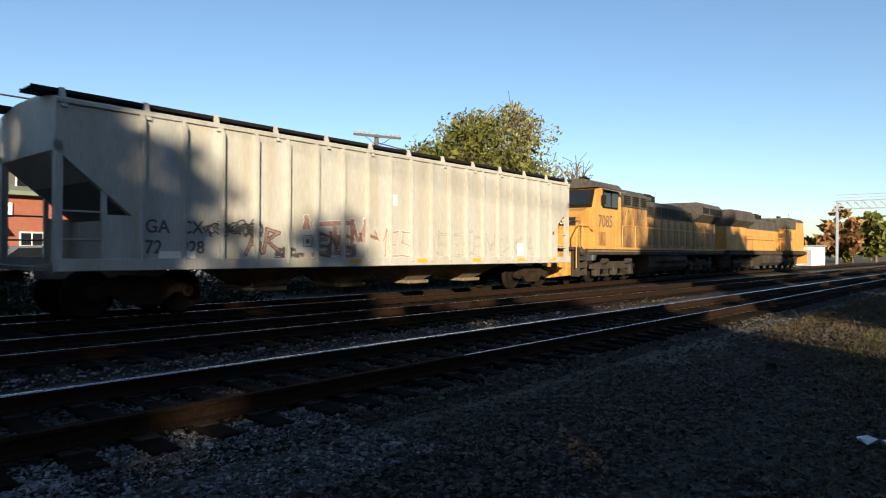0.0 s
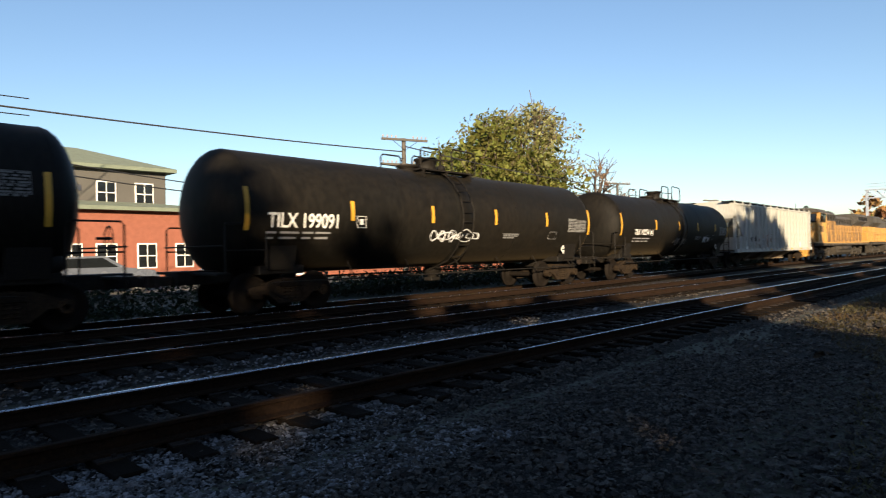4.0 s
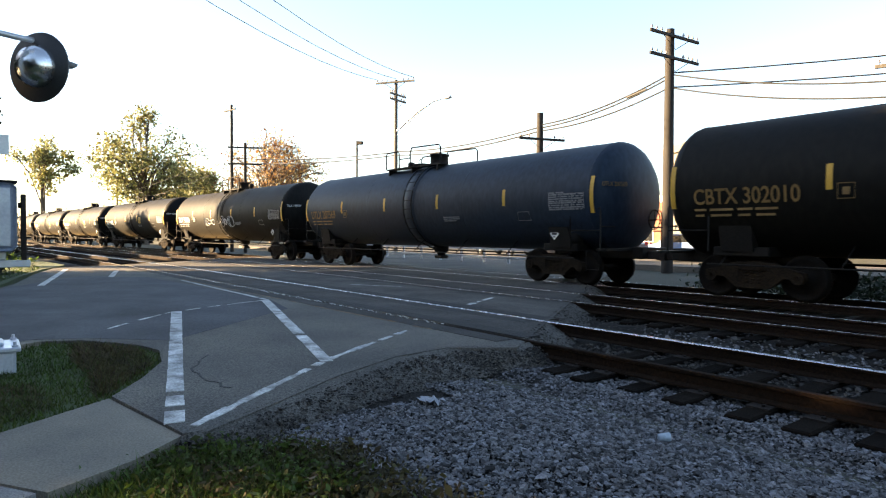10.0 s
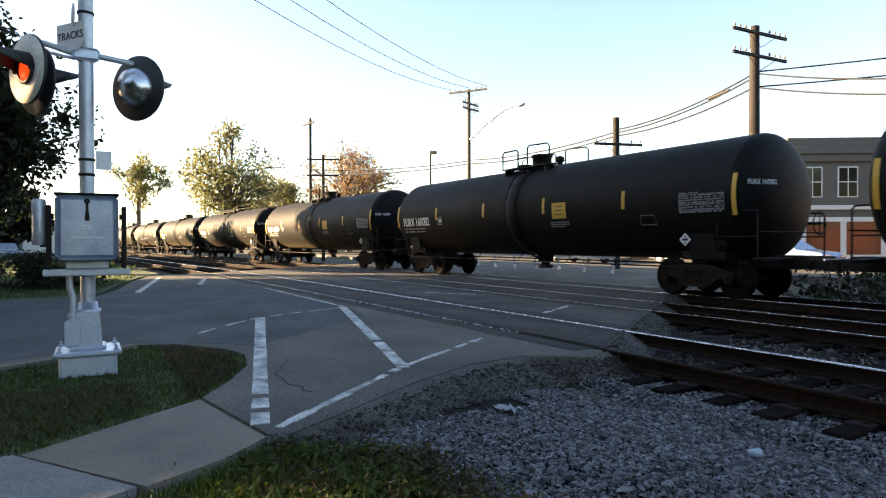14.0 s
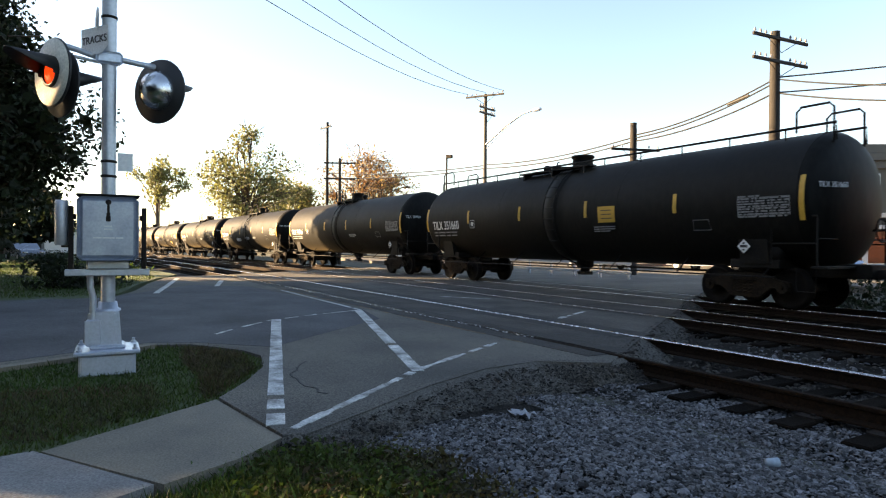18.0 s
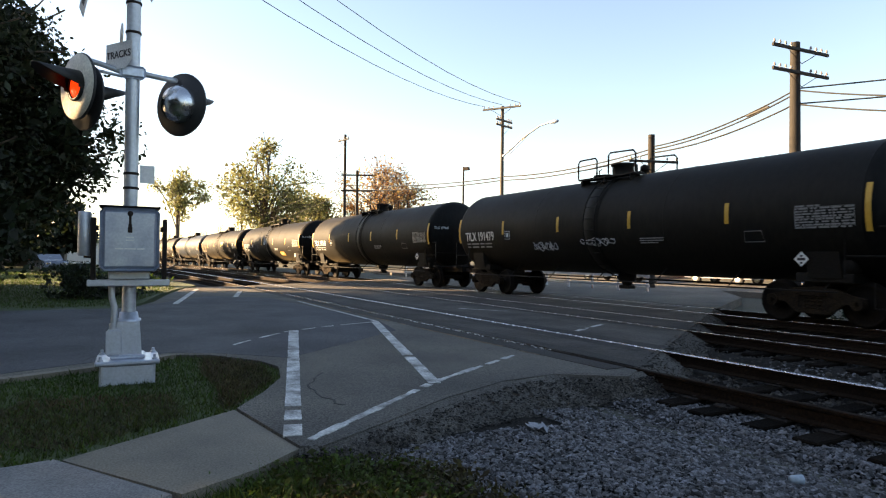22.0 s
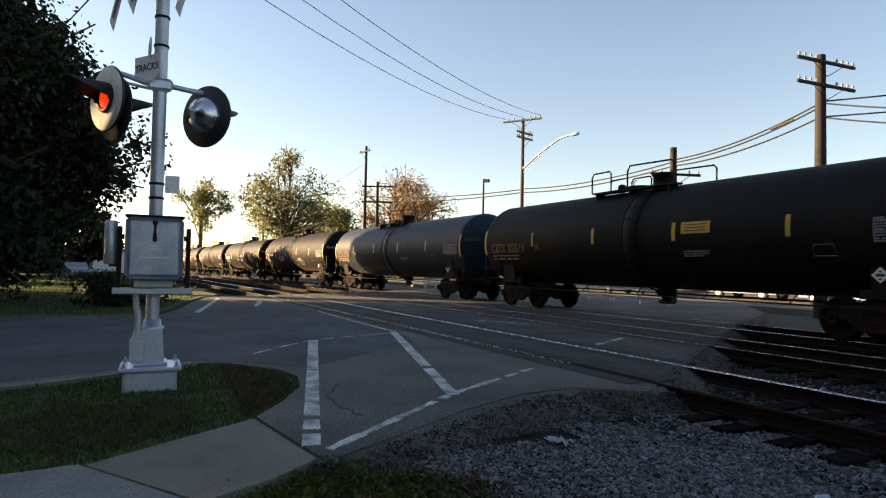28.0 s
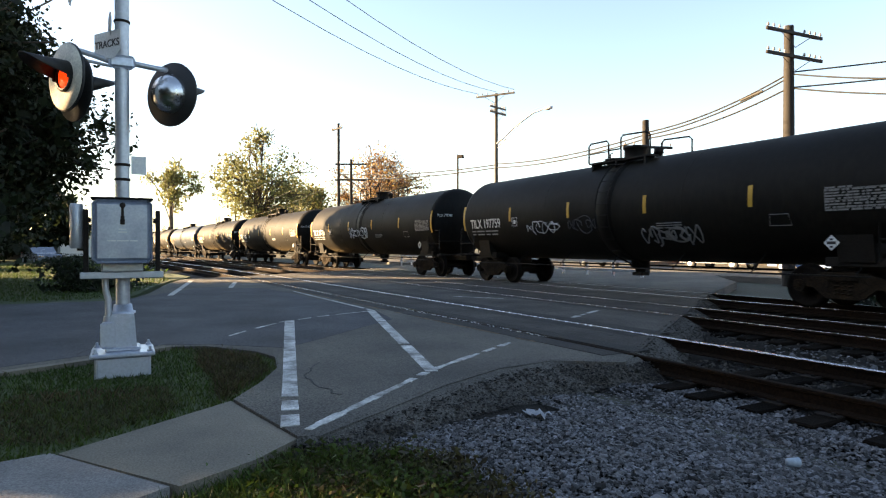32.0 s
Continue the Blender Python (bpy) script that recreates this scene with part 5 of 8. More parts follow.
# ---- covered hopper ----
def hopper_car():
    L, B, C = 18.4, 17.65, -0.32
    car = thing("hopper_car", "pale grey covered hopper car with rust streaks and graffiti", "hopper car", pose(-600, TRAIN_Y, 0))
    P, D = M["hopper"], M["hopper_dark"]
    z0, z1, w = 1.10, 3.95, 1.58
    E0, E1 = -B / 2 + C, B / 2 + C          # the two ends of the body

    def span(s, a, b):
        """x of two places measured inward from the end on side s, in rising order."""
        e = E1 if s > 0 else E0
        return sorted((e - s * a, e - s * b))
    prof = [(-w, z0), (-w, z1 - 0.02), (-w + 0.06, z1 + 0.03), (-0.6, z1 + 0.16), (0.6, z1 + 0.16), (w - 0.06, z1 + 0.03), (w, z1 - 0.02), (w, z0)]
    body = Geo().prism(prof, "x", E0 + 1.3, E1 - 1.3)
    for s in (-1, 1):
        e = E1 if s > 0 else E0
        x0, x1 = e - s * 1.3, e
        v = [(x0, a, b if b > 3 else 1.95) for a, b in prof] + [(x1, a, b if b > 3 else 3.05) for a, b in prof]
        n = len(prof)
        body.add(v, [(i, (i + 1) % n, n + (i + 1) % n, n + i) for i in range(n)] + [tuple(range(n, 2 * n))])
    part("body", body, P, car)
    for i in range(19):
        x = E0 + 1.45 + i * (B - 2.9) / 18
        g = Geo().prism([(-w - 0.13, z0 - 0.05), (-w, z0 - 0.05), (-w, z1 - 0.03), (-w - 0.03, z1 - 0.05), (-w - 0.13, z1 - 0.22)], "x", -0.03, 0.03)
        part("side_post", shared("side_post", lambda: g, P), P, car, "", pose(x, 0, 0))
    part("side_sill", Geo().box(E0, E1, -w - 0.09, -w + 0.1, z0 - 0.16, z0 + 0.06, 0.01).box(E0, E1, w - 0.1, w + 0.09, z0 - 0.16, z0 + 0.06, 0.01), P, car)
    for s in (-1, 1):
        for y in (-1.5, 1.5):
            a, b = span(s, 0.0, 0.12)
            part("end_post", Geo().box(a, b, y - 0.08, y + 0.08, z0, 3.2), P, car)
            a, b = span(s, 0.78, 0.86)
            part("end_post", Geo().box(a, b, y - 0.05, y + 0.05, z0, 2.38), P, car)
            a, b = span(s, 0.86, 1.32)
            part("side_gusset", Geo().box(a, b, y - 0.04, y + 0.04, z0, 1.96), P, car)
            for z in (1.5, 2.0):
                a, b = span(s, 0.06, 0.82)
                part("grab_bar", Geo().tube((a, y, z), (b, y, z), 0.02, n=6), P, car)
        e = E1 if s > 0 else E0
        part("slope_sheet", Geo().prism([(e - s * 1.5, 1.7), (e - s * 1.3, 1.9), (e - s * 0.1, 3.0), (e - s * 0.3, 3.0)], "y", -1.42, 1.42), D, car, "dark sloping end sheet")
        lad = Geo()
        for y in (1.1, 1.5):
            lad.tube((e + s * 0.16, y, 0.6), (e + s * 0.16, y, 4.2), 0.02, n=5)
        for z in np.arange(0.7, 4.2, 0.38):
            lad.tube((e + s * 0.16, 1.5, z), (e + s * 0.16, 1.1, z), 0.014, n=5)
        part("ladder", lad, P, car)
        xa, xb = sorted((e - s * 2.6, s * (L / 2 - 0.3)))
        xc, xd = sorted((e, e + s * 0.3))
        part("end_sill", Geo().box(xa, xb, -0.32, 0.32, 0.74, 1.02, 0.02).box(xc, xd, -1.5, 1.5, 0.95, 1.02), D, car)
        add_truck(car, C + s * (B / 2 - 1.75))
    for i in range(4):
        x = -4.2 + i * 2.6
        g = Geo()
        v = [(-1.2, -1.5, 1.1), (1.2, -1.5, 1.1), (1.2, 1.5, 1.1), (-1.2, 1.5, 1.1), (-0.35, -0.5, 0.45), (0.35, -0.5, 0.45), (0.35, 0.5, 0.45), (-0.35, 0.5, 0.45)]
        g.add(v, [(0, 1, 5, 4), (1, 2, 6, 5), (2, 3, 7, 6), (3, 0, 4, 7), (4, 5, 6, 7)])
        g.box(-0.45, 0.45, -0.7, 0.7, 0.36, 0.46, 0.02)
        part("outlet_chute", g, M["chute"], car, "rusty discharge chute", pose(x, 0, 0))
    for y in (-1.18, 1.18):
        walkway = Geo().box(E0 - 0.35, E1 + 0.35, y - 0.30, y - 0.26, z1 + 0.10, z1 + 0.17).box(E0 - 0.35, E1 + 0.35, y + 0.26, y + 0.30, z1 + 0.10, z1 + 0.17)
        for k in range(9):
            walkway.box(E0 - 0.35, E1 + 0.35, y - 0.25 + k * 0.058, y - 0.21 + k * 0.058, z1 + 0.12, z1 + 0.15)
        for x in np.linspace(E0 + 0.2, E1 - 0.2, 46):
            walkway.box(x - 0.02, x + 0.02, y - 0.28, y + 0.28, z1 + 0.09, z1 + 0.12)
        part("running_board", walkway, M["black_steel"], car, "dark steel grating roof walkway")
    hatches = Geo().box(E0 + 0.9, E1 - 0.9, -0.42, 0.42, z1 + 0.15, z1 + 0.26, 0.03)
    part("roof_hatch", hatches, P, car, "long grey trough hatch cover")
    for x in np.linspace(E0 + 0.12, E1 - 0.12, 13):
        part("walkway_bracket", shared("bracket", lambda: Geo().prism([(-1.64, z1 - 0.16), (-1.585, z1 - 0.16), (-1.47, z1 + 0.06), (-1.44, z1 + 0.19), (-1.50, z1 + 0.19)], "x", -0.045, 0.045), P), P, car, "", pose(x, 0, 0))
    part("eave_rail", Geo().box(E0, E1, -w - 0.045, -w + 0.02, z1 - 0.09, z1 - 0.01, 0.01), P, car)
    W = M["spray_dark"]
    y = -w - 0.012
    for words, x, z in (("GA", -7.22, 1.66), ("CX", -6.52, 1.66), ("72", -7.22, 1.26), ("928", -6.52, 1.26)):
        text_part("lettering", words, 0.36, W, car, TEXT(x - 0.4, y, z), "", "LEFT", 0.95)
    # sprayed letters: slanted strokes over a wider pale or dark rim
    STROKES = (((0, 0, .12, 1), (.12, 1, .75, .85), (.75, .85, .2, .5), (.2, .5, .85, 0)), ((.1, .1, .1, .9), (.1, .9, .8, 1), (.1, .5, .6, .5), (.1, .05, .85, .05)),
               ((0, 0, .45, 1), (.45, 1, .9, 0), (.2, .4, .7, .4)), ((.85, .9, .2, .95), (.2, .95, .15, .5), (.15, .5, .85, .45), (.85, .45, .75, .02), (.75, .02, .05, .08)),
               ((.05, 0, .1, 1), (.1, 1, .5, .3), (.5, .3, .9, 1), (.9, 1, .85, 0)))

    def sprayed(seed, x0, z, ww, h, n, thick):
        rn = random.Random(seed)
        fill, rim = Geo(), Geo()
        for k in range(n):
            cw, dz_ = ww / n, rn.uniform(-0.06, 0.06) * h
            for j, (a, b, c, d) in enumerate(rn.choice(STROKES)):
                p = Vector((x0 + cw * (k + a * 1.08 + rn.uniform(-.06, .06)), z + dz_ + h * (b + rn.uniform(-.05, .05))))
                q = Vector((x0 + cw * (k + c * 1.08 + rn.uniform(-.06, .06)), z + dz_ + h * (d + rn.uniform(-.05, .05))))
                u = (q - p).normalized()
                v = Vector((-u.y, u.x))
                for g_, wd, lift in ((rim, thick + 0.028, 0.0), (fill, thick, 0.002)):
                    e = u * wd * 0.8
                    pts_ = [p - e + v * wd * 0.7, p - e * 1.3, p - e - v * wd * 0.8, q + e - v * wd, q + e * 1.3, q + e + v * wd * 0.7]
                    off = y + 0.009 - lift - 0.0002 * (k * 5 + j)
                    g_.prism([tuple(t_) for t_ in pts_], "y", off, y + 0.012)
        return fill, rim

    for seed, x0, z, ww, h, n, thick, mat, rim_mat in ((77, -3.75, 1.22, 2.2, 0.80, 4, 0.075, "spray_red", "spray"), (78, -3.55, 1.2, 2.4, 0.55, 6, 0.035, "chute", "spray_red"),
                                                       (79, -5.05, 1.3, 0.9, 0.5, 2, 0.03, "spray_red", "spray_dark"), (80, -1.3, 1.18, 1.5, 0.75, 3, 0.02, "spray_red", "spray_faint"),
                                                       (81, 1.2, 1.2, 2.9, 0.7, 5, 0.02, "hopper", "spray_green"), (82, 4.1, 1.25, 2.3, 0.55, 5, 0.018, "hopper", "spray_green"),
                                                       (83, -4.3, 1.12, 0.8, 0.25, 4, 0.014, "spray_dark", "spray_dark")):
        fill, rim = sprayed(seed, x0 - 0.4, z, ww, h, n, thick)
        part("graffiti", fill, M[mat], car, "sprayed graffiti letters")["kind"] = "stuff"
        part("graffiti", rim, M[rim_mat], car, "sprayed outline of letters")["kind"] = "stuff"
    for seed, x, z, ww, h, n, mat, r in ((41, -6.0, 1.6, 1.25, 0.32, 8, "spray_dark", 0.016), (46, -5.6, 1.62, 0.9, 0.4, 5, "spray_dark", 0.014)):
        part("graffiti", scribble(seed, x - 0.4, z, ww, h, n, 0, 0, r), M[mat], car, "sprayed graffiti tag")["kind"] = "stuff"
    for x, z, a, b, mat_, words in ((-3.75, 1.28, 0.62, 0.55, "hopper_panel", "grey painted patch over older marks"), (-1.9, 1.14, 0.95, 0.42, "hopper", "pale repainted patch"), (-6.95, 1.16, 0.75, 0.14, "white", "white stencil patch"),
                                    (-0.75, 2.55, 0.3, 0.3, "white", "round white paint spot"), (5.4, 1.2, 0.32, 0.42, "white", "small white notice")):
        part("data_panel", Geo().box(x - 0.4, x + a - 0.4, y - 0.004, y + 0.01, z, z + b, 0.002), M[mat_], car, words)
    part("panel_frame", Geo().pipe([(x - 0.4, y - 0.008, z) for x, z in ((-3.55, 1.42), (-3.3, 1.42), (-3.3, 1.68), (-3.55, 1.68))], 0.01, 4, True).box(-3.87, -3.78, y - 0.008, y, 1.5, 1.6), M["spray_dark"], car)
    for x in (-2.4, 0.1, 2.6, 5.1, 7.2):
        part("reflective_strip", shared("hop_strip", lambda: Geo().box(-0.2, 0.2, -w - 0.1, -w - 0.088, z0 - 0.08, z0 + 0.02), M["yellow"]), M["yellow"], car, "yellow reflective strip", pose(x, 0, 0))
    return car, L


hop, HL = hopper_car()
train.append((hop, HL / 2))


# ---- locomotives ----
def locomotive(number, label, paint="loco_yellow", turn=0):
    L = 22.3
    car = thing("locomotive", label, "locomotive", pose(-700, TRAIN_Y, 0), "locomotives of the train")
    Y, CL, G_, D, S, U = M[paint], M["loco_clean"], M["loco_grey"], M["black_steel"], M["loco_soot"], M["loco_under"]
    part("frame_deck", Geo().box(-L / 2 + 0.6, L / 2 - 0.6, -1.5, 1.5, 1.22, 1.52, 0.03), U, car, "grimy dark frame")
    part("sill_edge", Geo().box(-L / 2 + 0.7, L / 2 - 0.7, -1.535, -1.49, 1.46, 1.56, 0.01), CL, car, "yellow sill edge")
    part("stripe", Geo().box(-10, 10, -1.512, -1.498, 1.36, 1.42), M["chute"], car, "faded red sill stripe")
    tank = part("fuel_tank", Geo().prism([(-1.35, 1.2), (-1.42, 0.95), (-1.38, 0.6), (-1.1, 0.36), (1.1, 0.36), (1.38, 0.6), (1.42, 0.95), (1.35, 1.2)], "x", -3.0, 3.0), U, car)
    part("air_reservoir", Geo().lathe([(-2.2, 0.001), (-2.15, 0.16), (2.15, 0.16), (2.2, 0.001)], "x", 14, (0, -1.42, 0.98)), U, tank)
    # hood: painted lower side, sooty upper side and roof
    part("long_hood", Geo().prism([(-0.95, 1.55), (-0.95, 3.15), (0.95, 3.15), (0.95, 1.55)], "x", -3.4, 5.4), Y, car, "grimy yellow hood side")
    upper = part("hood_top", Geo().prism([(-0.96, 3.154), (-0.96, 3.78), (-0.75, 4.0), (0.75, 4.0), (0.96, 3.78), (0.96, 3.154)], "x", -3.4, 5.4), S, car, "soot-grey hood top")
    for k in range(8):
        x = -3.2 + k * 1.06
        part("hood_door", shared("hood_door" + paint, lambda: Geo().box(0, 0.98, -0.985, -0.945, 1.72, 3.08, 0.012).box(0.84, 0.88, -1.0, -0.98, 2.3, 2.5), Y), Y, car, "", pose(x, 0, 0))
        gr_ = Geo()
        for q in range(6):
            gr_.box(0.1, 0.88, -0.985, -0.955, 3.28 + q * 0.075, 3.315 + q * 0.075)
        part("louvre", shared("hood_louvre", lambda: gr_, D), D, upper, "", pose(x, 0, 0))
    part("exhaust", Geo().box(-0.6, 0.7, -0.35, 0.35, 4.0, 4.42, 0.04).box(-0.4, 0.5, -0.2, 0.2, 4.42, 4.50), D, upper)
    part("brake_fan_box", Geo().box(-3.3, -1.2, -0.85, 0.85, 4.0, 4.22, 0.05), S, upper)
    # radiator section with wide wings
    part("radiator", Geo().prism([(-1.0, 1.55), (-1.0, 3.2), (1.0, 3.2), (1.0, 1.55)], "x", 5.4, 9.8), Y, car, "yellow rear hood side")
    wing = part("radiator_wing", Geo().prism([(-1.0, 3.204), (-1.52, 3.62), (-1.52, 4.12), (-1.25, 4.36), (1.25, 4.36), (1.52, 4.12), (1.52, 3.62), (1.0, 3.204)], "x", 5.2, 9.6), S, car, "sooty flared radiator section")
    for k in range(3):
        part("radiator_screen", Geo().box(5.45 + k * 1.38, 6.65 + k * 1.38, -1.535, -1.50, 3.70, 4.06, 0.005), D, wing)
    part("radiator_fan", Geo().lathe([(4.36, 0.75), (4.44, 0.75), (4.44, 0.66), (4.40, 0.001)], "z", 24, (7.4, 0, 0)), D, wing)
    for x in (5.6, 6.9, 8.2):
        part("hood_door", shared("rear_door" + paint, lambda: Geo().box(0, 1.15, -1.03, -0.995, 1.72, 3.05, 0.012), Y), Y, car, "", pose(x, 0, 0))
    # equipment cabinet behind the cab
    part("mid_cabinet", Geo().box(-6.7, -3.4, -1.45, 1.45, 1.55, 3.42, 0.04), Y, car, "wide yellow cabinet with peeling paint")
    gr = part("cabinet_roof", Geo().prism([(-1.47, 3.424), (-1.47, 4.0), (-1.2, 4.24), (1.2, 4.24), (1.47, 4.0), (1.47, 3.424)], "x", -6.7, -3.4), S, car, "grey upper cabinet with vents")
    for x_ in (-6.3, -5.3, -4.3):
        vt = Geo()
        for q in range(5):
            vt.box(x_, x_ + 0.7, -1.51, -1.465, 3.52 + q * 0.09, 3.565 + q * 0.09)
        part("vent", vt, D, gr)
    rn = random.Random(int(number))
    pe = Geo()
    for k in range(22):
        x_, z_ = rn.uniform(-6.6, -3.6), rn.uniform(1.9, 3.3)
        w_, h_ = rn.uniform(0.03, 0.09), rn.uniform(0.08, 0.28)
        pe.prism([(x_, z_), (x_ + w_, z_ + 0.03), (x_ + w_ * 0.8, z_ + h_), (x_ + w_ * 0.1, z_ + h_ * 0.8)], "y", -1.456, -1.448)
    part("peeled_paint", pe, S, car, "dark patches of peeled paint")["kind"] = "stuff"
    # cab
    cb = part("cab", Geo().prism([(-9.35, 1.55), (-9.35, 3.2), (-9.05, 3.95), (-8.85, 4.12), (-6.7, 4.12), (-6.7, 1.55)], "y", -1.5, 1.5), CL, car, "dusty yellow cab")
    part("cab_roof", Geo().prism([(-1.56, 4.08), (-1.35, 4.34), (-0.8, 4.47), (0.8, 4.47), (1.35, 4.34), (1.56, 4.08)], "x", -9.12, -6.62), S, cb, "grey cab roof")
    part("horn", Geo().tube((-7.6, -0.3, 4.45), (-7.6, -0.3, 4.62), 0.03, n=6).tube((-8.0, -0.3, 4.64), (-7.4, -0.3, 4.64), 0.10, 0.03, n=10).tube((-7.9, -0.1, 4.62), (-7.4, -0.1, 4.62), 0.08, 0.03, n=10), D, cb)
    part("antenna", Geo().tube((-8.2, 0.5, 4.4), (-8.2, 0.5, 4.95), 0.012, n=5).box(-8.5, -7.9, 0.3, 0.7, 4.45, 4.52, 0.02), D, cb)
    for y in (-0.70, 0.70):
        fr_ = part("windshield", Geo().prism([(-9.42, 3.24), (-9.11, 4.0), (-9.05, 3.98), (-9.34, 3.2)], "y", y - 0.64, y + 0.64), D, cb, "black windshield gasket")
        part("pane", Geo().prism([(-9.43, 3.33), (-9.17, 3.93), (-9.15, 3.92), (-9.41, 3.32)], "y", y - 0.55, y + 0.55), M["glass_dark"], fr_)
    for x in (-8.25, -7.45):
        fr_ = part("side_window", Geo().box(x - 0.40, x + 0.40, -1.53, -1.49, 3.22, 3.98, 0.02), D, cb, "dark side window frame")
        part("pane", Geo().box(x - 0.33, x + 0.33, -1.545, -1.531, 3.29, 3.91), M["glass_dark"], fr_)
    part("mirror", Geo().box(-8.85, -8.80, -1.75, -1.55, 3.35, 3.75, 0.01), D, cb)
    part("sunshade", Geo().prism([(-1.85, 3.98), (-1.52, 4.06), (-1.52, 4.02), (-1.85, 3.95)], "x", -8.7, -7.0), G_, cb)
    part("cab_door", Geo().box(-7.25, -6.8, -1.52, -1.49, 1.6, 3.1, 0.01), CL, cb)
    part("step_well", Geo().box(-9.0, -8.3, -1.51, -1.49, 1.62, 2.2, 0.005), Y, cb)
    nose = part("nose", Geo().prism([(-10.4, 1.55), (-10.4, 2.75), (-10.15, 3.02), (-9.34, 3.22), (-9.34, 1.55)], "y", -1.28, 1.28), CL, car, "dusty yellow wide nose")
    part("number_board", Geo().box(-10.43, -10.39, -1.15, -0.25, 2.42, 2.76, 0.01), M["black_paint"], nose)
    text_part("lettering", number, 0.34, M["white"], nose, pose(-10.435, -0.30, 2.48, 90, 0, -90), "", "LEFT", 0.85)
    part("headlight", Geo().box(-10.44, -10.38, 0.0, 0.62, 2.45, 2.75, 0.01).lathe([(-10.46, 0.09), (-10.44, 0.1), (-10.42, 0.1)], "x", 14, (0, 0.16, 2.6)).lathe([(-10.46, 0.09), (-10.44, 0.1), (-10.42, 0.1)], "x", 14, (0, 0.46, 2.6)), M["chrome"], nose)
    part("nose_door", Geo().box(-10.42, -10.39, 0.35, 0.95, 1.6, 2.35, 0.01), CL, nose)
    part("anticlimber", Geo().box(-11.0, -10.4, -1.35, 1.35, 1.42, 1.55, 0.03), U, car)
    for x in (-10.75, 10.6):
        part("pilot", Geo().prism([(-1.5, 0.45), (-1.5, 1.4), (1.5, 1.4), (1.5, 0.45), (0, 0.25)], "x", x - 0.05, x + 0.05), Y if x < 0 else U, car)
        a_, b_ = sorted((x, x * 1.045))
        part("coupler", Geo().box(a_, b_, -0.1, 0.1, 0.72, 0.95, 0.02), M["iron"], car)
    for y in (-1.46, 1.46):
        hr = Geo().pipe([(-6.4, y, 2.55), (10.2, y, 2.55)], 0.022, 6)
        for x in np.arange(-6.4, 10.3, 1.5):
            hr.tube((x, y, 1.5), (x, y, 2.55), 0.018, n=5)
        part("handrail", hr, CL, car)
        part("nose_handrail", Geo().pipe([(-10.95, y, 0.7), (-10.95, y, 2.1), (-10.7, y, 2.45), (-9.6, y, 2.45), (-9.4, y, 2.2)], 0.024, 6).tube((-10.4, y, 1.5), (-10.4, y, 2.45), 0.018, n=5), CL, car)
    for x in (-10.5, 10.4):
        for y in (-0.9, 0.9):
            part("end_handrail", Geo().pipe([(x, y - 0.5, 1.5), (x, y - 0.5, 2.6), (x, y + 0.5, 2.6), (x, y + 0.5, 1.5)], 0.022, 6), CL, car)
        well = part("step_frame", Geo().box(x - 0.34, x + 0.34, -1.22, -1.18, 0.36, 1.5), U, car)
        for k in range(4):
            part("step", shared("engine_step", lambda: Geo().box(-0.3, 0.3, -1.55, -1.22, 0, 0.04, 0.005), U), U, well, "", pose(x, 0, 0.4 + k * 0.3))
        for e in (-0.32, 0.32):
            part("stringer", shared("engine_stringer", lambda: Geo().box(-0.02, 0.02, -1.55, -1.22, 0.36, 1.5), U), U, well, "", pose(x + e, 0, 0))
    text_part("lettering", number, 0.72, M["chute"], car, TEXT(-9.05, -1.515, 2.42), "faded red road number")

    def bogie():
        g = Geo()
        for y in (-1, 1):
            a_, b_ = sorted((y * 0.95, y * 1.12))
            g.prism([(-2.35, 0.62), (-2.35, 0.80), (-1.3, 0.92), (1.3, 0.92), (2.35, 0.80), (2.35, 0.62), (1.3, 0.60), (-1.3, 0.60)], "y", a_, b_)
            for x in (-1.85, 0.0, 1.85):
                g.box(x - 0.22, x + 0.22, a_ - 0.03, b_ + 0.03, 0.30, 0.70, 0.03)
            for x in (-0.95, 0.95):
                for q in (-0.13, 0.13):
                    g.pipe([(x + q + 0.09 * math.cos(t_), y * 1.06 + 0.09 * math.sin(t_), 0.34 + 0.28 * t_ / 25.2) for t_ in [k * 0.8 for k in range(32)]], 0.022, 4)
                g.box(x - 0.3, x + 0.3, a_, b_, 0.28, 0.35, 0.02)
            g.tube((-1.5, y * 1.2, 0.95), (-1.1, y * 1.2, 0.95), 0.12, n=10)
            g.tube((1.1, y * 1.2, 0.95), (1.5, y * 1.2, 0.95), 0.12, n=10)
        return g
    for x in (-6.4, 6.4):
        tg = part("truck", shared("loco_bogie", bogie, M["loco_under"]), M["loco_under"], car, "dusty six-wheel truck", pose(x, 0, 0))
        for d in (-1.85, 0.0, 1.85):
            spinners[d].append(part("wheelset", shared("wheelset", wheelset_geo, M["wheel_steel"]), M["wheel_steel"], tg, "", pose(d, 0, WHEEL_R + 0.002)))
    return car, L


front = HL
ENGINES = {}
for number, paint, words in (("7085", "loco_yellow", "sooty yellow freight locomotive with a grey roof"), ("7391", "loco_clean", "bright yellow freight locomotive facing forward")):
    lo, LL = locomotive(number, words, paint)
    ENGINES[lo.name] = 0 if number == "7085" else 180
    train.append((lo, front + LL / 2))
    front += LL


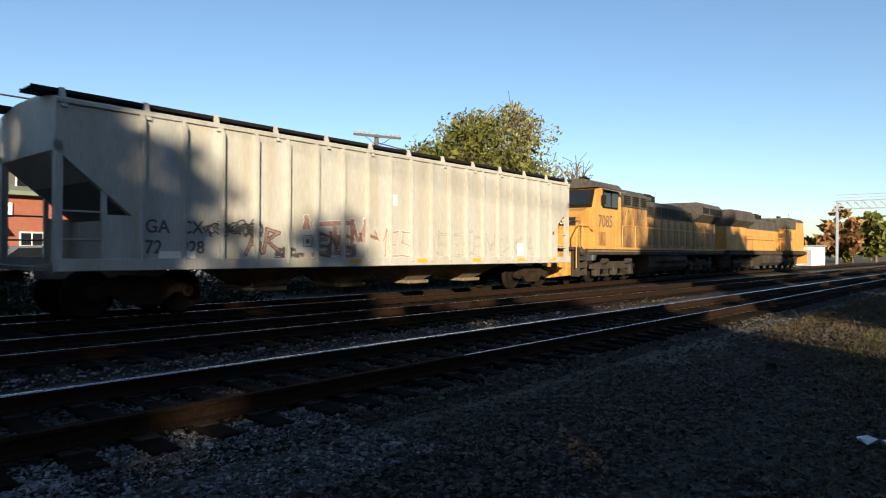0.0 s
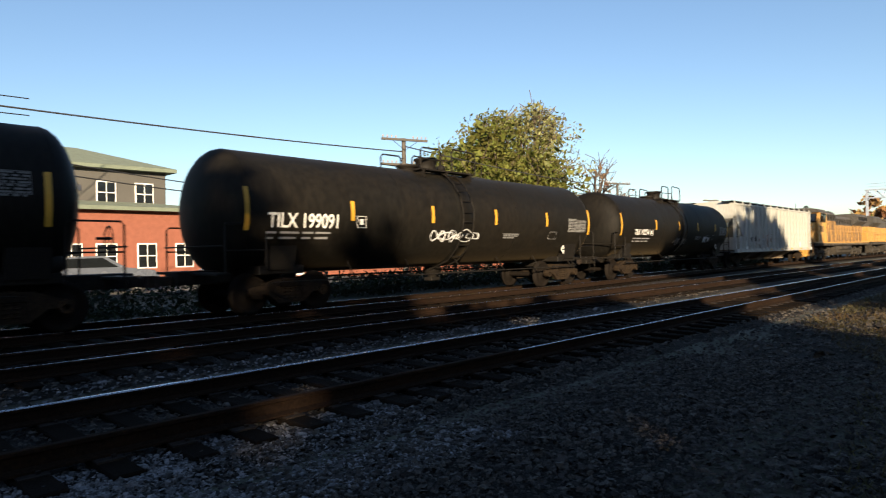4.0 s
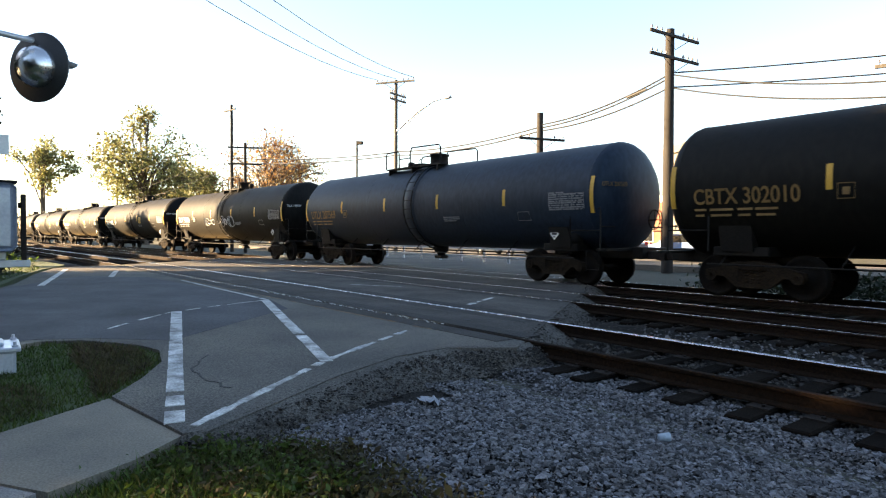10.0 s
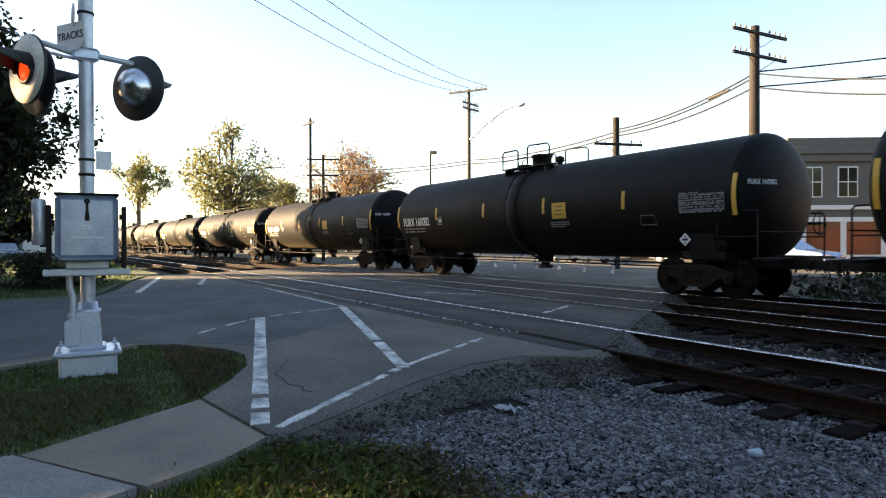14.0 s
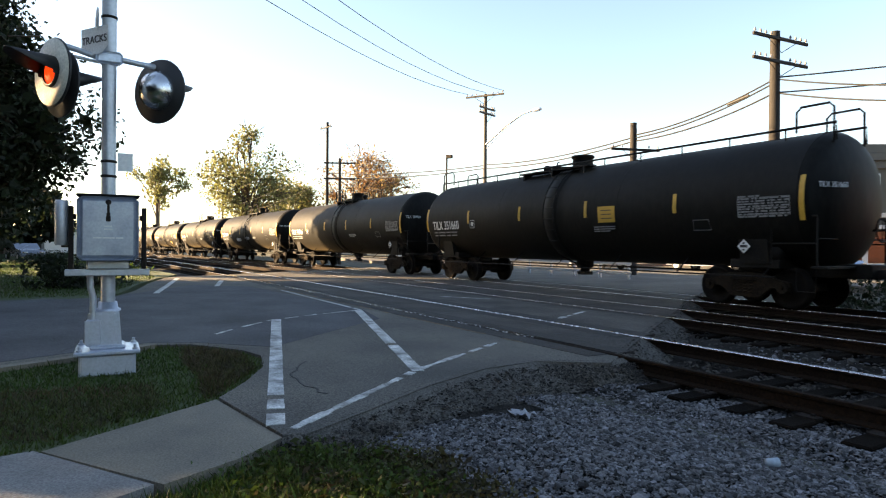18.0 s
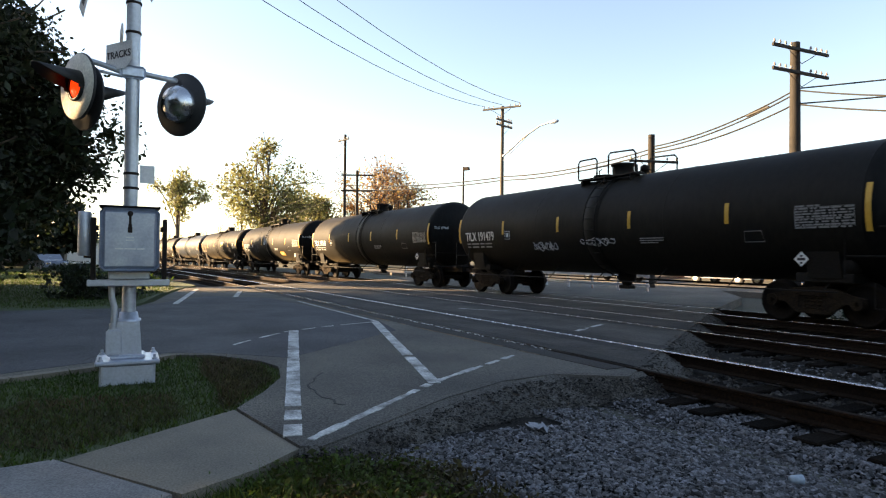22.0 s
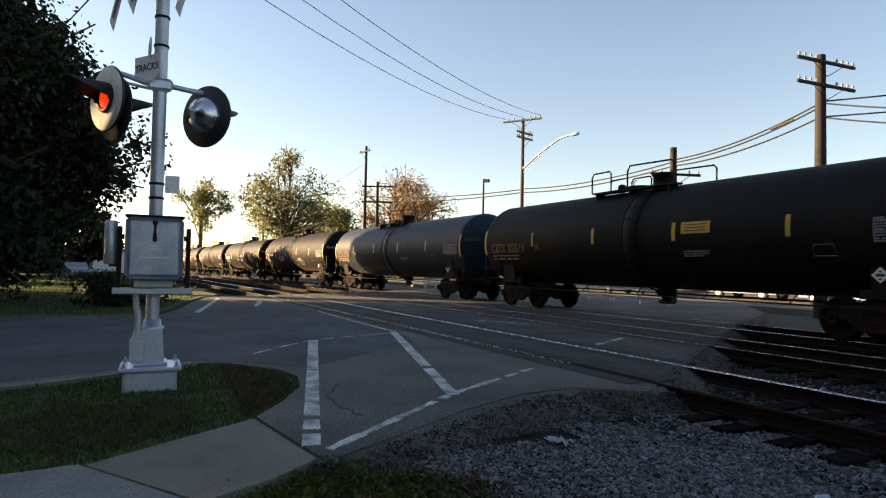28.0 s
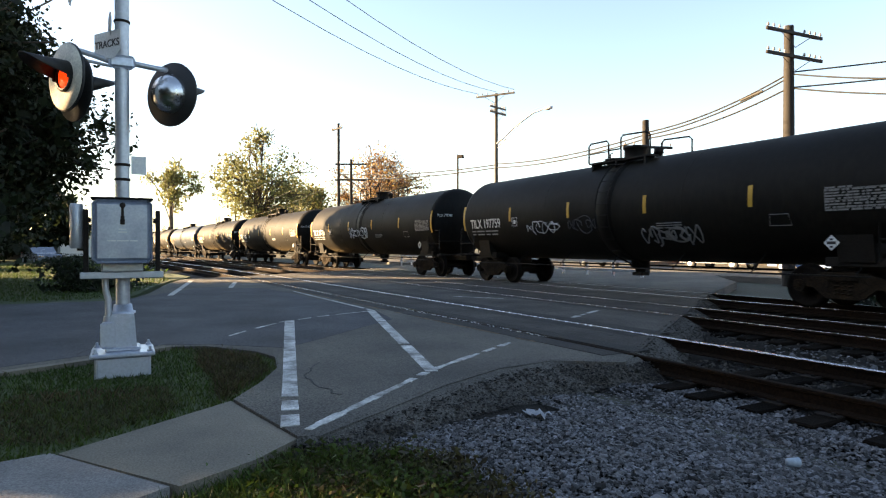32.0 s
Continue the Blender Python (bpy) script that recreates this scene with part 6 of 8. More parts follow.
def motions():
    for ob, off in train:
        rows = []
        for k in range(65):
            x, y, turn = on_track(train_place(k / 2) + off)
            rows.append((k / 2, pose(x, y, 0, 0, 0, turn + ENGINES.get(ob.name, 0))))
        walk(ob, rows)
    # every wheelset turns by the way the train has run; alike wheelsets share one set of keys
    steps = [k / 15 for k in range(32 * 15 + 1)]
    for side_, sets in spinners.items():
        lead = sets[0]
        walk(lead, [(t, pose(side_, 0, WHEEL_R + 0.002, 0, math.degrees(train_place(t) / WHEEL_R), 0)) for t in steps])
        for w in sets[1:]:
            w.rotation_mode = "QUATERNION"
            w.animation_data_create()
            w.animation_data.action = lead.animation_data.action
            w.animation_data.action_slot = lead.animation_data.action_slot


# ---- crossing signal ----
SIG = pose(-10.62, -5.55, -0.135, 0, 0, 87.6)
sig = thing("crossing_signal", "silver railway crossing signal mast with a relay box and flashing lamps", "crossing signal", SIG)
S_, GV, BK = M["silver_paint"], M["galvanised"], M["black_paint"]
part("footing", Geo().box(-0.37, 0.37, -0.37, 0.37, -0.25, 0.06, 0.03), M["concrete"], sig, "weathered concrete footing")
base = Geo().box(-0.27, 0.27, -0.27, 0.27, 0.06, 0.31, 0.02)
base.box(-0.31, 0.31, -0.31, 0.31, 0.30, 0.345, 0.012)
base.box(-0.24, 0.24, -0.283, -0.268, 0.09, 0.29, 0.004)
bs = part("base_box", base, S_, sig)
for a in (-0.26, 0.26):
    for b in (-0.26, 0.26):
        part("bolt", shared("bolt", lambda: Geo().tube((0, 0, 0.34), (0, 0, 0.40), 0.016, n=6).tube((0, 0, 0.345), (0, 0, 0.365), 0.03, n=6), S_), S_, bs, "", pose(a, b, 0))
sock = Geo().box(-0.17, 0.17, -0.17, 0.17, 0.345, 0.385, 0.012).prism([(-0.135, 0.385), (-0.11, 0.74), (0.11, 0.74), (0.135, 0.385)], "y", -0.115, 0.115)
sock.lathe([(0.74, 0.125), (0.765, 0.125), (0.77, 0.10), (0.84, 0.09), (0.84, 0.07)], "z", 20)
socket_ = part("mast_socket", sock, S_, sig, "silver cast pedestal under the mast")
for k in (-1, 1):
    part("rib", shared("rib", lambda: Geo().prism([(-0.02, 0.385), (0.02, 0.385), (0.012, 0.72), (-0.012, 0.72)], "y", -0.135, -0.112), S_), S_, socket_, "", pose(k * 0.07, 0, 0))
mast = part("mast", Geo().tube((0, 0, 0.60), (0, 0, 5.2), 0.072, n=20).lathe([(5.2, 0.078), (5.24, 0.06), (5.3, 0.001)], "z", 16), GV, sig, "galvanised round mast")
for z in (1.17, 2.2, 2.36, 3.92, 4.25, 4.55):
    part("mast_clamp", shared("clamp", lambda: Geo().lathe([(-0.015, 0.074), (-0.012, 0.082), (0.012, 0.082), (0.015, 0.074)], "z", 18), M["iron"]), M["iron"], sig, "", pose(0, 0, z))
jb = Geo().box(-0.205, -0.075, -0.17, -0.02, 0.38, 0.66, 0.015)
jb.box(-0.215, -0.065, -0.18, -0.165, 0.40, 0.655, 0.006)
part("junction_box", jb, S_, sig)
part("conduit", Geo().pipe([(-0.14, -0.06, 0.64), (-0.14, -0.06, 0.9), (-0.165, -0.06, 1.0), (-0.175, -0.06, 1.3)], 0.033, 10).tube((-0.14, -0.06, 0.66), (-0.14, -0.06, 0.72), 0.05, n=12), GV, sig, "grey conduit pipe")
# relay box with rounded door
bx_ = Geo().box(-0.29, 0.29, -0.30, -0.02, 1.29, 1.97, 0.045)
rb_ = part("relay_box", bx_, M["steel_box"], sig, "silver relay cabinet")
dr_ = part("door", Geo().box(-0.282, 0.282, -0.345, -0.290, 1.298, 1.960, 0.05), M["steel_box"], rb_, "scuffed silver cabinet door")
part("hasp", Geo().box(-0.012, 0.012, -0.36, -0.343, 1.76, 1.90, 0.004).lathe([(-0.36, 0.001), (-0.358, 0.025), (-0.34, 0.03)], "y", 12, (0, 0, 1.90)), M["iron"], rb_)
part("padlock", Geo().box(-0.022, 0.022, -0.372, -0.345, 1.70, 1.76, 0.006).pipe([(-0.014, -0.358, 1.76), (-0.014, -0.358, 1.785), (0, -0.358, 1.797), (0.014, -0.358, 1.785), (0.014, -0.358, 1.76)], 0.004, 5), M["iron"], rb_)
part("lid", Geo().box(-0.295, 0.295, -0.335, -0.015, 1.962, 1.985, 0.008), M["black_steel"], rb_, "dark cabinet lid")
ln_ = Geo()
for a, b, z in ((-0.14, -0.06, 1.53), (-0.05, 0.06, 1.53), (0.07, 0.14, 1.53), (-0.04, 0.04, 1.62), (-0.035, 0.035, 1.65)):
    ln_.box(a, b, -0.3472, -0.344, z - 0.007, z + 0.007)
part("stamped_lines", ln_, GV, rb_)["kind"] = "stuff"
part("shelf_bar", Geo().box(-0.40, 0.40, -0.20, -0.13, 1.13, 1.20, 0.008).box(-0.2, 0.2, -0.14, 0.1, 1.20, 1.29, 0.01), GV, sig)
for s in (-1, 1):
    part("side_bracket", Geo().box(s * 0.345 - 0.022, s * 0.345 + 0.022, -0.2, -0.05, 1.2, 1.86, 0.006).tube((s * 0.30, -0.1, 1.75), (s * 0.36, -0.1, 1.75), 0.03, n=10), M["iron"], sig)
part("bell_case", Geo().lathe([(1.45, 0.055), (1.47, 0.065), (1.9, 0.065), (1.92, 0.055)], "z", 16, (-0.43, -0.12, 0)), GV, sig)
# lamp arms
ju = Geo().box(-0.13, 0.13, -0.09, -0.05, 3.40, 3.54, 0.03).box(-0.10, 0.10, -0.06, 0.09, 3.42, 3.52, 0.02)
part("arm_bracket", ju, S_, sig, "cast silver arm bracket")
part("lamp_arm", Geo().pipe([(-0.12, 0, 3.48), (-0.30, 0, 3.53), (-0.50, 0.03, 3.58)], 0.03, 10).pipe([(-0.1, -0.03, 3.42), (-0.36, 0, 3.46)], 0.018, 6), GV, sig)
part("lamp_arm", Geo().pipe([(0.12, 0, 3.48), (0.30, 0, 3.46), (0.50, 0.05, 3.46), (0.52, 0.06, 3.40)], 0.03, 10), GV, sig)
F = Vector((-0.81, -0.58, 0)).normalized()
FACE = math.degrees(math.atan2(F.y, F.x)) + 90


def signal_lamp(x, z, turn, lit, y=0.0, name="signal_lamp", back=True):
    """A round lamp: dark backing disc, chrome back, hooded lens. Its lens looks along local -y."""
    at = pose(x, y, z, 0, 0, turn)
    disc = part(name, Geo().lathe([(0.0, 0.001), (0.0, 0.355), (0.012, 0.36), (0.024, 0.355), (0.03, 0.001)], "y", 40), BK, sig, "round black lamp backing disc", at)
    # pale plate: sunlight on the disc front is put into its colour
    part("disc_face", Geo().lathe([(-0.004, 0.16), (-0.004, 0.347), (-0.001, 0.347)], "y", 40), M["sunlit_disc"], disc, "disc front coloured pale as if sunlit")
    if back:
        part("lamp_back", Geo().lathe([(0.03, 0.215), (0.08, 0.21), (0.14, 0.18), (0.185, 0.12), (0.205, 0.05), (0.21, 0.001)], "y", 28), M["chrome"], disc, "polished round lamp back")
    part("hinge", Geo().box(-0.03, 0.03, 0.03, 0.09, 0.14, 0.21, 0.008).tube((-0.045, 0.05, 0.2), (0.045, 0.05, 0.2), 0.014, n=8), S_, disc)
    ring = Geo().lathe([(-0.03, 0.13), (-0.03, 0.158), (0.0, 0.16)], "y", 28)
    part("lens_ring", ring, BK, disc)
    part("lens", Geo().lathe([(-0.035, 0.001), (-0.03, 0.07), (-0.012, 0.128), (-0.001, 0.13)], "y", 24), M["lens_lit"] if lit else M["lens"], disc, "glowing red lens" if lit else "red lens")
    hood = Geo()
    v, q, n = [], [], 18
    for k in range(n + 1):
        a = -0.25 + (math.pi + 0.5) * k / n
        depth = 0.44 * max(0.12, math.sin(max(0, min(math.pi, a))) ** 0.45) if 0 < a < math.pi else 0.06
        for rr_, dd in ((0.168, 0.0), (0.160, -depth), (0.154, -depth), (0.162, 0.0)):
            v.append((rr_ * math.cos(a), dd, rr_ * math.sin(a)))
    for k in range(n):
        for j in range(4):
            q.append((4 * k + j, 4 * k + (j + 1) % 4, 4 * k + 4 + (j + 1) % 4, 4 * k + 4 + j))
    hood.add(v, q, True)
    part("hood", hood, BK, disc, "long black hood over the lens")
    return disc


signal_lamp(-0.53, 3.25, FACE - 6, True, -0.05, back=False)
signal_lamp(-0.44, 3.17, FACE + 174, False, 0.10, back=False)
signal_lamp(0.51, 3.18, FACE + 186, False)
# crossed boards and plates near the top
for side, out, zz in ((0, 0.40, 4.58), (180, 0.30, 4.95)):
    cbm = pose(0, 0, zz, 0, 0, FACE - 18 + side)
    part("crossbuck_bracket", Geo().tube((0, 0, 0), (0, -out, 0), 0.022, n=8), M["iron"], sig, "", cbm)
    for s in (-1, 1):
        bd = part("crossbuck_board", Geo().box(-0.6, 0.6, -0.014 + s * 0.006, -0.008 + s * 0.006, -0.115, 0.115, 0.002), M["white"], sig, "white crossed board", cbm @ pose(0, -out, 0, 0, s * 45, 0))
        for t0, t1 in ((-0.5, -0.1), (0.1, 0.5)):
            part("lettering_bar", Geo().box(t0, t1, -0.018 + s * 0.006, -0.0145 + s * 0.006, -0.045, 0.045), M["black_paint"], bd)
part("round_sign", Geo().lathe([(-0.10, 0.001), (-0.10, 0.13), (-0.094, 0.13), (-0.094, 0.001)], "y", 20), M["white"], sig, "small round white sign seen almost edge-on", pose(-0.02, -0.05, 3.86, 0, 0, FACE - 28))
tp = part("track_count_plate", Geo().box(-0.22, 0.22, -0.10, -0.095, -0.09, 0.12, 0.002).prism([(-0.22, -0.09), (0.22, -0.09), (0.12, -0.17), (-0.12, -0.17)], "y", -0.1, -0.095), M["white"], sig, "white plate reading 3 tracks", pose(-0.06, 0, 3.66, 0, 0, FACE))
text_part("lettering", "TRACKS", 0.11, M["black_paint"], tp, pose(0, -0.103, -0.05, 90, 0, 0), "", "CENTER")
part("reflector_plate", Geo().box(0.085, 0.235, -0.03, -0.024, 2.26, 2.46, 0.003), M["trim_white"], sig, "white rounded plate")


# ---- poles and wires ----
def utility_pole(x, y, top, arms, lean=0.0, mat="pole_wood", group="utility poles", r=0.15, label="dark wooden utility pole with crossarms and insulators", turn=0.0):
    """arms: (height below the top, half length, number of insulators each side, turn)."""
    p = thing("utility_pole", label, "utility pole", pose(x, y, -0.25, 0, lean, 0), group)
    part("pole", Geo().tube((0, 0, 0), (0, 0, top + 0.25), r, r * 0.72, n=12), M[mat], p)
    for down, half, count, trn in arms:
        z = top + 0.25 - down
        m = pose(0, 0, z, 0, 0, trn)
        arm = part("crossarm", Geo().box(-half, half, -r - 0.05, -r + 0.04, -0.06, 0.06, 0.01), M[mat], p, "", m)
        for s in (-1, 1):
            for k in range(count):
                xx = s * (half - 0.1 - k * (half - 0.35) / max(1, count))
                part("insulator", shared("insulator", lambda: Geo().tube((0, 0, 0.05), (0, 0, 0.13), 0.015, n=6).lathe([(0.11, 0.05), (0.14, 0.055), (0.16, 0.035), (0.19, 0.04), (0.22, 0.02), (0.225, 0.001)], "z", 10), M["ceramic"]), M["ceramic"], arm, "", pose(xx, -r, 0))
        br = Geo()
        for s in (-1, 1):
            br.pipe([(s * half * 0.55, -r - 0.06, -0.05), (0, -r - 0.03, -0.55)], 0.014, 4)
        part("brace", br, M["iron"], arm)
    return p


ARM = 86.0
utility_pole(-17.9, 18, 9.9, ((0.35, 1.6, 4, ARM), (1.25, 1.6, 4, ARM)), r=0.25)
utility_pole(-25.2, 18, 7.5, ((1.35, 1.3, 2, ARM - 14),), label="short dark wooden pole with a crossarm below its top", r=0.22)
utility_pole(-9.5, 18, 7.0, ((0.25, 0.9, 2, 14),), mat="pole_grey", label="grey wooden pole with a short crossarm")
utility_pole(-38.3, 18, 11.6, ((0.15, 1.4, 3, 32), (1.0, 0.9, 3, 110), (1.35, 0.9, 3, 110)), mat="pole_grey", label="grey wooden pole with angled crossarms and a street lamp")
utility_pole(-55.3, 13, 12.0, ((0.5, 0.9, 2, 10),), label="tall dark wooden pole with an offset crossarm")
utility_pole(-52.3, 13, 8.5, ((0.4, 1.3, 3, 62), (1.7, 1.3, 3, 62)), label="dark wooden pole with two crossarms")
utility_pole(-46.8, 20, 8.7, (), label="slim dark pole with a lamp at its top", r=0.1)
utility_pole(19.5, 19.2, 7.3, ((0.1, 1.3, 4, -20), (1.4, 1.3, 4, -20)), mat="pole_grey", label="grey wooden pole with two long crossarms")
utility_pole(47, 22, 7.0, ((0.1, 1.3, 4, -20), (1.3, 1.3, 4, -20)), mat="pole_grey", label="grey wooden pole with two long crossarms")
utility_pole(75, 25, 7.0, ((0.1, 1.3, 4, -20),), mat="pole_grey", label="distant grey wooden pole with a crossarm")
utility_pole(-100, 13, 8.5, ((0.4, 1.5, 3, 8), (1.7, 1.5, 3, 8)), label="distant dark wooden pole with two crossarms")
sl = thing("street_lamp", "grey street lamp arm with a cobra head", "street lamp", pose(-38.3, 18, 0))
part("lamp_bracket", Geo().pipe([(0.1, 0, 8.2), (1.6, 0.6, 9.3), (2.8, 1.0, 9.9), (3.6, 1.2, 10.0)], 0.065, 8).pipe([(0.1, 0, 7.9), (1.9, 0.7, 9.4)], 0.03, 5), M["galvanised"], sl)
part("lamp_head", Geo().lathe([(0, 0.001), (0.1, 0.10), (0.45, 0.13), (0.7, 0.08), (0.75, 0.001)], "x", 14), M["galvanised"], sl, "", pose(3.5, 1.2, 10.0, 0, 0, 15))
fl = thing("floodlight", "small floodlight on top of a slim pole", "floodlight", pose(-46.8, 20, 8.5, 0, 0, 30))
part("housing", Geo().box(0, 0.5, -0.15, 0.15, -0.1, 0.15, 0.02).tube((0, 0, -0.1), (0, 0, 0.2), 0.05, n=8), M["iron"], fl)


def wire(pairs, sag, r=0.012, label="slack black overhead wires"):
    w = thing("overhead_wire", label, "wire", None, "overhead wires")
    for a, b in pairs:
        a, b = Vector(a), Vector(b)
        part("wire", Geo().pipe([a.lerp(b, k / 16) - Vector((0, 0, sag * 4 * (k / 16) * (1 - k / 16))) for k in range(17)], r, 4), M["wire"], w)
    return w


R_, T_, U_, Mm, P2 = (-17.9, 18), (-25.2, 18), (-9.5, 18), (-38.3, 18), (19.5, 19.2)
wire([((*R_, 8.05), (*T_, 6.9)), ((*R_, 7.9), (*T_, 6.75)), ((*R_, 7.5), (*T_, 6.6)), ((*T_, 6.8), (*Mm, 6.85)), ((*T_, 6.6), (*Mm, 6.6)), ((*Mm, 6.8), (-55.3, 13, 7.6)), ((*Mm, 6.6), (-55.3, 13, 7.2))], 0.3, 0.036)
wire([((*R_, 8.05), (*U_, 6.25)), ((*R_, 7.5), (*U_, 5.75)), ((*U_, 6.25), (14, 30, 5.4)), ((*U_, 5.75), (14, 30, 4.9)), ((*P2, 6.9), (47, 22, 6.6)), ((*P2, 6.0), (47, 22, 5.8)), ((*U_, 6.3), (*P2, 6.6))], 0.25, 0.03)
wire([((*R_, 8.1), (6, 34, 9.9)), ((*R_, 7.5), (6, 34, 9.0))], 0.5, 0.03)
wire([((-38.3 + dx * 0.78, 18 + dx * 0.5, 11.7), (-6 + dx * 0.75, -22 + dx * 0.3, 13.5)) for dx in (-1.4, 0.0, 1.4)], 2.6, 0.016, "three thin service wires crossing high over the road")
wire([((-55.3, 13, z), (-100, 13, z - 1.5)) for z in (10.5, 8.3, 7.0)], 0.6, 0.016)
part("splice_sleeve", Geo().tube((-19.0, 18, 7.62), (-20.0, 18, 7.42), 0.05, n=8), M["wire"], bpy.data.objects["overhead_wire"])


# ---- trees ----
SUN = np.array(SUN_DIR)
# crown holes cut sunward to place spots of low sun: ground x, y, radius
SUN_SPOT_HOLES = ((0.3, -0.12, 0.42), (-3.7, 1.42, 0.40), (-5.1, 0.0, 0.28), (8.2, 6.0, 0.5), (14.2, 11.1, 1.8), (17.0, 13.6, 2.0), (12.0, 9.2, 1.2), (17.2, 1.7, 0.6), (10.6, -3.8, 1.7), (8.6, -5.4, 1.1), (24, 4.0, 0.8), (20, 9, 1.5), (33, 2, 1.0), (-10.5, 1.2, 0.3), (-15.0, -0.5, 0.35),
               (13.5, -1.5, 1.3), (27, -3.0, 1.0), (22, 7.0, 0.8), (12, 7.6, 0.7), (38, 5.0, 1.2), (45, 0.0, 1.5), (-31, -9.3, 1.3), (-28.6, -8.6, 1.0), (-41.5, -7.0, 0.9), (-45.5, -8.0, 1.0), (-50, -9.0, 1.1), (-54.9, -10.2, 1.2), (-60, -11.6, 1.2))


def tree(x, y, h, r, leaf, count, leaf_size, seed, label, trunk_h=None, squash=1.0, clumps=26, bare=0.0, low=0.3, z0=-0.25, core=0.0, name="tree"):
    rn, rg = random.Random(seed), np.random.default_rng(seed)
    t = thing(name, label, "tree", pose(x, y, z0), "trees")
    th = trunk_h or h * 0.35
    tr0 = max(0.12, h * 0.022)
    lb = Geo().pipe([(0, 0, 0), (0.04 * h * rn.uniform(-0.4, 0.4), 0.03 * h * rn.uniform(-0.4, 0.4), th * 0.5), (0.05, 0, th)], tr0, 8)
    lb.tube((0, 0, -0.1), (0, 0, th * 0.25), tr0 * 1.5, tr0, n=8)
    zc = h * (1 + low) / 2
    rz = h * (1 - low) / 2
    cen = []
    for k in range(clumps):
        while True:
            d = Vector((rn.uniform(-1, 1), rn.uniform(-1, 1), rn.uniform(-1, 1)))
            if 0.25 < d.length < 1.0:
                break
        d *= rn.uniform(0.75, 1.0)
        wide = 1.0 - 0.45 * max(0, d.z)
        cen.append(Vector((d.x * r * wide, d.y * r * wide, zc + d.z * rz)))
    limbs = Geo()
    for c in cen:
        s = Vector((0, 0, min(th * rn.uniform(0.6, 1.3), c.z * 0.85)))
        mid = s.lerp(c, 0.5) + Vector((rn.uniform(-0.1, 0.1) * r, rn.uniform(-0.1, 0.1) * r, 0.08 * h))
        limbs.pipe([s, mid, c], tr0 * 0.28, 5)
        for k in range(3 if not bare else 7):
            e = c + Vector((rn.uniform(-1, 1), rn.uniform(-1, 1), rn.uniform(-0.4, 1))) * r * 0.36
            limbs.pipe([mid.lerp(c, 0.6), c.lerp(e, 0.4), e], tr0 * 0.10, 4)
    lb.tube((0.05, 0, th * 0.95), (0, 0, zc), tr0 * 0.9, tr0 * 0.3, n=8)
    part("trunk", lb, M["bark"], t)
    tagged(part("branchwork", limbs, M["bark"], t), kind="stuff")
    cen = np.array([tuple(c) for c in cen])
    size = rg.uniform(0.55, 1.0, len(cen)) * r * 0.42
    which = rg.integers(0, len(cen), count)
    d = rg.normal(0, 1, (count, 3))
    d /= np.linalg.norm(d, axis=1)[:, None]
    rad = size[which] * np.minimum(1.05, np.abs(rg.normal(0.75, 0.28, count)))
    c = cen[which] + d * rad[:, None] * np.array([1, 1, 0.75 * squash])
    c[:, 2] = np.maximum(c[:, 2], max(0.4, h * low * 0.55))
    inner = rg.uniform(0, 1, count) < core          # larger leaves deep in the crown
    c[inner] = cen[which][inner] + d[inner] * (rad[inner] * 0.6)[:, None]
    c[:, 2] = np.maximum(c[:, 2], 0.4)
    keep = np.ones(count, bool)
    if y < -12 or x < -55:
        for hx, hy, hr in SUN_SPOT_HOLES:
            out = c + np.array([x - hx, y - hy, z0 + 0.1])
            away = out - (out @ SUN)[:, None] * SUN
            keep &= np.linalg.norm(away, axis=1) > hr
    u = rg.normal(0, 1, (count, 3))
    u /= np.linalg.norm(u, axis=1)[:, None]
    w = np.cross(u, rg.normal(0, 1, (count, 3)))
    w /= np.linalg.norm(w, axis=1)[:, None]
    s = (leaf_size * rg.lognormal(0, 0.3, count) * np.where(inner, 2.6, 1.0))[:, None]
    vv = np.stack([c - u * s, c - w * s * 0.55, c + u * s, c + w * s * 0.55], 1)[keep].reshape(-1, 3)
    ob = new("crown", fast_mesh("crown", vv, np.arange(len(vv)).reshape(-1, 4), M[leaf]))
    ob.parent = t
    ob["kind"] = "stuff"
    return t


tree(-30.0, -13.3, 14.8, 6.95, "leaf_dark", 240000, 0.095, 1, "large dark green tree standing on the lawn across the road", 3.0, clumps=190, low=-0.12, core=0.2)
tree(-93, 15.0, 18.2, 6.8, "leaf_yellow", 9500, 0.19, 2, "tall yellow-green autumn tree beyond the tracks", clumps=38, low=0.2)
tree(-190, 13.5, 25.5, 8, "leaf_yellow", 3200, 0.36, 3, "distant spreading tree beside the tracks", 12.0, clumps=18, low=0.45)
tree(-101, 36, 18, 8.5, "leaf_orange", 6500, 0.20, 4, "half-bare orange autumn tree beyond the road", clumps=60, bare=1, low=0.2)
tree(-108, 26, 13, 6, "leaf_yellow", 7000, 0.22, 5, "low yellow-green tree beyond the road", low=0.15)
tree(-66, 46, 11, 4, "leaf_green", 2200, 0.32, 6, "distant green tree behind the road", low=0.2)
tree(38.5, 29.5, 12.4, 7.4, "leaf_green", 30000, 0.15, 7, "broad green and yellow tree behind the tracks", 3.0, clumps=70, low=0.12, core=0.05)
tree(44.0, 29, 15.6, 5.2, "leaf_yellow", 9000, 0.14, 8, "thin-leaved tree rising behind a broader one", clumps=40, bare=1, low=0.35)
tree(54, 28, 12.2, 3.2, "leaf_orange", 60, 0.2, 9, "bare leafless tree behind the tracks", clumps=24, bare=1, low=0.25)
tree(-12.3, 40, 11.8, 3.4, "leaf_pine", 7000, 0.17, 10, "green tree behind the trackside shops", low=0.3)
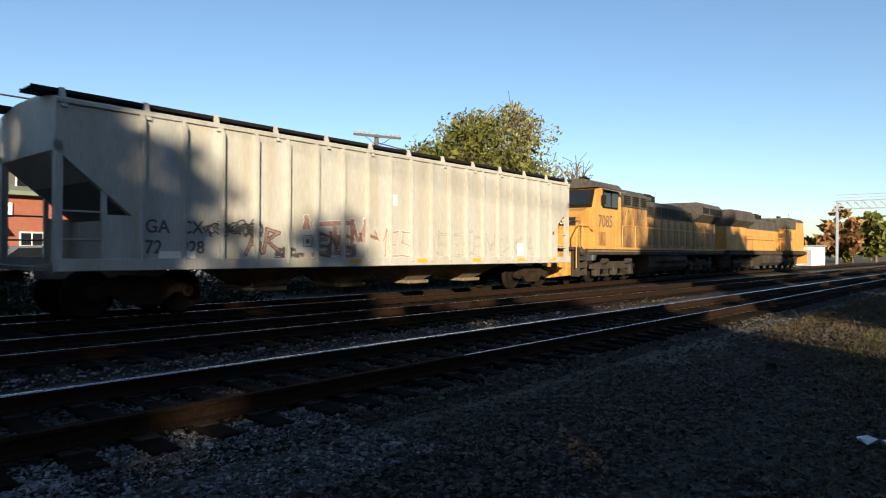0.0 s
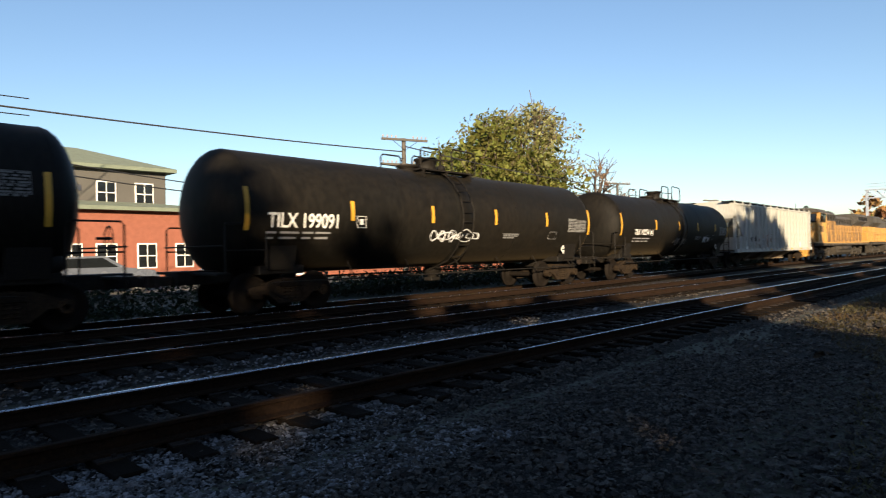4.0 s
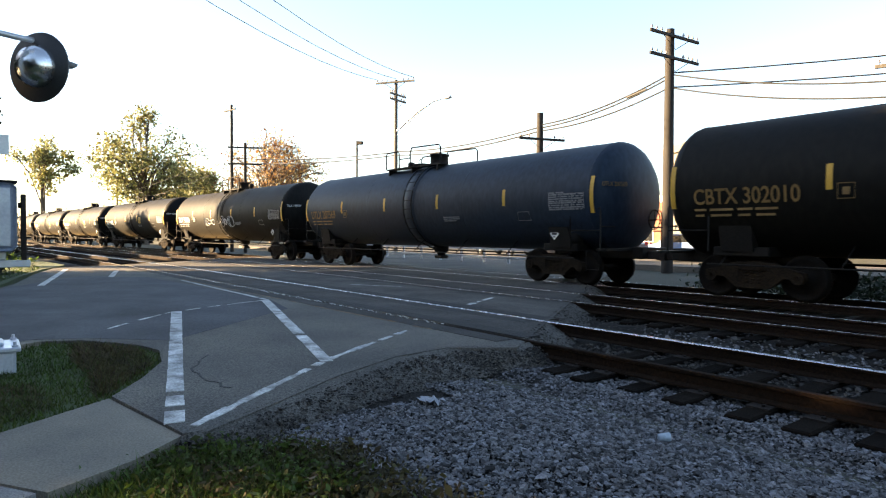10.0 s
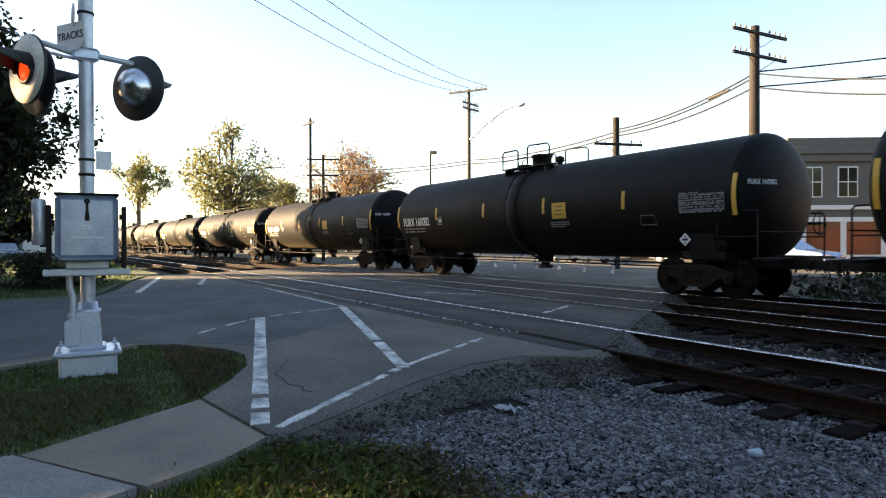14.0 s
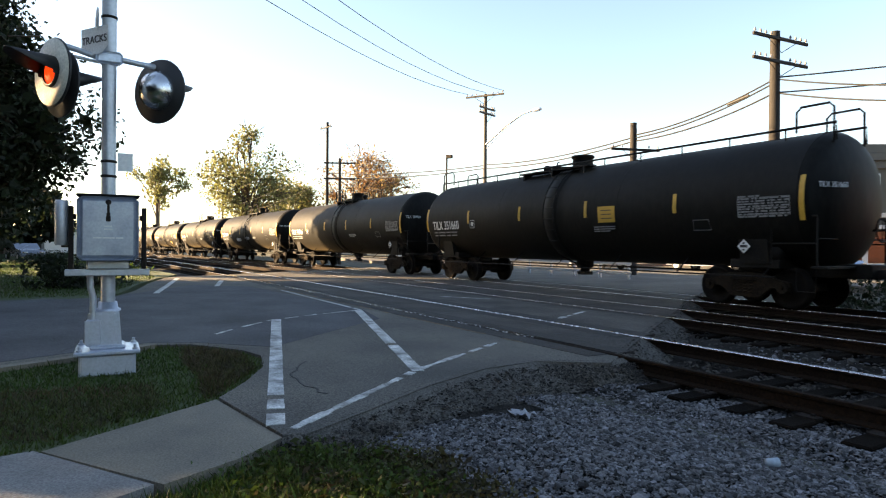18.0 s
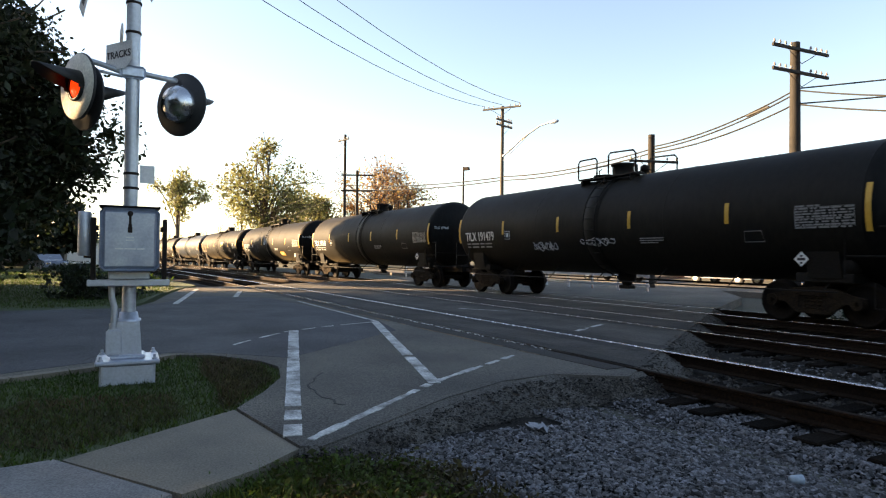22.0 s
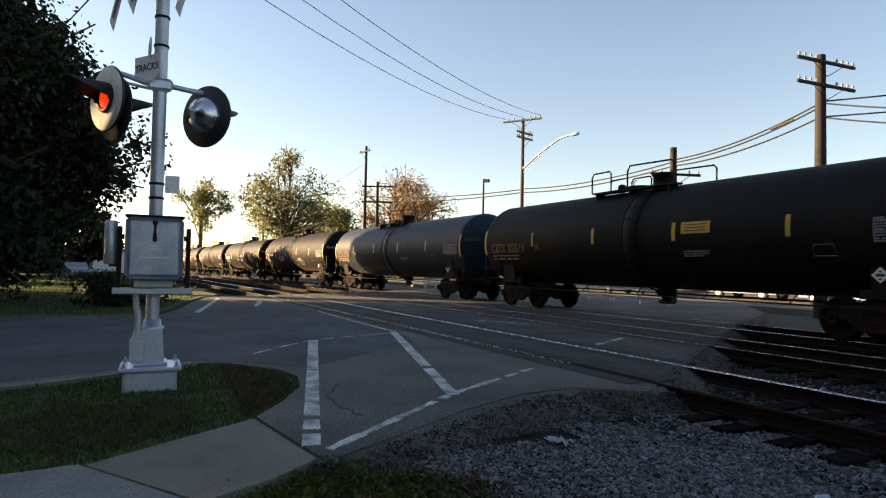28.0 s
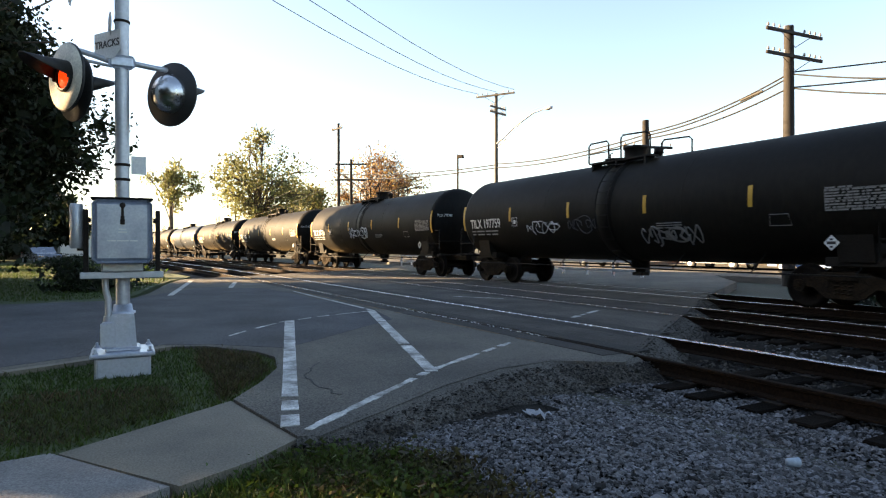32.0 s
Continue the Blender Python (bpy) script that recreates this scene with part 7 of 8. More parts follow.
tree(-21, 52, 8.5, 4, "leaf_green", 3000, 0.3, 12, "yellow-green tree between the buildings", low=0.2)
tree(39.5, -10.8, 11, 2.6, "leaf_pine", 9000, 0.17, 13, "dark pine tree on the lawn", 1.5, clumps=40, low=0.2)
# made-up trees, mostly out of view, added to shade the crossing and train
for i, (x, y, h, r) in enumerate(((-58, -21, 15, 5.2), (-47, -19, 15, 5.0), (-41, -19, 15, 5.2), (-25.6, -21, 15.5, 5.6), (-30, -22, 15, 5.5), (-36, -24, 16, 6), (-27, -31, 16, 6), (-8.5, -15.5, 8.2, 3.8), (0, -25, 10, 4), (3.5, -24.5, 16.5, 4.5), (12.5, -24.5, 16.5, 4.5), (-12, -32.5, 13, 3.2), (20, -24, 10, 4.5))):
    tree(x, y, h, r, "leaf_dark", 1500 if -13 < x < -7 else 5200, 0.36, 30 + i, "dark green tree added to cast shade", clumps=34, low=0.66 if x < -38 else 0.5 if h == 16.5 else 0.12)
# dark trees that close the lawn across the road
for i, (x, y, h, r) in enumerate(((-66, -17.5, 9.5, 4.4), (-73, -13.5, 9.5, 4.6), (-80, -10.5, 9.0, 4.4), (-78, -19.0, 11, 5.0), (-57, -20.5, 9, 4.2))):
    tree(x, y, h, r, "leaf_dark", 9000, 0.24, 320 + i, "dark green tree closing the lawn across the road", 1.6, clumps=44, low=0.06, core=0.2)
# two unseen tree rows added behind the camera to block low sky and sun
for i in range(-3, 11):
    tree(3 + i * 6.5, -25.5 - 2 * (i % 2), 10.4 + 0.3 * (i * 7 % 5), 4.6, "leaf_dark", 4200, 0.5, 210 + i, "unseen dark green tree added to block low sun", clumps=20, low=0.05)
for i in range(10):
    tree(-14 + i * 9, -44 - 2 * (i % 3), 18.0 + 0.5 * (i % 3), 7.0, "leaf_dark", 5200, 0.7, 230 + i, "unseen tall dark tree added to block low sky", clumps=20, low=0.05)
for i in range(16):
    tree(-95 + i * 11 + rnd.uniform(-3, 3), 78 + rnd.uniform(0, 14), rnd.uniform(7, 9.5), rnd.uniform(5, 7), ("leaf_green", "leaf_dark", "leaf_yellow")[i % 3], 900, 0.7, 260 + i, "distant tree behind the town", clumps=14, low=0.05)
# far woods to the east and west
for i in range(16):
    tree(120 + rnd.uniform(0, 60), 14 + i * 3.6 + rnd.uniform(-2, 2), rnd.uniform(6, 10), rnd.uniform(3.5, 5), ("leaf_green", "leaf_orange", "leaf_yellow", "leaf_green")[i % 4], 900, 0.6, 60 + i,
         "distant autumn tree at the edge of town", clumps=14, low=0.08)
for i in range(14):
    if -4 < 34 - i * 3.4 < 15:
        continue
    tree(122 + rnd.uniform(0, 25), 34 - i * 3.4, rnd.uniform(4.5, 7), rnd.uniform(3.0, 4.2), ("leaf_green", "leaf_orange", "leaf_green")[i % 3], 900, 0.5, 160 + i, "distant autumn tree at the edge of town", clumps=14, low=0.05)
for i in range(10):
    tree(135 + i * 5 + rnd.uniform(-2, 2), -6 - i * 4.5, rnd.uniform(5, 8), rnd.uniform(3.5, 4.5), ("leaf_green", "leaf_orange")[i % 2], 800, 0.6, 90 + i, "distant autumn tree at the edge of town", clumps=12, low=0.08)
for i in range(9):
    tree(-120 - i * 9, 22 + i * 3.5, rnd.uniform(7, 11), rnd.uniform(4, 6), ("leaf_green", "leaf_yellow", "leaf_orange")[i % 3], 1000, 0.55, 110 + i, "distant autumn tree beyond the crossing", clumps=14, low=0.08)
for i in range(7):
    tree(-70 - i * 8, -10 - rnd.uniform(0, 8), rnd.uniform(4, 8), rnd.uniform(3, 4.5), ("leaf_green", "leaf_dark")[i % 2], 1500, 0.4, 130 + i, "green tree among the far houses", clumps=16, low=0.08)


def bushes(name, label, x0, x1, y0, y1, n, h, mat, count, seed, leaf=0.07):
    rg = np.random.default_rng(seed)
    cx = rg.uniform(x0, x1, n)
    cy = rg.uniform(y0, y1, n)
    ch = h * rg.uniform(0.4, 1.0, n)
    w = rg.integers(0, n, count)
    c = np.stack([cx[w] + rg.normal(0, 0.5 if h > 0.2 else 0.12, count), cy[w] + rg.normal(0, 0.35 if h > 0.2 else 0.1, count), (-0.25 if h > 0.2 else -0.17) + ch[w] * rg.uniform(0, 1, count) ** 0.7], 1)
    u = rg.normal(0, 1, (count, 3))
    u /= np.linalg.norm(u, axis=1)[:, None]
    v_ = np.cross(u, rg.normal(0, 1, (count, 3)))
    v_ /= np.linalg.norm(v_, axis=1)[:, None]
    s = (leaf * rg.lognormal(0, 0.35, count))[:, None]
    vv = np.stack([c - u * s, c - v_ * s * 0.5, c + u * s, c + v_ * s * 0.5], 1).reshape(-1, 3)
    return tagged(new(name, fast_mesh(name, vv, np.arange(4 * count).reshape(-1, 4), M[mat])), label, "bushes", "", "stuff")


bushes("bushes", "low weedy bushes behind the far track", -13, 62, 13.0, 15.5, 260, 1.05, "leaf_dark", 32000, 3)
bushes("bushes", "rough weeds along the far track", -14, 8, 10.8, 13.2, 80, 0.35, "leaf_dark", 7000, 4)
bushes("bushes", "rough weeds where the far track bends away", 10, 60, 13.4, 15.2, 150, 0.45, "leaf_dark", 9000, 14)
for i in range(13):
    tree(440 + 6 * (i % 3), -46 + i * 10, 20 + 4 * (i % 3), 9, ("leaf_green", "leaf_orange", "leaf_yellow")[i % 3], 900, 1.2, 400 + i, "distant autumn tree at the end of the line", clumps=14, low=0.05)
bushes("weeds", "leafy green weeds at the edge of the gravel", -7.1, -4.4, -5.0, -4.0, 110, 0.17, "grass", 14000, 41, 0.018)
bushes("weeds", "brown withered weeds at the edge of the gravel", -7.0, -4.0, -4.8, -3.7, 120, 0.15, "weed", 16000, 42, 0.018)
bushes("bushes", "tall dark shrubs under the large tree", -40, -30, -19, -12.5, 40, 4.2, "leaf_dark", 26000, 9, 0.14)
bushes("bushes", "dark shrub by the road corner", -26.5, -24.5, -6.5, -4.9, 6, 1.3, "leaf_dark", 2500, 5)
bushes("bushes", "low hedge and garden shrubs across the road", -80, -52, -9, -6.5, 12, 1.0, "leaf_dark", 3000, 6)
bushes("bushes", "trackside weeds beyond the road", -60, -33, -4.6, -3.0, 40, 0.5, "grass", 4000, 7)
bushes("bushes", "yellowed bushes near the signal bridge", 84, 94, -9, -4, 8, 1.6, "leaf_yellow", 1500, 8)


# ---- buildings ----
def window(parent, x, y, z, w, h, m=None, sill=True):
    f = part("window", Geo().box(x - w / 2 - 0.08, x + w / 2 + 0.08, y - 0.05, y + 0.02, z - 0.08, z + h + 0.08, 0.01), M["trim_white"], parent, "white-trimmed window")
    part("pane", Geo().box(x - w / 2, x + w / 2, y - 0.06, y - 0.052, z, z + h), M["glass_dark"], f)
    part("glazing_bar", Geo().box(x - w / 2, x + w / 2, y - 0.075, y - 0.06, z + h / 2 - 0.03, z + h / 2 + 0.03).box(x - 0.025, x + 0.025, y - 0.075, y - 0.06, z, z + h), M["trim_white"], f)
    return f


def hip_roof(x0, x1, y0, y1, z, rise, over=0.6):
    g = Geo()
    x0, x1, y0, y1 = x0 - over, x1 + over, y0 - over, y1 + over
    i = min(x1 - x0, y1 - y0) / 2
    if x1 - x0 > y1 - y0:
        r = [(x0 + i, (y0 + y1) / 2, z + rise), (x1 - i, (y0 + y1) / 2, z + rise)]
        f = [(0, 1, 5, 4), (1, 2, 5), (2, 3, 4, 5), (3, 0, 4)]
    else:
        r = [((x0 + x1) / 2, y0 + i, z + rise), ((x0 + x1) / 2, y1 - i, z + rise)]
        f = [(0, 1, 4), (1, 2, 5, 4), (2, 3, 5), (3, 0, 4, 5)]
    g.add([(x0, y0, z), (x1, y0, z), (x1, y1, z), (x0, y1, z)] + r, f)
    g.box(x0, x1, y0, y1, z - 0.25, z - 0.004)
    return g


def brick_band(parent, x0, x1, y, z0, z1):
    """Courses of real bricks on a wall that faces the tracks."""
    g = Geo()
    rn = random.Random(5)
    z, row = z0, 0
    while z < z1:
        x = x0 - (0.11 if row % 2 else 0)
        while x < x1:
            g.box(max(x, x0), min(x + 0.21, x1), y - 0.03 - 0.006 * rn.random(), y, z, z + 0.065)
            x += 0.225
        z += 0.078
        row += 1
    return part("brickwork", g, M["brick"], parent)


# corner shop: brick and pale walls coloured dark for shade, red awnings, hip roofs
shop = thing("shop_building", "two-storey brick and cream rendered shop building with hip roofs", "building", pose(2, 38, -0.25))
part("wall", Geo().box(-5, 16, 0, 12, 0, 4.6), M["brick"], shop, "red brick ground floor")
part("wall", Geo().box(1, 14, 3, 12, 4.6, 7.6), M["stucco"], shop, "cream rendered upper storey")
part("roof", hip_roof(-5, 16, 0, 12, 4.85, 1.0), M["roof_green"], shop, "grey-green hip roof")
part("roof", hip_roof(1, 14, 3, 12, 7.85, 1.7), M["roof_green"], shop, "grey-green hip roof")
part("fascia_sign", Geo().box(-2.5, 6, -0.12, -0.02, 3.35, 4.15, 0.02), M["trim_white"], shop, "long white shop sign")
sb = Geo()
for a, b in ((-1.8, 0.4), (0.7, 1.1), (1.4, 4.6)):
    sb.box(a, b, -0.16, -0.12, 3.55, 3.95)
part("sign_lettering_bars", sb, M["black_paint"], shop)
for x in (-2.0, 1.2, 4.4):
    part("awning", Geo().prism([(-0.9, 2.5), (-0.02, 3.25), (-0.02, 2.5)], "x", x - 1.0, x + 1.0), M["awning_red"], shop, "red shop awning")
for x in (-3.6, -2.0, -0.4, 1.2, 2.8, 4.4, 7, 9, 11.5, 14):
    window(shop, x, 0, 0.9, 1.1, 1.5)
for x in (2.5, 5, 7.5, 10, 12.5):
    window(shop, x, 3, 5.3, 1.1, 1.4)
brick_band(shop, -5, -4.3, 0, 0, 4.5)
# brick house with a green roof, seen between the first cars
h1 = thing("brick_house", "red brick house with a low grey-green roof", "house", pose(22, 30, -0.25))
part("wall", Geo().box(0, 20, 0, 9, 0, 4.0), M["brick"], h1)
brick_band(h1, 0.5, 9, -0.002, 0.3, 3.6)
part("roof", hip_roof(0, 20, 0, 9, 4.25, 2.2), M["roof_green"], h1)
for x in (3, 7, 11, 15, 18):
    window(h1, x, -0.03, 1.2, 1.2, 1.5)
h2 = thing("house", "pale house with a brown hip roof behind the tracks", "house", pose(30, 48, -0.25))
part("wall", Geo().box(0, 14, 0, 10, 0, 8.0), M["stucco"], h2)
part("roof", hip_roof(0, 14, 0, 10, 8.25, 3.2), M["roof_brown"], h2)
for x in (2, 5, 9, 12):
    window(h2, x, 0, 5.2, 1.0, 1.5)
    window(h2, x, 0, 1.4, 1.0, 1.5)
# two-storey grey masonry block at the crossing
gb = thing("grey_building", "two-storey grey masonry commercial building with a stone cornice", "building", pose(-26.9, 36.2, -0.25, 0, 0, 55))
part("wall", Geo().box(0, 12.5, 0, 6, 0, 8.0), M["grey_wall"], gb)
part("cornice", Geo().box(-0.3, 12.8, -0.35, 0.1, 7.4, 7.9, 0.04).box(-0.15, 12.65, -0.2, 0.1, 6.9, 7.4, 0.03).box(-0.2, 12.7, -0.2, 6.2, 7.9, 8.5, 0.03), M["grey_wall"], gb, "projecting cornice")
part("string_course", Geo().box(-0.1, 12.6, -0.15, 0.05, 3.7, 4.0, 0.02), M["trim_white"], gb)
for x in (1.5, 3.8, 6.2, 8.6, 11):
    window(gb, x, 0, 4.6, 1.15, 1.9)
part("shopfront", Geo().box(0.8, 11.7, -0.08, 0.02, 0.4, 3.2, 0.02), M["trim_white"], gb, "white-framed shop front")
for x in (2.2, 4.8, 7.4, 10):
    part("shop_window", Geo().box(x - 1.1, x + 1.1, -0.1, -0.085, 0.7, 2.9), M["glass_dark"], gb)
rs = thing("brick_shop", "low red brick shop with a white band", "building", pose(-46, 46, -0.25))
part("wall", Geo().box(0, 10, 0, 9, 0, 5.0), M["brick"], rs)
part("parapet", Geo().box(-0.1, 10.1, -0.12, 9.1, 4.6, 5.2, 0.02), M["trim_white"], rs)
for x in (2, 5, 8):
    window(rs, x, 0, 1.0, 1.8, 1.8)
# houses across the road to the west
for i, (x, y, mat, roof) in enumerate(((-72, -20, "trim_white", "roof_brown"), (-88, -14, "stucco", "roof_brown"), (-110, -10, "trim_white", "roof_green"))):
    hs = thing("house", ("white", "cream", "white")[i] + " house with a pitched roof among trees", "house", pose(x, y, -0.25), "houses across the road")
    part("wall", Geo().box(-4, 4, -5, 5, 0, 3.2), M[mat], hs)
    part("roof", Geo().prism([(-5.4, 3.15), (5.4, 3.15), (0, 5.6)], "x", -4.4, 4.4), M[roof], hs)
    for yy in (-3, 0, 3):
        part("window", Geo().box(3.98, 4.04, yy - 0.5, yy + 0.5, 1.0, 2.2, 0.01), M["glass_dark"], hs)
# station house and shed by the line to the east
stn = thing("station_house", "low station house with a broad grey roof", "building", pose(175, -14, -0.25))
part("wall", Geo().box(0, 8, 0, 12, 0, 3.0), M["brick"], stn)
part("roof", hip_roof(0, 8, 0, 12, 3.25, 2.4, 1.2), M["roof_green"], stn)
shd = thing("shed", "small white equipment shed beside the tracks", "shed", pose(93, 15.2, -0.25))
part("wall", Geo().box(-1.6, 1.6, -1.4, 1.4, 0, 2.5), M["trim_white"], shd)
part("roof", Geo().box(-1.8, 1.8, -1.6, 1.6, 2.5, 2.65, 0.02), M["galvanised"], shd)
part("door", Geo().box(-1.64, -1.60, -0.5, 0.5, 0.05, 2.1, 0.01), M["galvanised"], shd)

# ---- signal bridge over the tracks to the east ----
gn = thing("signal_bridge", "silver steel lattice signal bridge spanning the tracks", "signal bridge", pose(100.5, 0, -0.25))
GY0, GY1, GZ = -8.1, 13.5, 7.85
for y in (GY0, GY1):
    lg = Geo()
    for dx in (-0.35, 0.35):
        lg.box(dx - 0.06, dx + 0.06, y - 0.1, y + 0.1, 0, GZ + 1.1)
    for k in range(8):
        z = 0.3 + k * 0.9
        lg.pipe([(-0.35, y, z), (0.35, y, z + 0.9)], 0.03, 4)
    part("leg", lg, M["silver_paint"], gn)
tr_ = Geo()
for dx in (-0.4, 0.4):
    for z in (GZ, GZ + 1.1):
        tr_.box(dx - 0.06, dx + 0.06, GY0 - 0.3, GY1 + 0.3, z - 0.06, z + 0.06)
    for k in range(22):
        y = GY0 + k * (GY1 - GY0) / 22
        tr_.pipe([(dx, y, GZ), (dx, y + (GY1 - GY0) / 22, GZ + 1.1)], 0.035, 4)
        tr_.pipe([(dx, y, GZ), (dx, y, GZ + 1.1)], 0.03, 4)
part("truss", tr_, M["silver_paint"], gn)
part("walkway_rail", Geo().pipe([(-0.5, GY0, GZ + 1.9), (-0.5, GY1, GZ + 1.9)], 0.03, 5).pipe([(-0.5, GY0, GZ + 1.5), (-0.5, GY1, GZ + 1.5)], 0.02, 5), M["silver_paint"], gn)


# ---- fence beyond the far track ----
fence = thing("fence", "low pale grey rail fence beyond the far track", "fence", pose(0, 14.6, -0.25))
for i in range(15):
    x = -46 + i * 1.7
    part("post", shared("fence_post", lambda: Geo().box(-0.05, 0.05, -0.05, 0.05, 0, 1.0, 0.008), M["galvanised"]), M["galvanised"], fence, "", pose(x, 0, 0))
for z in (0.5, 0.9):
    part("rail", Geo().box(-46.2, -22.0, -0.07, -0.05, z - 0.06, z + 0.06, 0.006), M["galvanised"], fence)


# ---- parked vehicles ----
def car(x, y, turn, paint, label, kind="car", van=False):
    c = thing(kind, label, "car", pose(x, y, -0.02 if y > 12 else -0.13, 0, 0, turn), "parked cars")
    if van:
        side_ = [(-2.4, 0.35), (-2.45, 0.9), (-2.35, 1.75), (-2.2, 1.88), (0.2, 1.9), (0.9, 1.15), (2.1, 1.0), (2.35, 0.85), (2.4, 0.35)]
        glass = [(-2.1, 1.15), (-2.05, 1.7), (0.1, 1.72), (0.62, 1.15)]
    else:
        side_ = [(-2.2, 0.35), (-2.25, 0.85), (-1.7, 0.95), (-1.2, 1.4), (0.2, 1.43), (0.95, 0.98), (2.0, 0.85), (2.2, 0.65), (2.2, 0.35)]
        glass = [(-1.45, 1.0), (-1.05, 1.33), (0.12, 1.36), (0.68, 1.0)]
    b = part("body", Geo().prism(side_, "y", -0.88, 0.88), M[paint], c)
    for s in (-1, 1):
        part("side_glass", Geo().prism(glass, "y", s * 0.87 - 0.02, s * 0.87 + 0.02), M["glass_dark"], b)
        for x_ in (-1.4, 1.4):
            w = part("wheel", shared("car_tyre", lambda: Geo().lathe([(-0.1, 0.2), (-0.1, 0.3), (-0.07, 0.33), (0.07, 0.33), (0.1, 0.3), (0.1, 0.2)], "y", 20), M["rubber"]), M["rubber"], c, "", pose(x_, s * 0.82, 0.33))
            part("rim", shared("car_rim", lambda: Geo().lathe([(-0.105, 0.001), (-0.09, 0.08), (-0.1, 0.2), (0.1, 0.2), (0.09, 0.08), (0.105, 0.001)], "y", 16), M["galvanised"]), M["galvanised"], w)
        part("headlight", Geo().box(2.1 if not van else 2.3, 2.24 if not van else 2.42, s * 0.6 - 0.18, s * 0.6 + 0.18, 0.62, 0.76, 0.02), M["chrome"], c)
        part("tail_light", Geo().box(-2.47 if van else -2.26, -2.38 if van else -2.2, s * 0.68 - 0.12, s * 0.68 + 0.12, 0.75, 0.95, 0.01), M["red"], c)
    return c


car(-1.5, 22.5, 0, "car_white", "white sport utility car parked behind the tracks", van=True)
car(-20, 24, 0, "car_blue", "blue car on the street behind the tracks")
car(-33, 23.0, 180, "car_white", "white car waiting on the street behind the tracks")
car(-27, 26, 180, "car_grey", "grey car on the street behind the tracks")
car(5, 21, 0, "car_grey", "dark car parked behind the tracks")
car(12, 21.5, 180, "car_white", "white car parked behind the tracks")
car(33, -9.4, 95, "car_white", "white van parked on the grass", van=True)
car(27.5, -9.2, 80, "car_blue", "blue pickup parked on the grass", van=True)
car(104, 17.5, 10, "car_white", "white truck parked far down the line", van=True)
car(-66, -9.5, 20, "car_grey", "grey car parked by the far houses")

# ---- litter ----
def litter(name, label, x, y, z, geo, mat, turn=0):
    ob = tagged(new(name, geo.mesh(name, M[mat])), label, "litter", "litter on the ground")
    ob.matrix_basis = pose(x, y, z, 0, 0, turn)
    return ob


def crumple(seed, w, d, h):
    rn = random.Random(seed)
    g = Geo()
    n = 6
    v = [((i / n - 0.5) * w + rn.uniform(-0.02, 0.02), (j / 3 - 0.5) * d + rn.uniform(-0.02, 0.02), h * rn.uniform(0.05, 1)) for j in range(4) for i in range(n + 1)]
    q = [(j * (n + 1) + i, j * (n + 1) + i + 1, (j + 1) * (n + 1) + i + 1, (j + 1) * (n + 1) + i) for j in range(3) for i in range(n)]
    g.add(v, q)
    g.add([(a, b, c - 0.004) for a, b, c in v], [t[::-1] for t in q])
    return g


litter("plastic_cup", "crushed clear plastic cup on the gravel", -5.45, -1.78, -0.15, Geo().lathe([(0, 0.001), (0, 0.024), (0.08, 0.034), (0.083, 0.031), (0.01, 0.02)], "x", 14, (0, 0, 0.03)), "plastic_clear", 60)
litter("paper", "crumpled white paper scrap on the gravel", -7.3, -2.45, -0.15, crumple(1, 0.22, 0.12, 0.05), "paper", 20)
litter("wrapper", "teal and white wrapper on the gravel", -5.6, -3.95, -0.14, crumple(2, 0.14, 0.07, 0.02), "teal", 50)
litter("paper", "torn white paper scrap by the weeds", -4.85, -3.75, -0.14, crumple(3, 0.16, 0.09, 0.03), "paper", 0)
litter("plastic_bag", "twisted white plastic bag on the grass", 3.68, -4.68, -0.13, crumple(4, 0.46, 0.10, 0.07), "bag_white", 95)
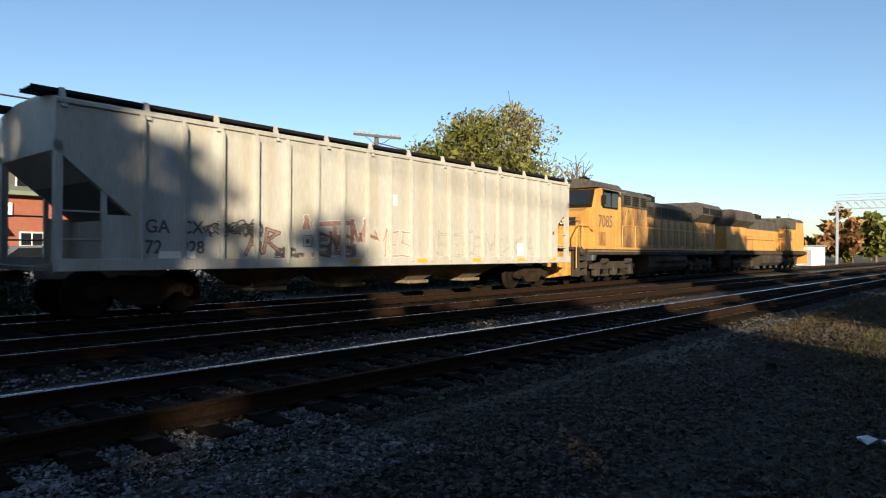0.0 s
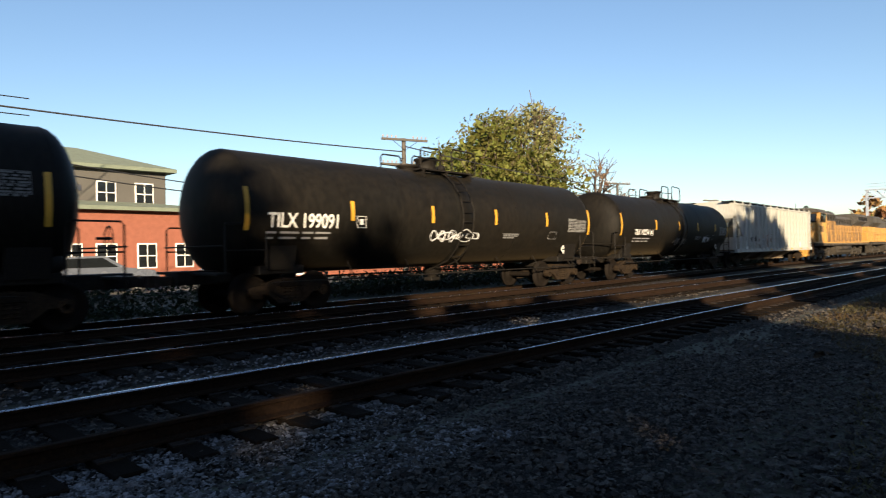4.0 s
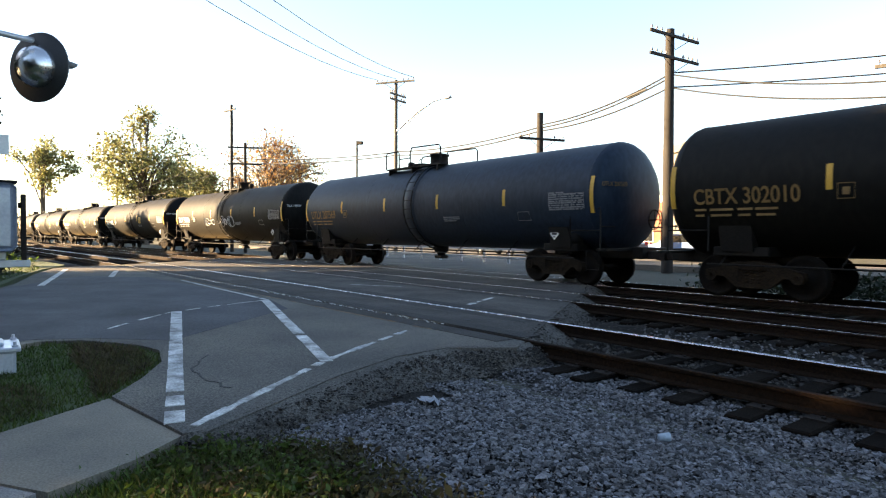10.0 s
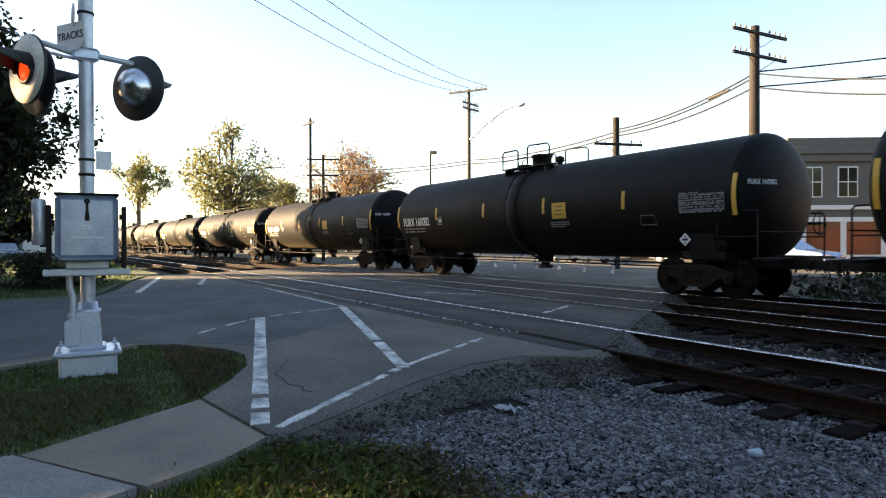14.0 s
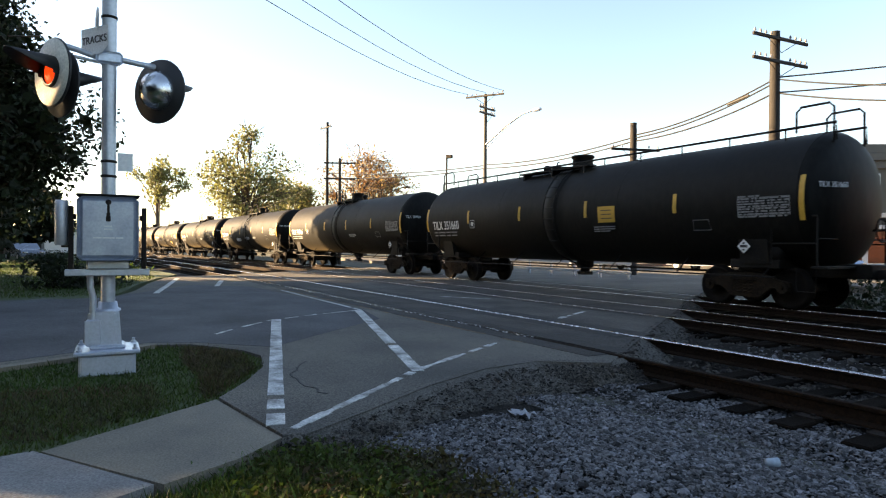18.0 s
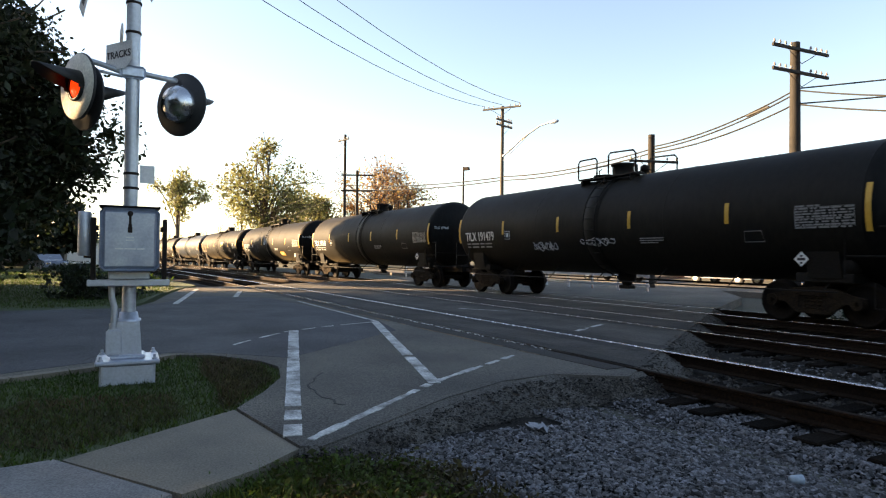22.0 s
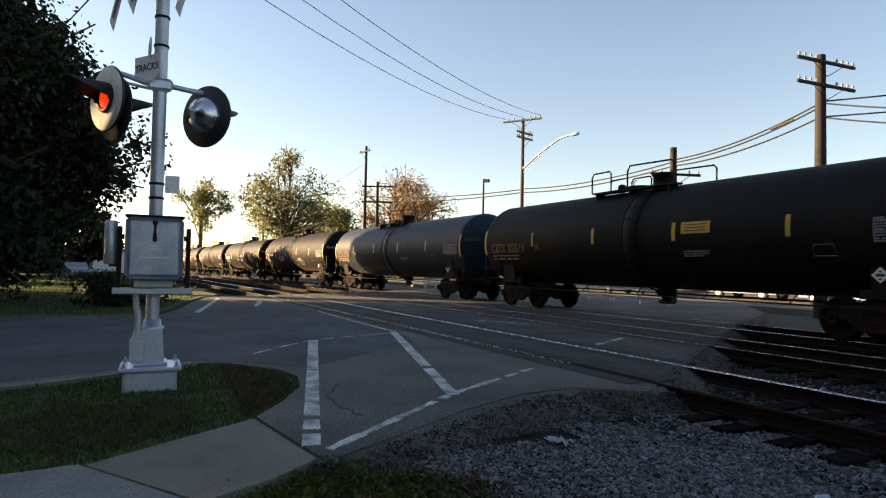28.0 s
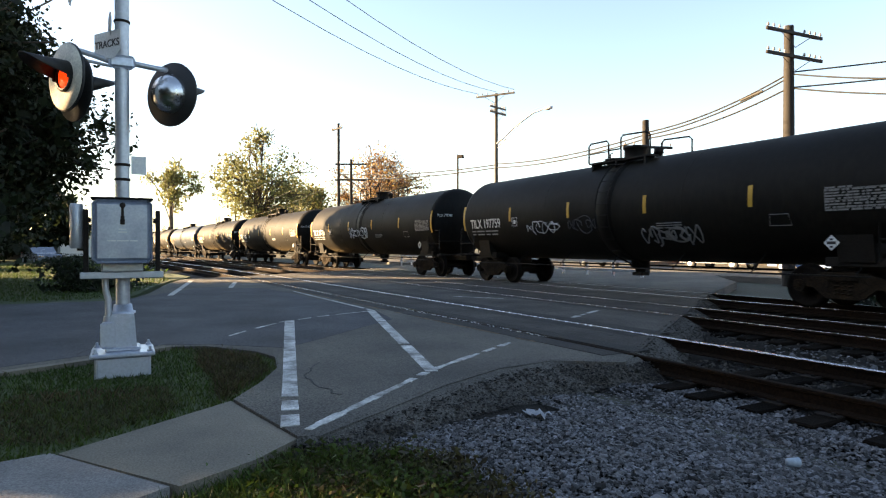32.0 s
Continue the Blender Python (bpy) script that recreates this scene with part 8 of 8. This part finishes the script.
litter("hose", "coil of black rubber hose on the gravel", -3.9, -2.3, -0.14, Geo().pipe([(0.16 * math.cos(a) * (1 + 0.2 * math.sin(3 * a)), 0.13 * math.sin(a), 0.03 + 0.01 * math.sin(2 * a)) for a in [k * 0.45 for k in range(13)]], 0.016, 6), "rubber")
litter("green_bottle", "green bottle between the tracks", -8.6, 6.5, -0.24, Geo().lathe([(0, 0.001), (0, 0.035), (0.15, 0.035), (0.19, 0.014), (0.24, 0.014), (0.24, 0.001)], "x", 12, (0, 0, 0.04)), "teal", 30)
litter("strapping", "loop of pale plastic strapping between the tracks", -6.9, 6.2, -0.2, Geo().pipe([(0.5 * math.cos(a), 0.12 * math.sin(a), 0.05 + 0.05 * math.sin(2 * a)) for a in [k * 0.4 for k in range(15)]], 0.012, 5), "teal", 5)

# ---- ties, nearest first ----
tie_mesh = Geo().box(-0.115, 0.115, -1.3, 1.3, -0.17, 0.0, 0.014).mesh("tie", M["tie"])
plate_mesh = Geo().box(-0.10, 0.10, -0.17, 0.17, 0.0, 0.014).box(-0.05, -0.02, 0.09, 0.12, 0.014, 0.035).box(0.02, 0.05, -0.12, -0.09, 0.014, 0.035).mesh("tie_plate", M["iron"])
for i, (pair, count, x0) in enumerate(zip(RAILS, (150, 90, 60), (-8.0, -12.0, -14.0))):
    c = sum(pair) / 2
    for k in range(count):
        x = x0 + 0.3 + k * 0.54 + rnd.uniform(-0.03, 0.03)
        t = part("tie", tie_mesh, M["tie"], tracks[i], "", pose(x, c + bend(x, i) + rnd.uniform(-0.05, 0.05), -0.185 + rnd.uniform(-0.006, 0.006), 0, 0, rnd.uniform(-1.5, 1.5)))
        if i == 0 and k < 60:
            for y in pair:
                part("tie_plate", plate_mesh, M["iron"], t, "", pose(0, y - c, 0.001))
    rest = Geo()
    for a, b, st_ in ((x0 + 0.3 + count * 0.54, 160, 0.54), (-150, -33.5, 0.54)):
        x = a
        while x < b:
            e = bend(x, i)
            rest.box(x - 0.11, x + 0.11, c + e - 1.3, c + e + 1.3, -0.36, -0.187)
            x += st_
    ob = part("far_ties", rest, M["tie"], tracks[i])
    ob["kind"] = "stuff"

motions()
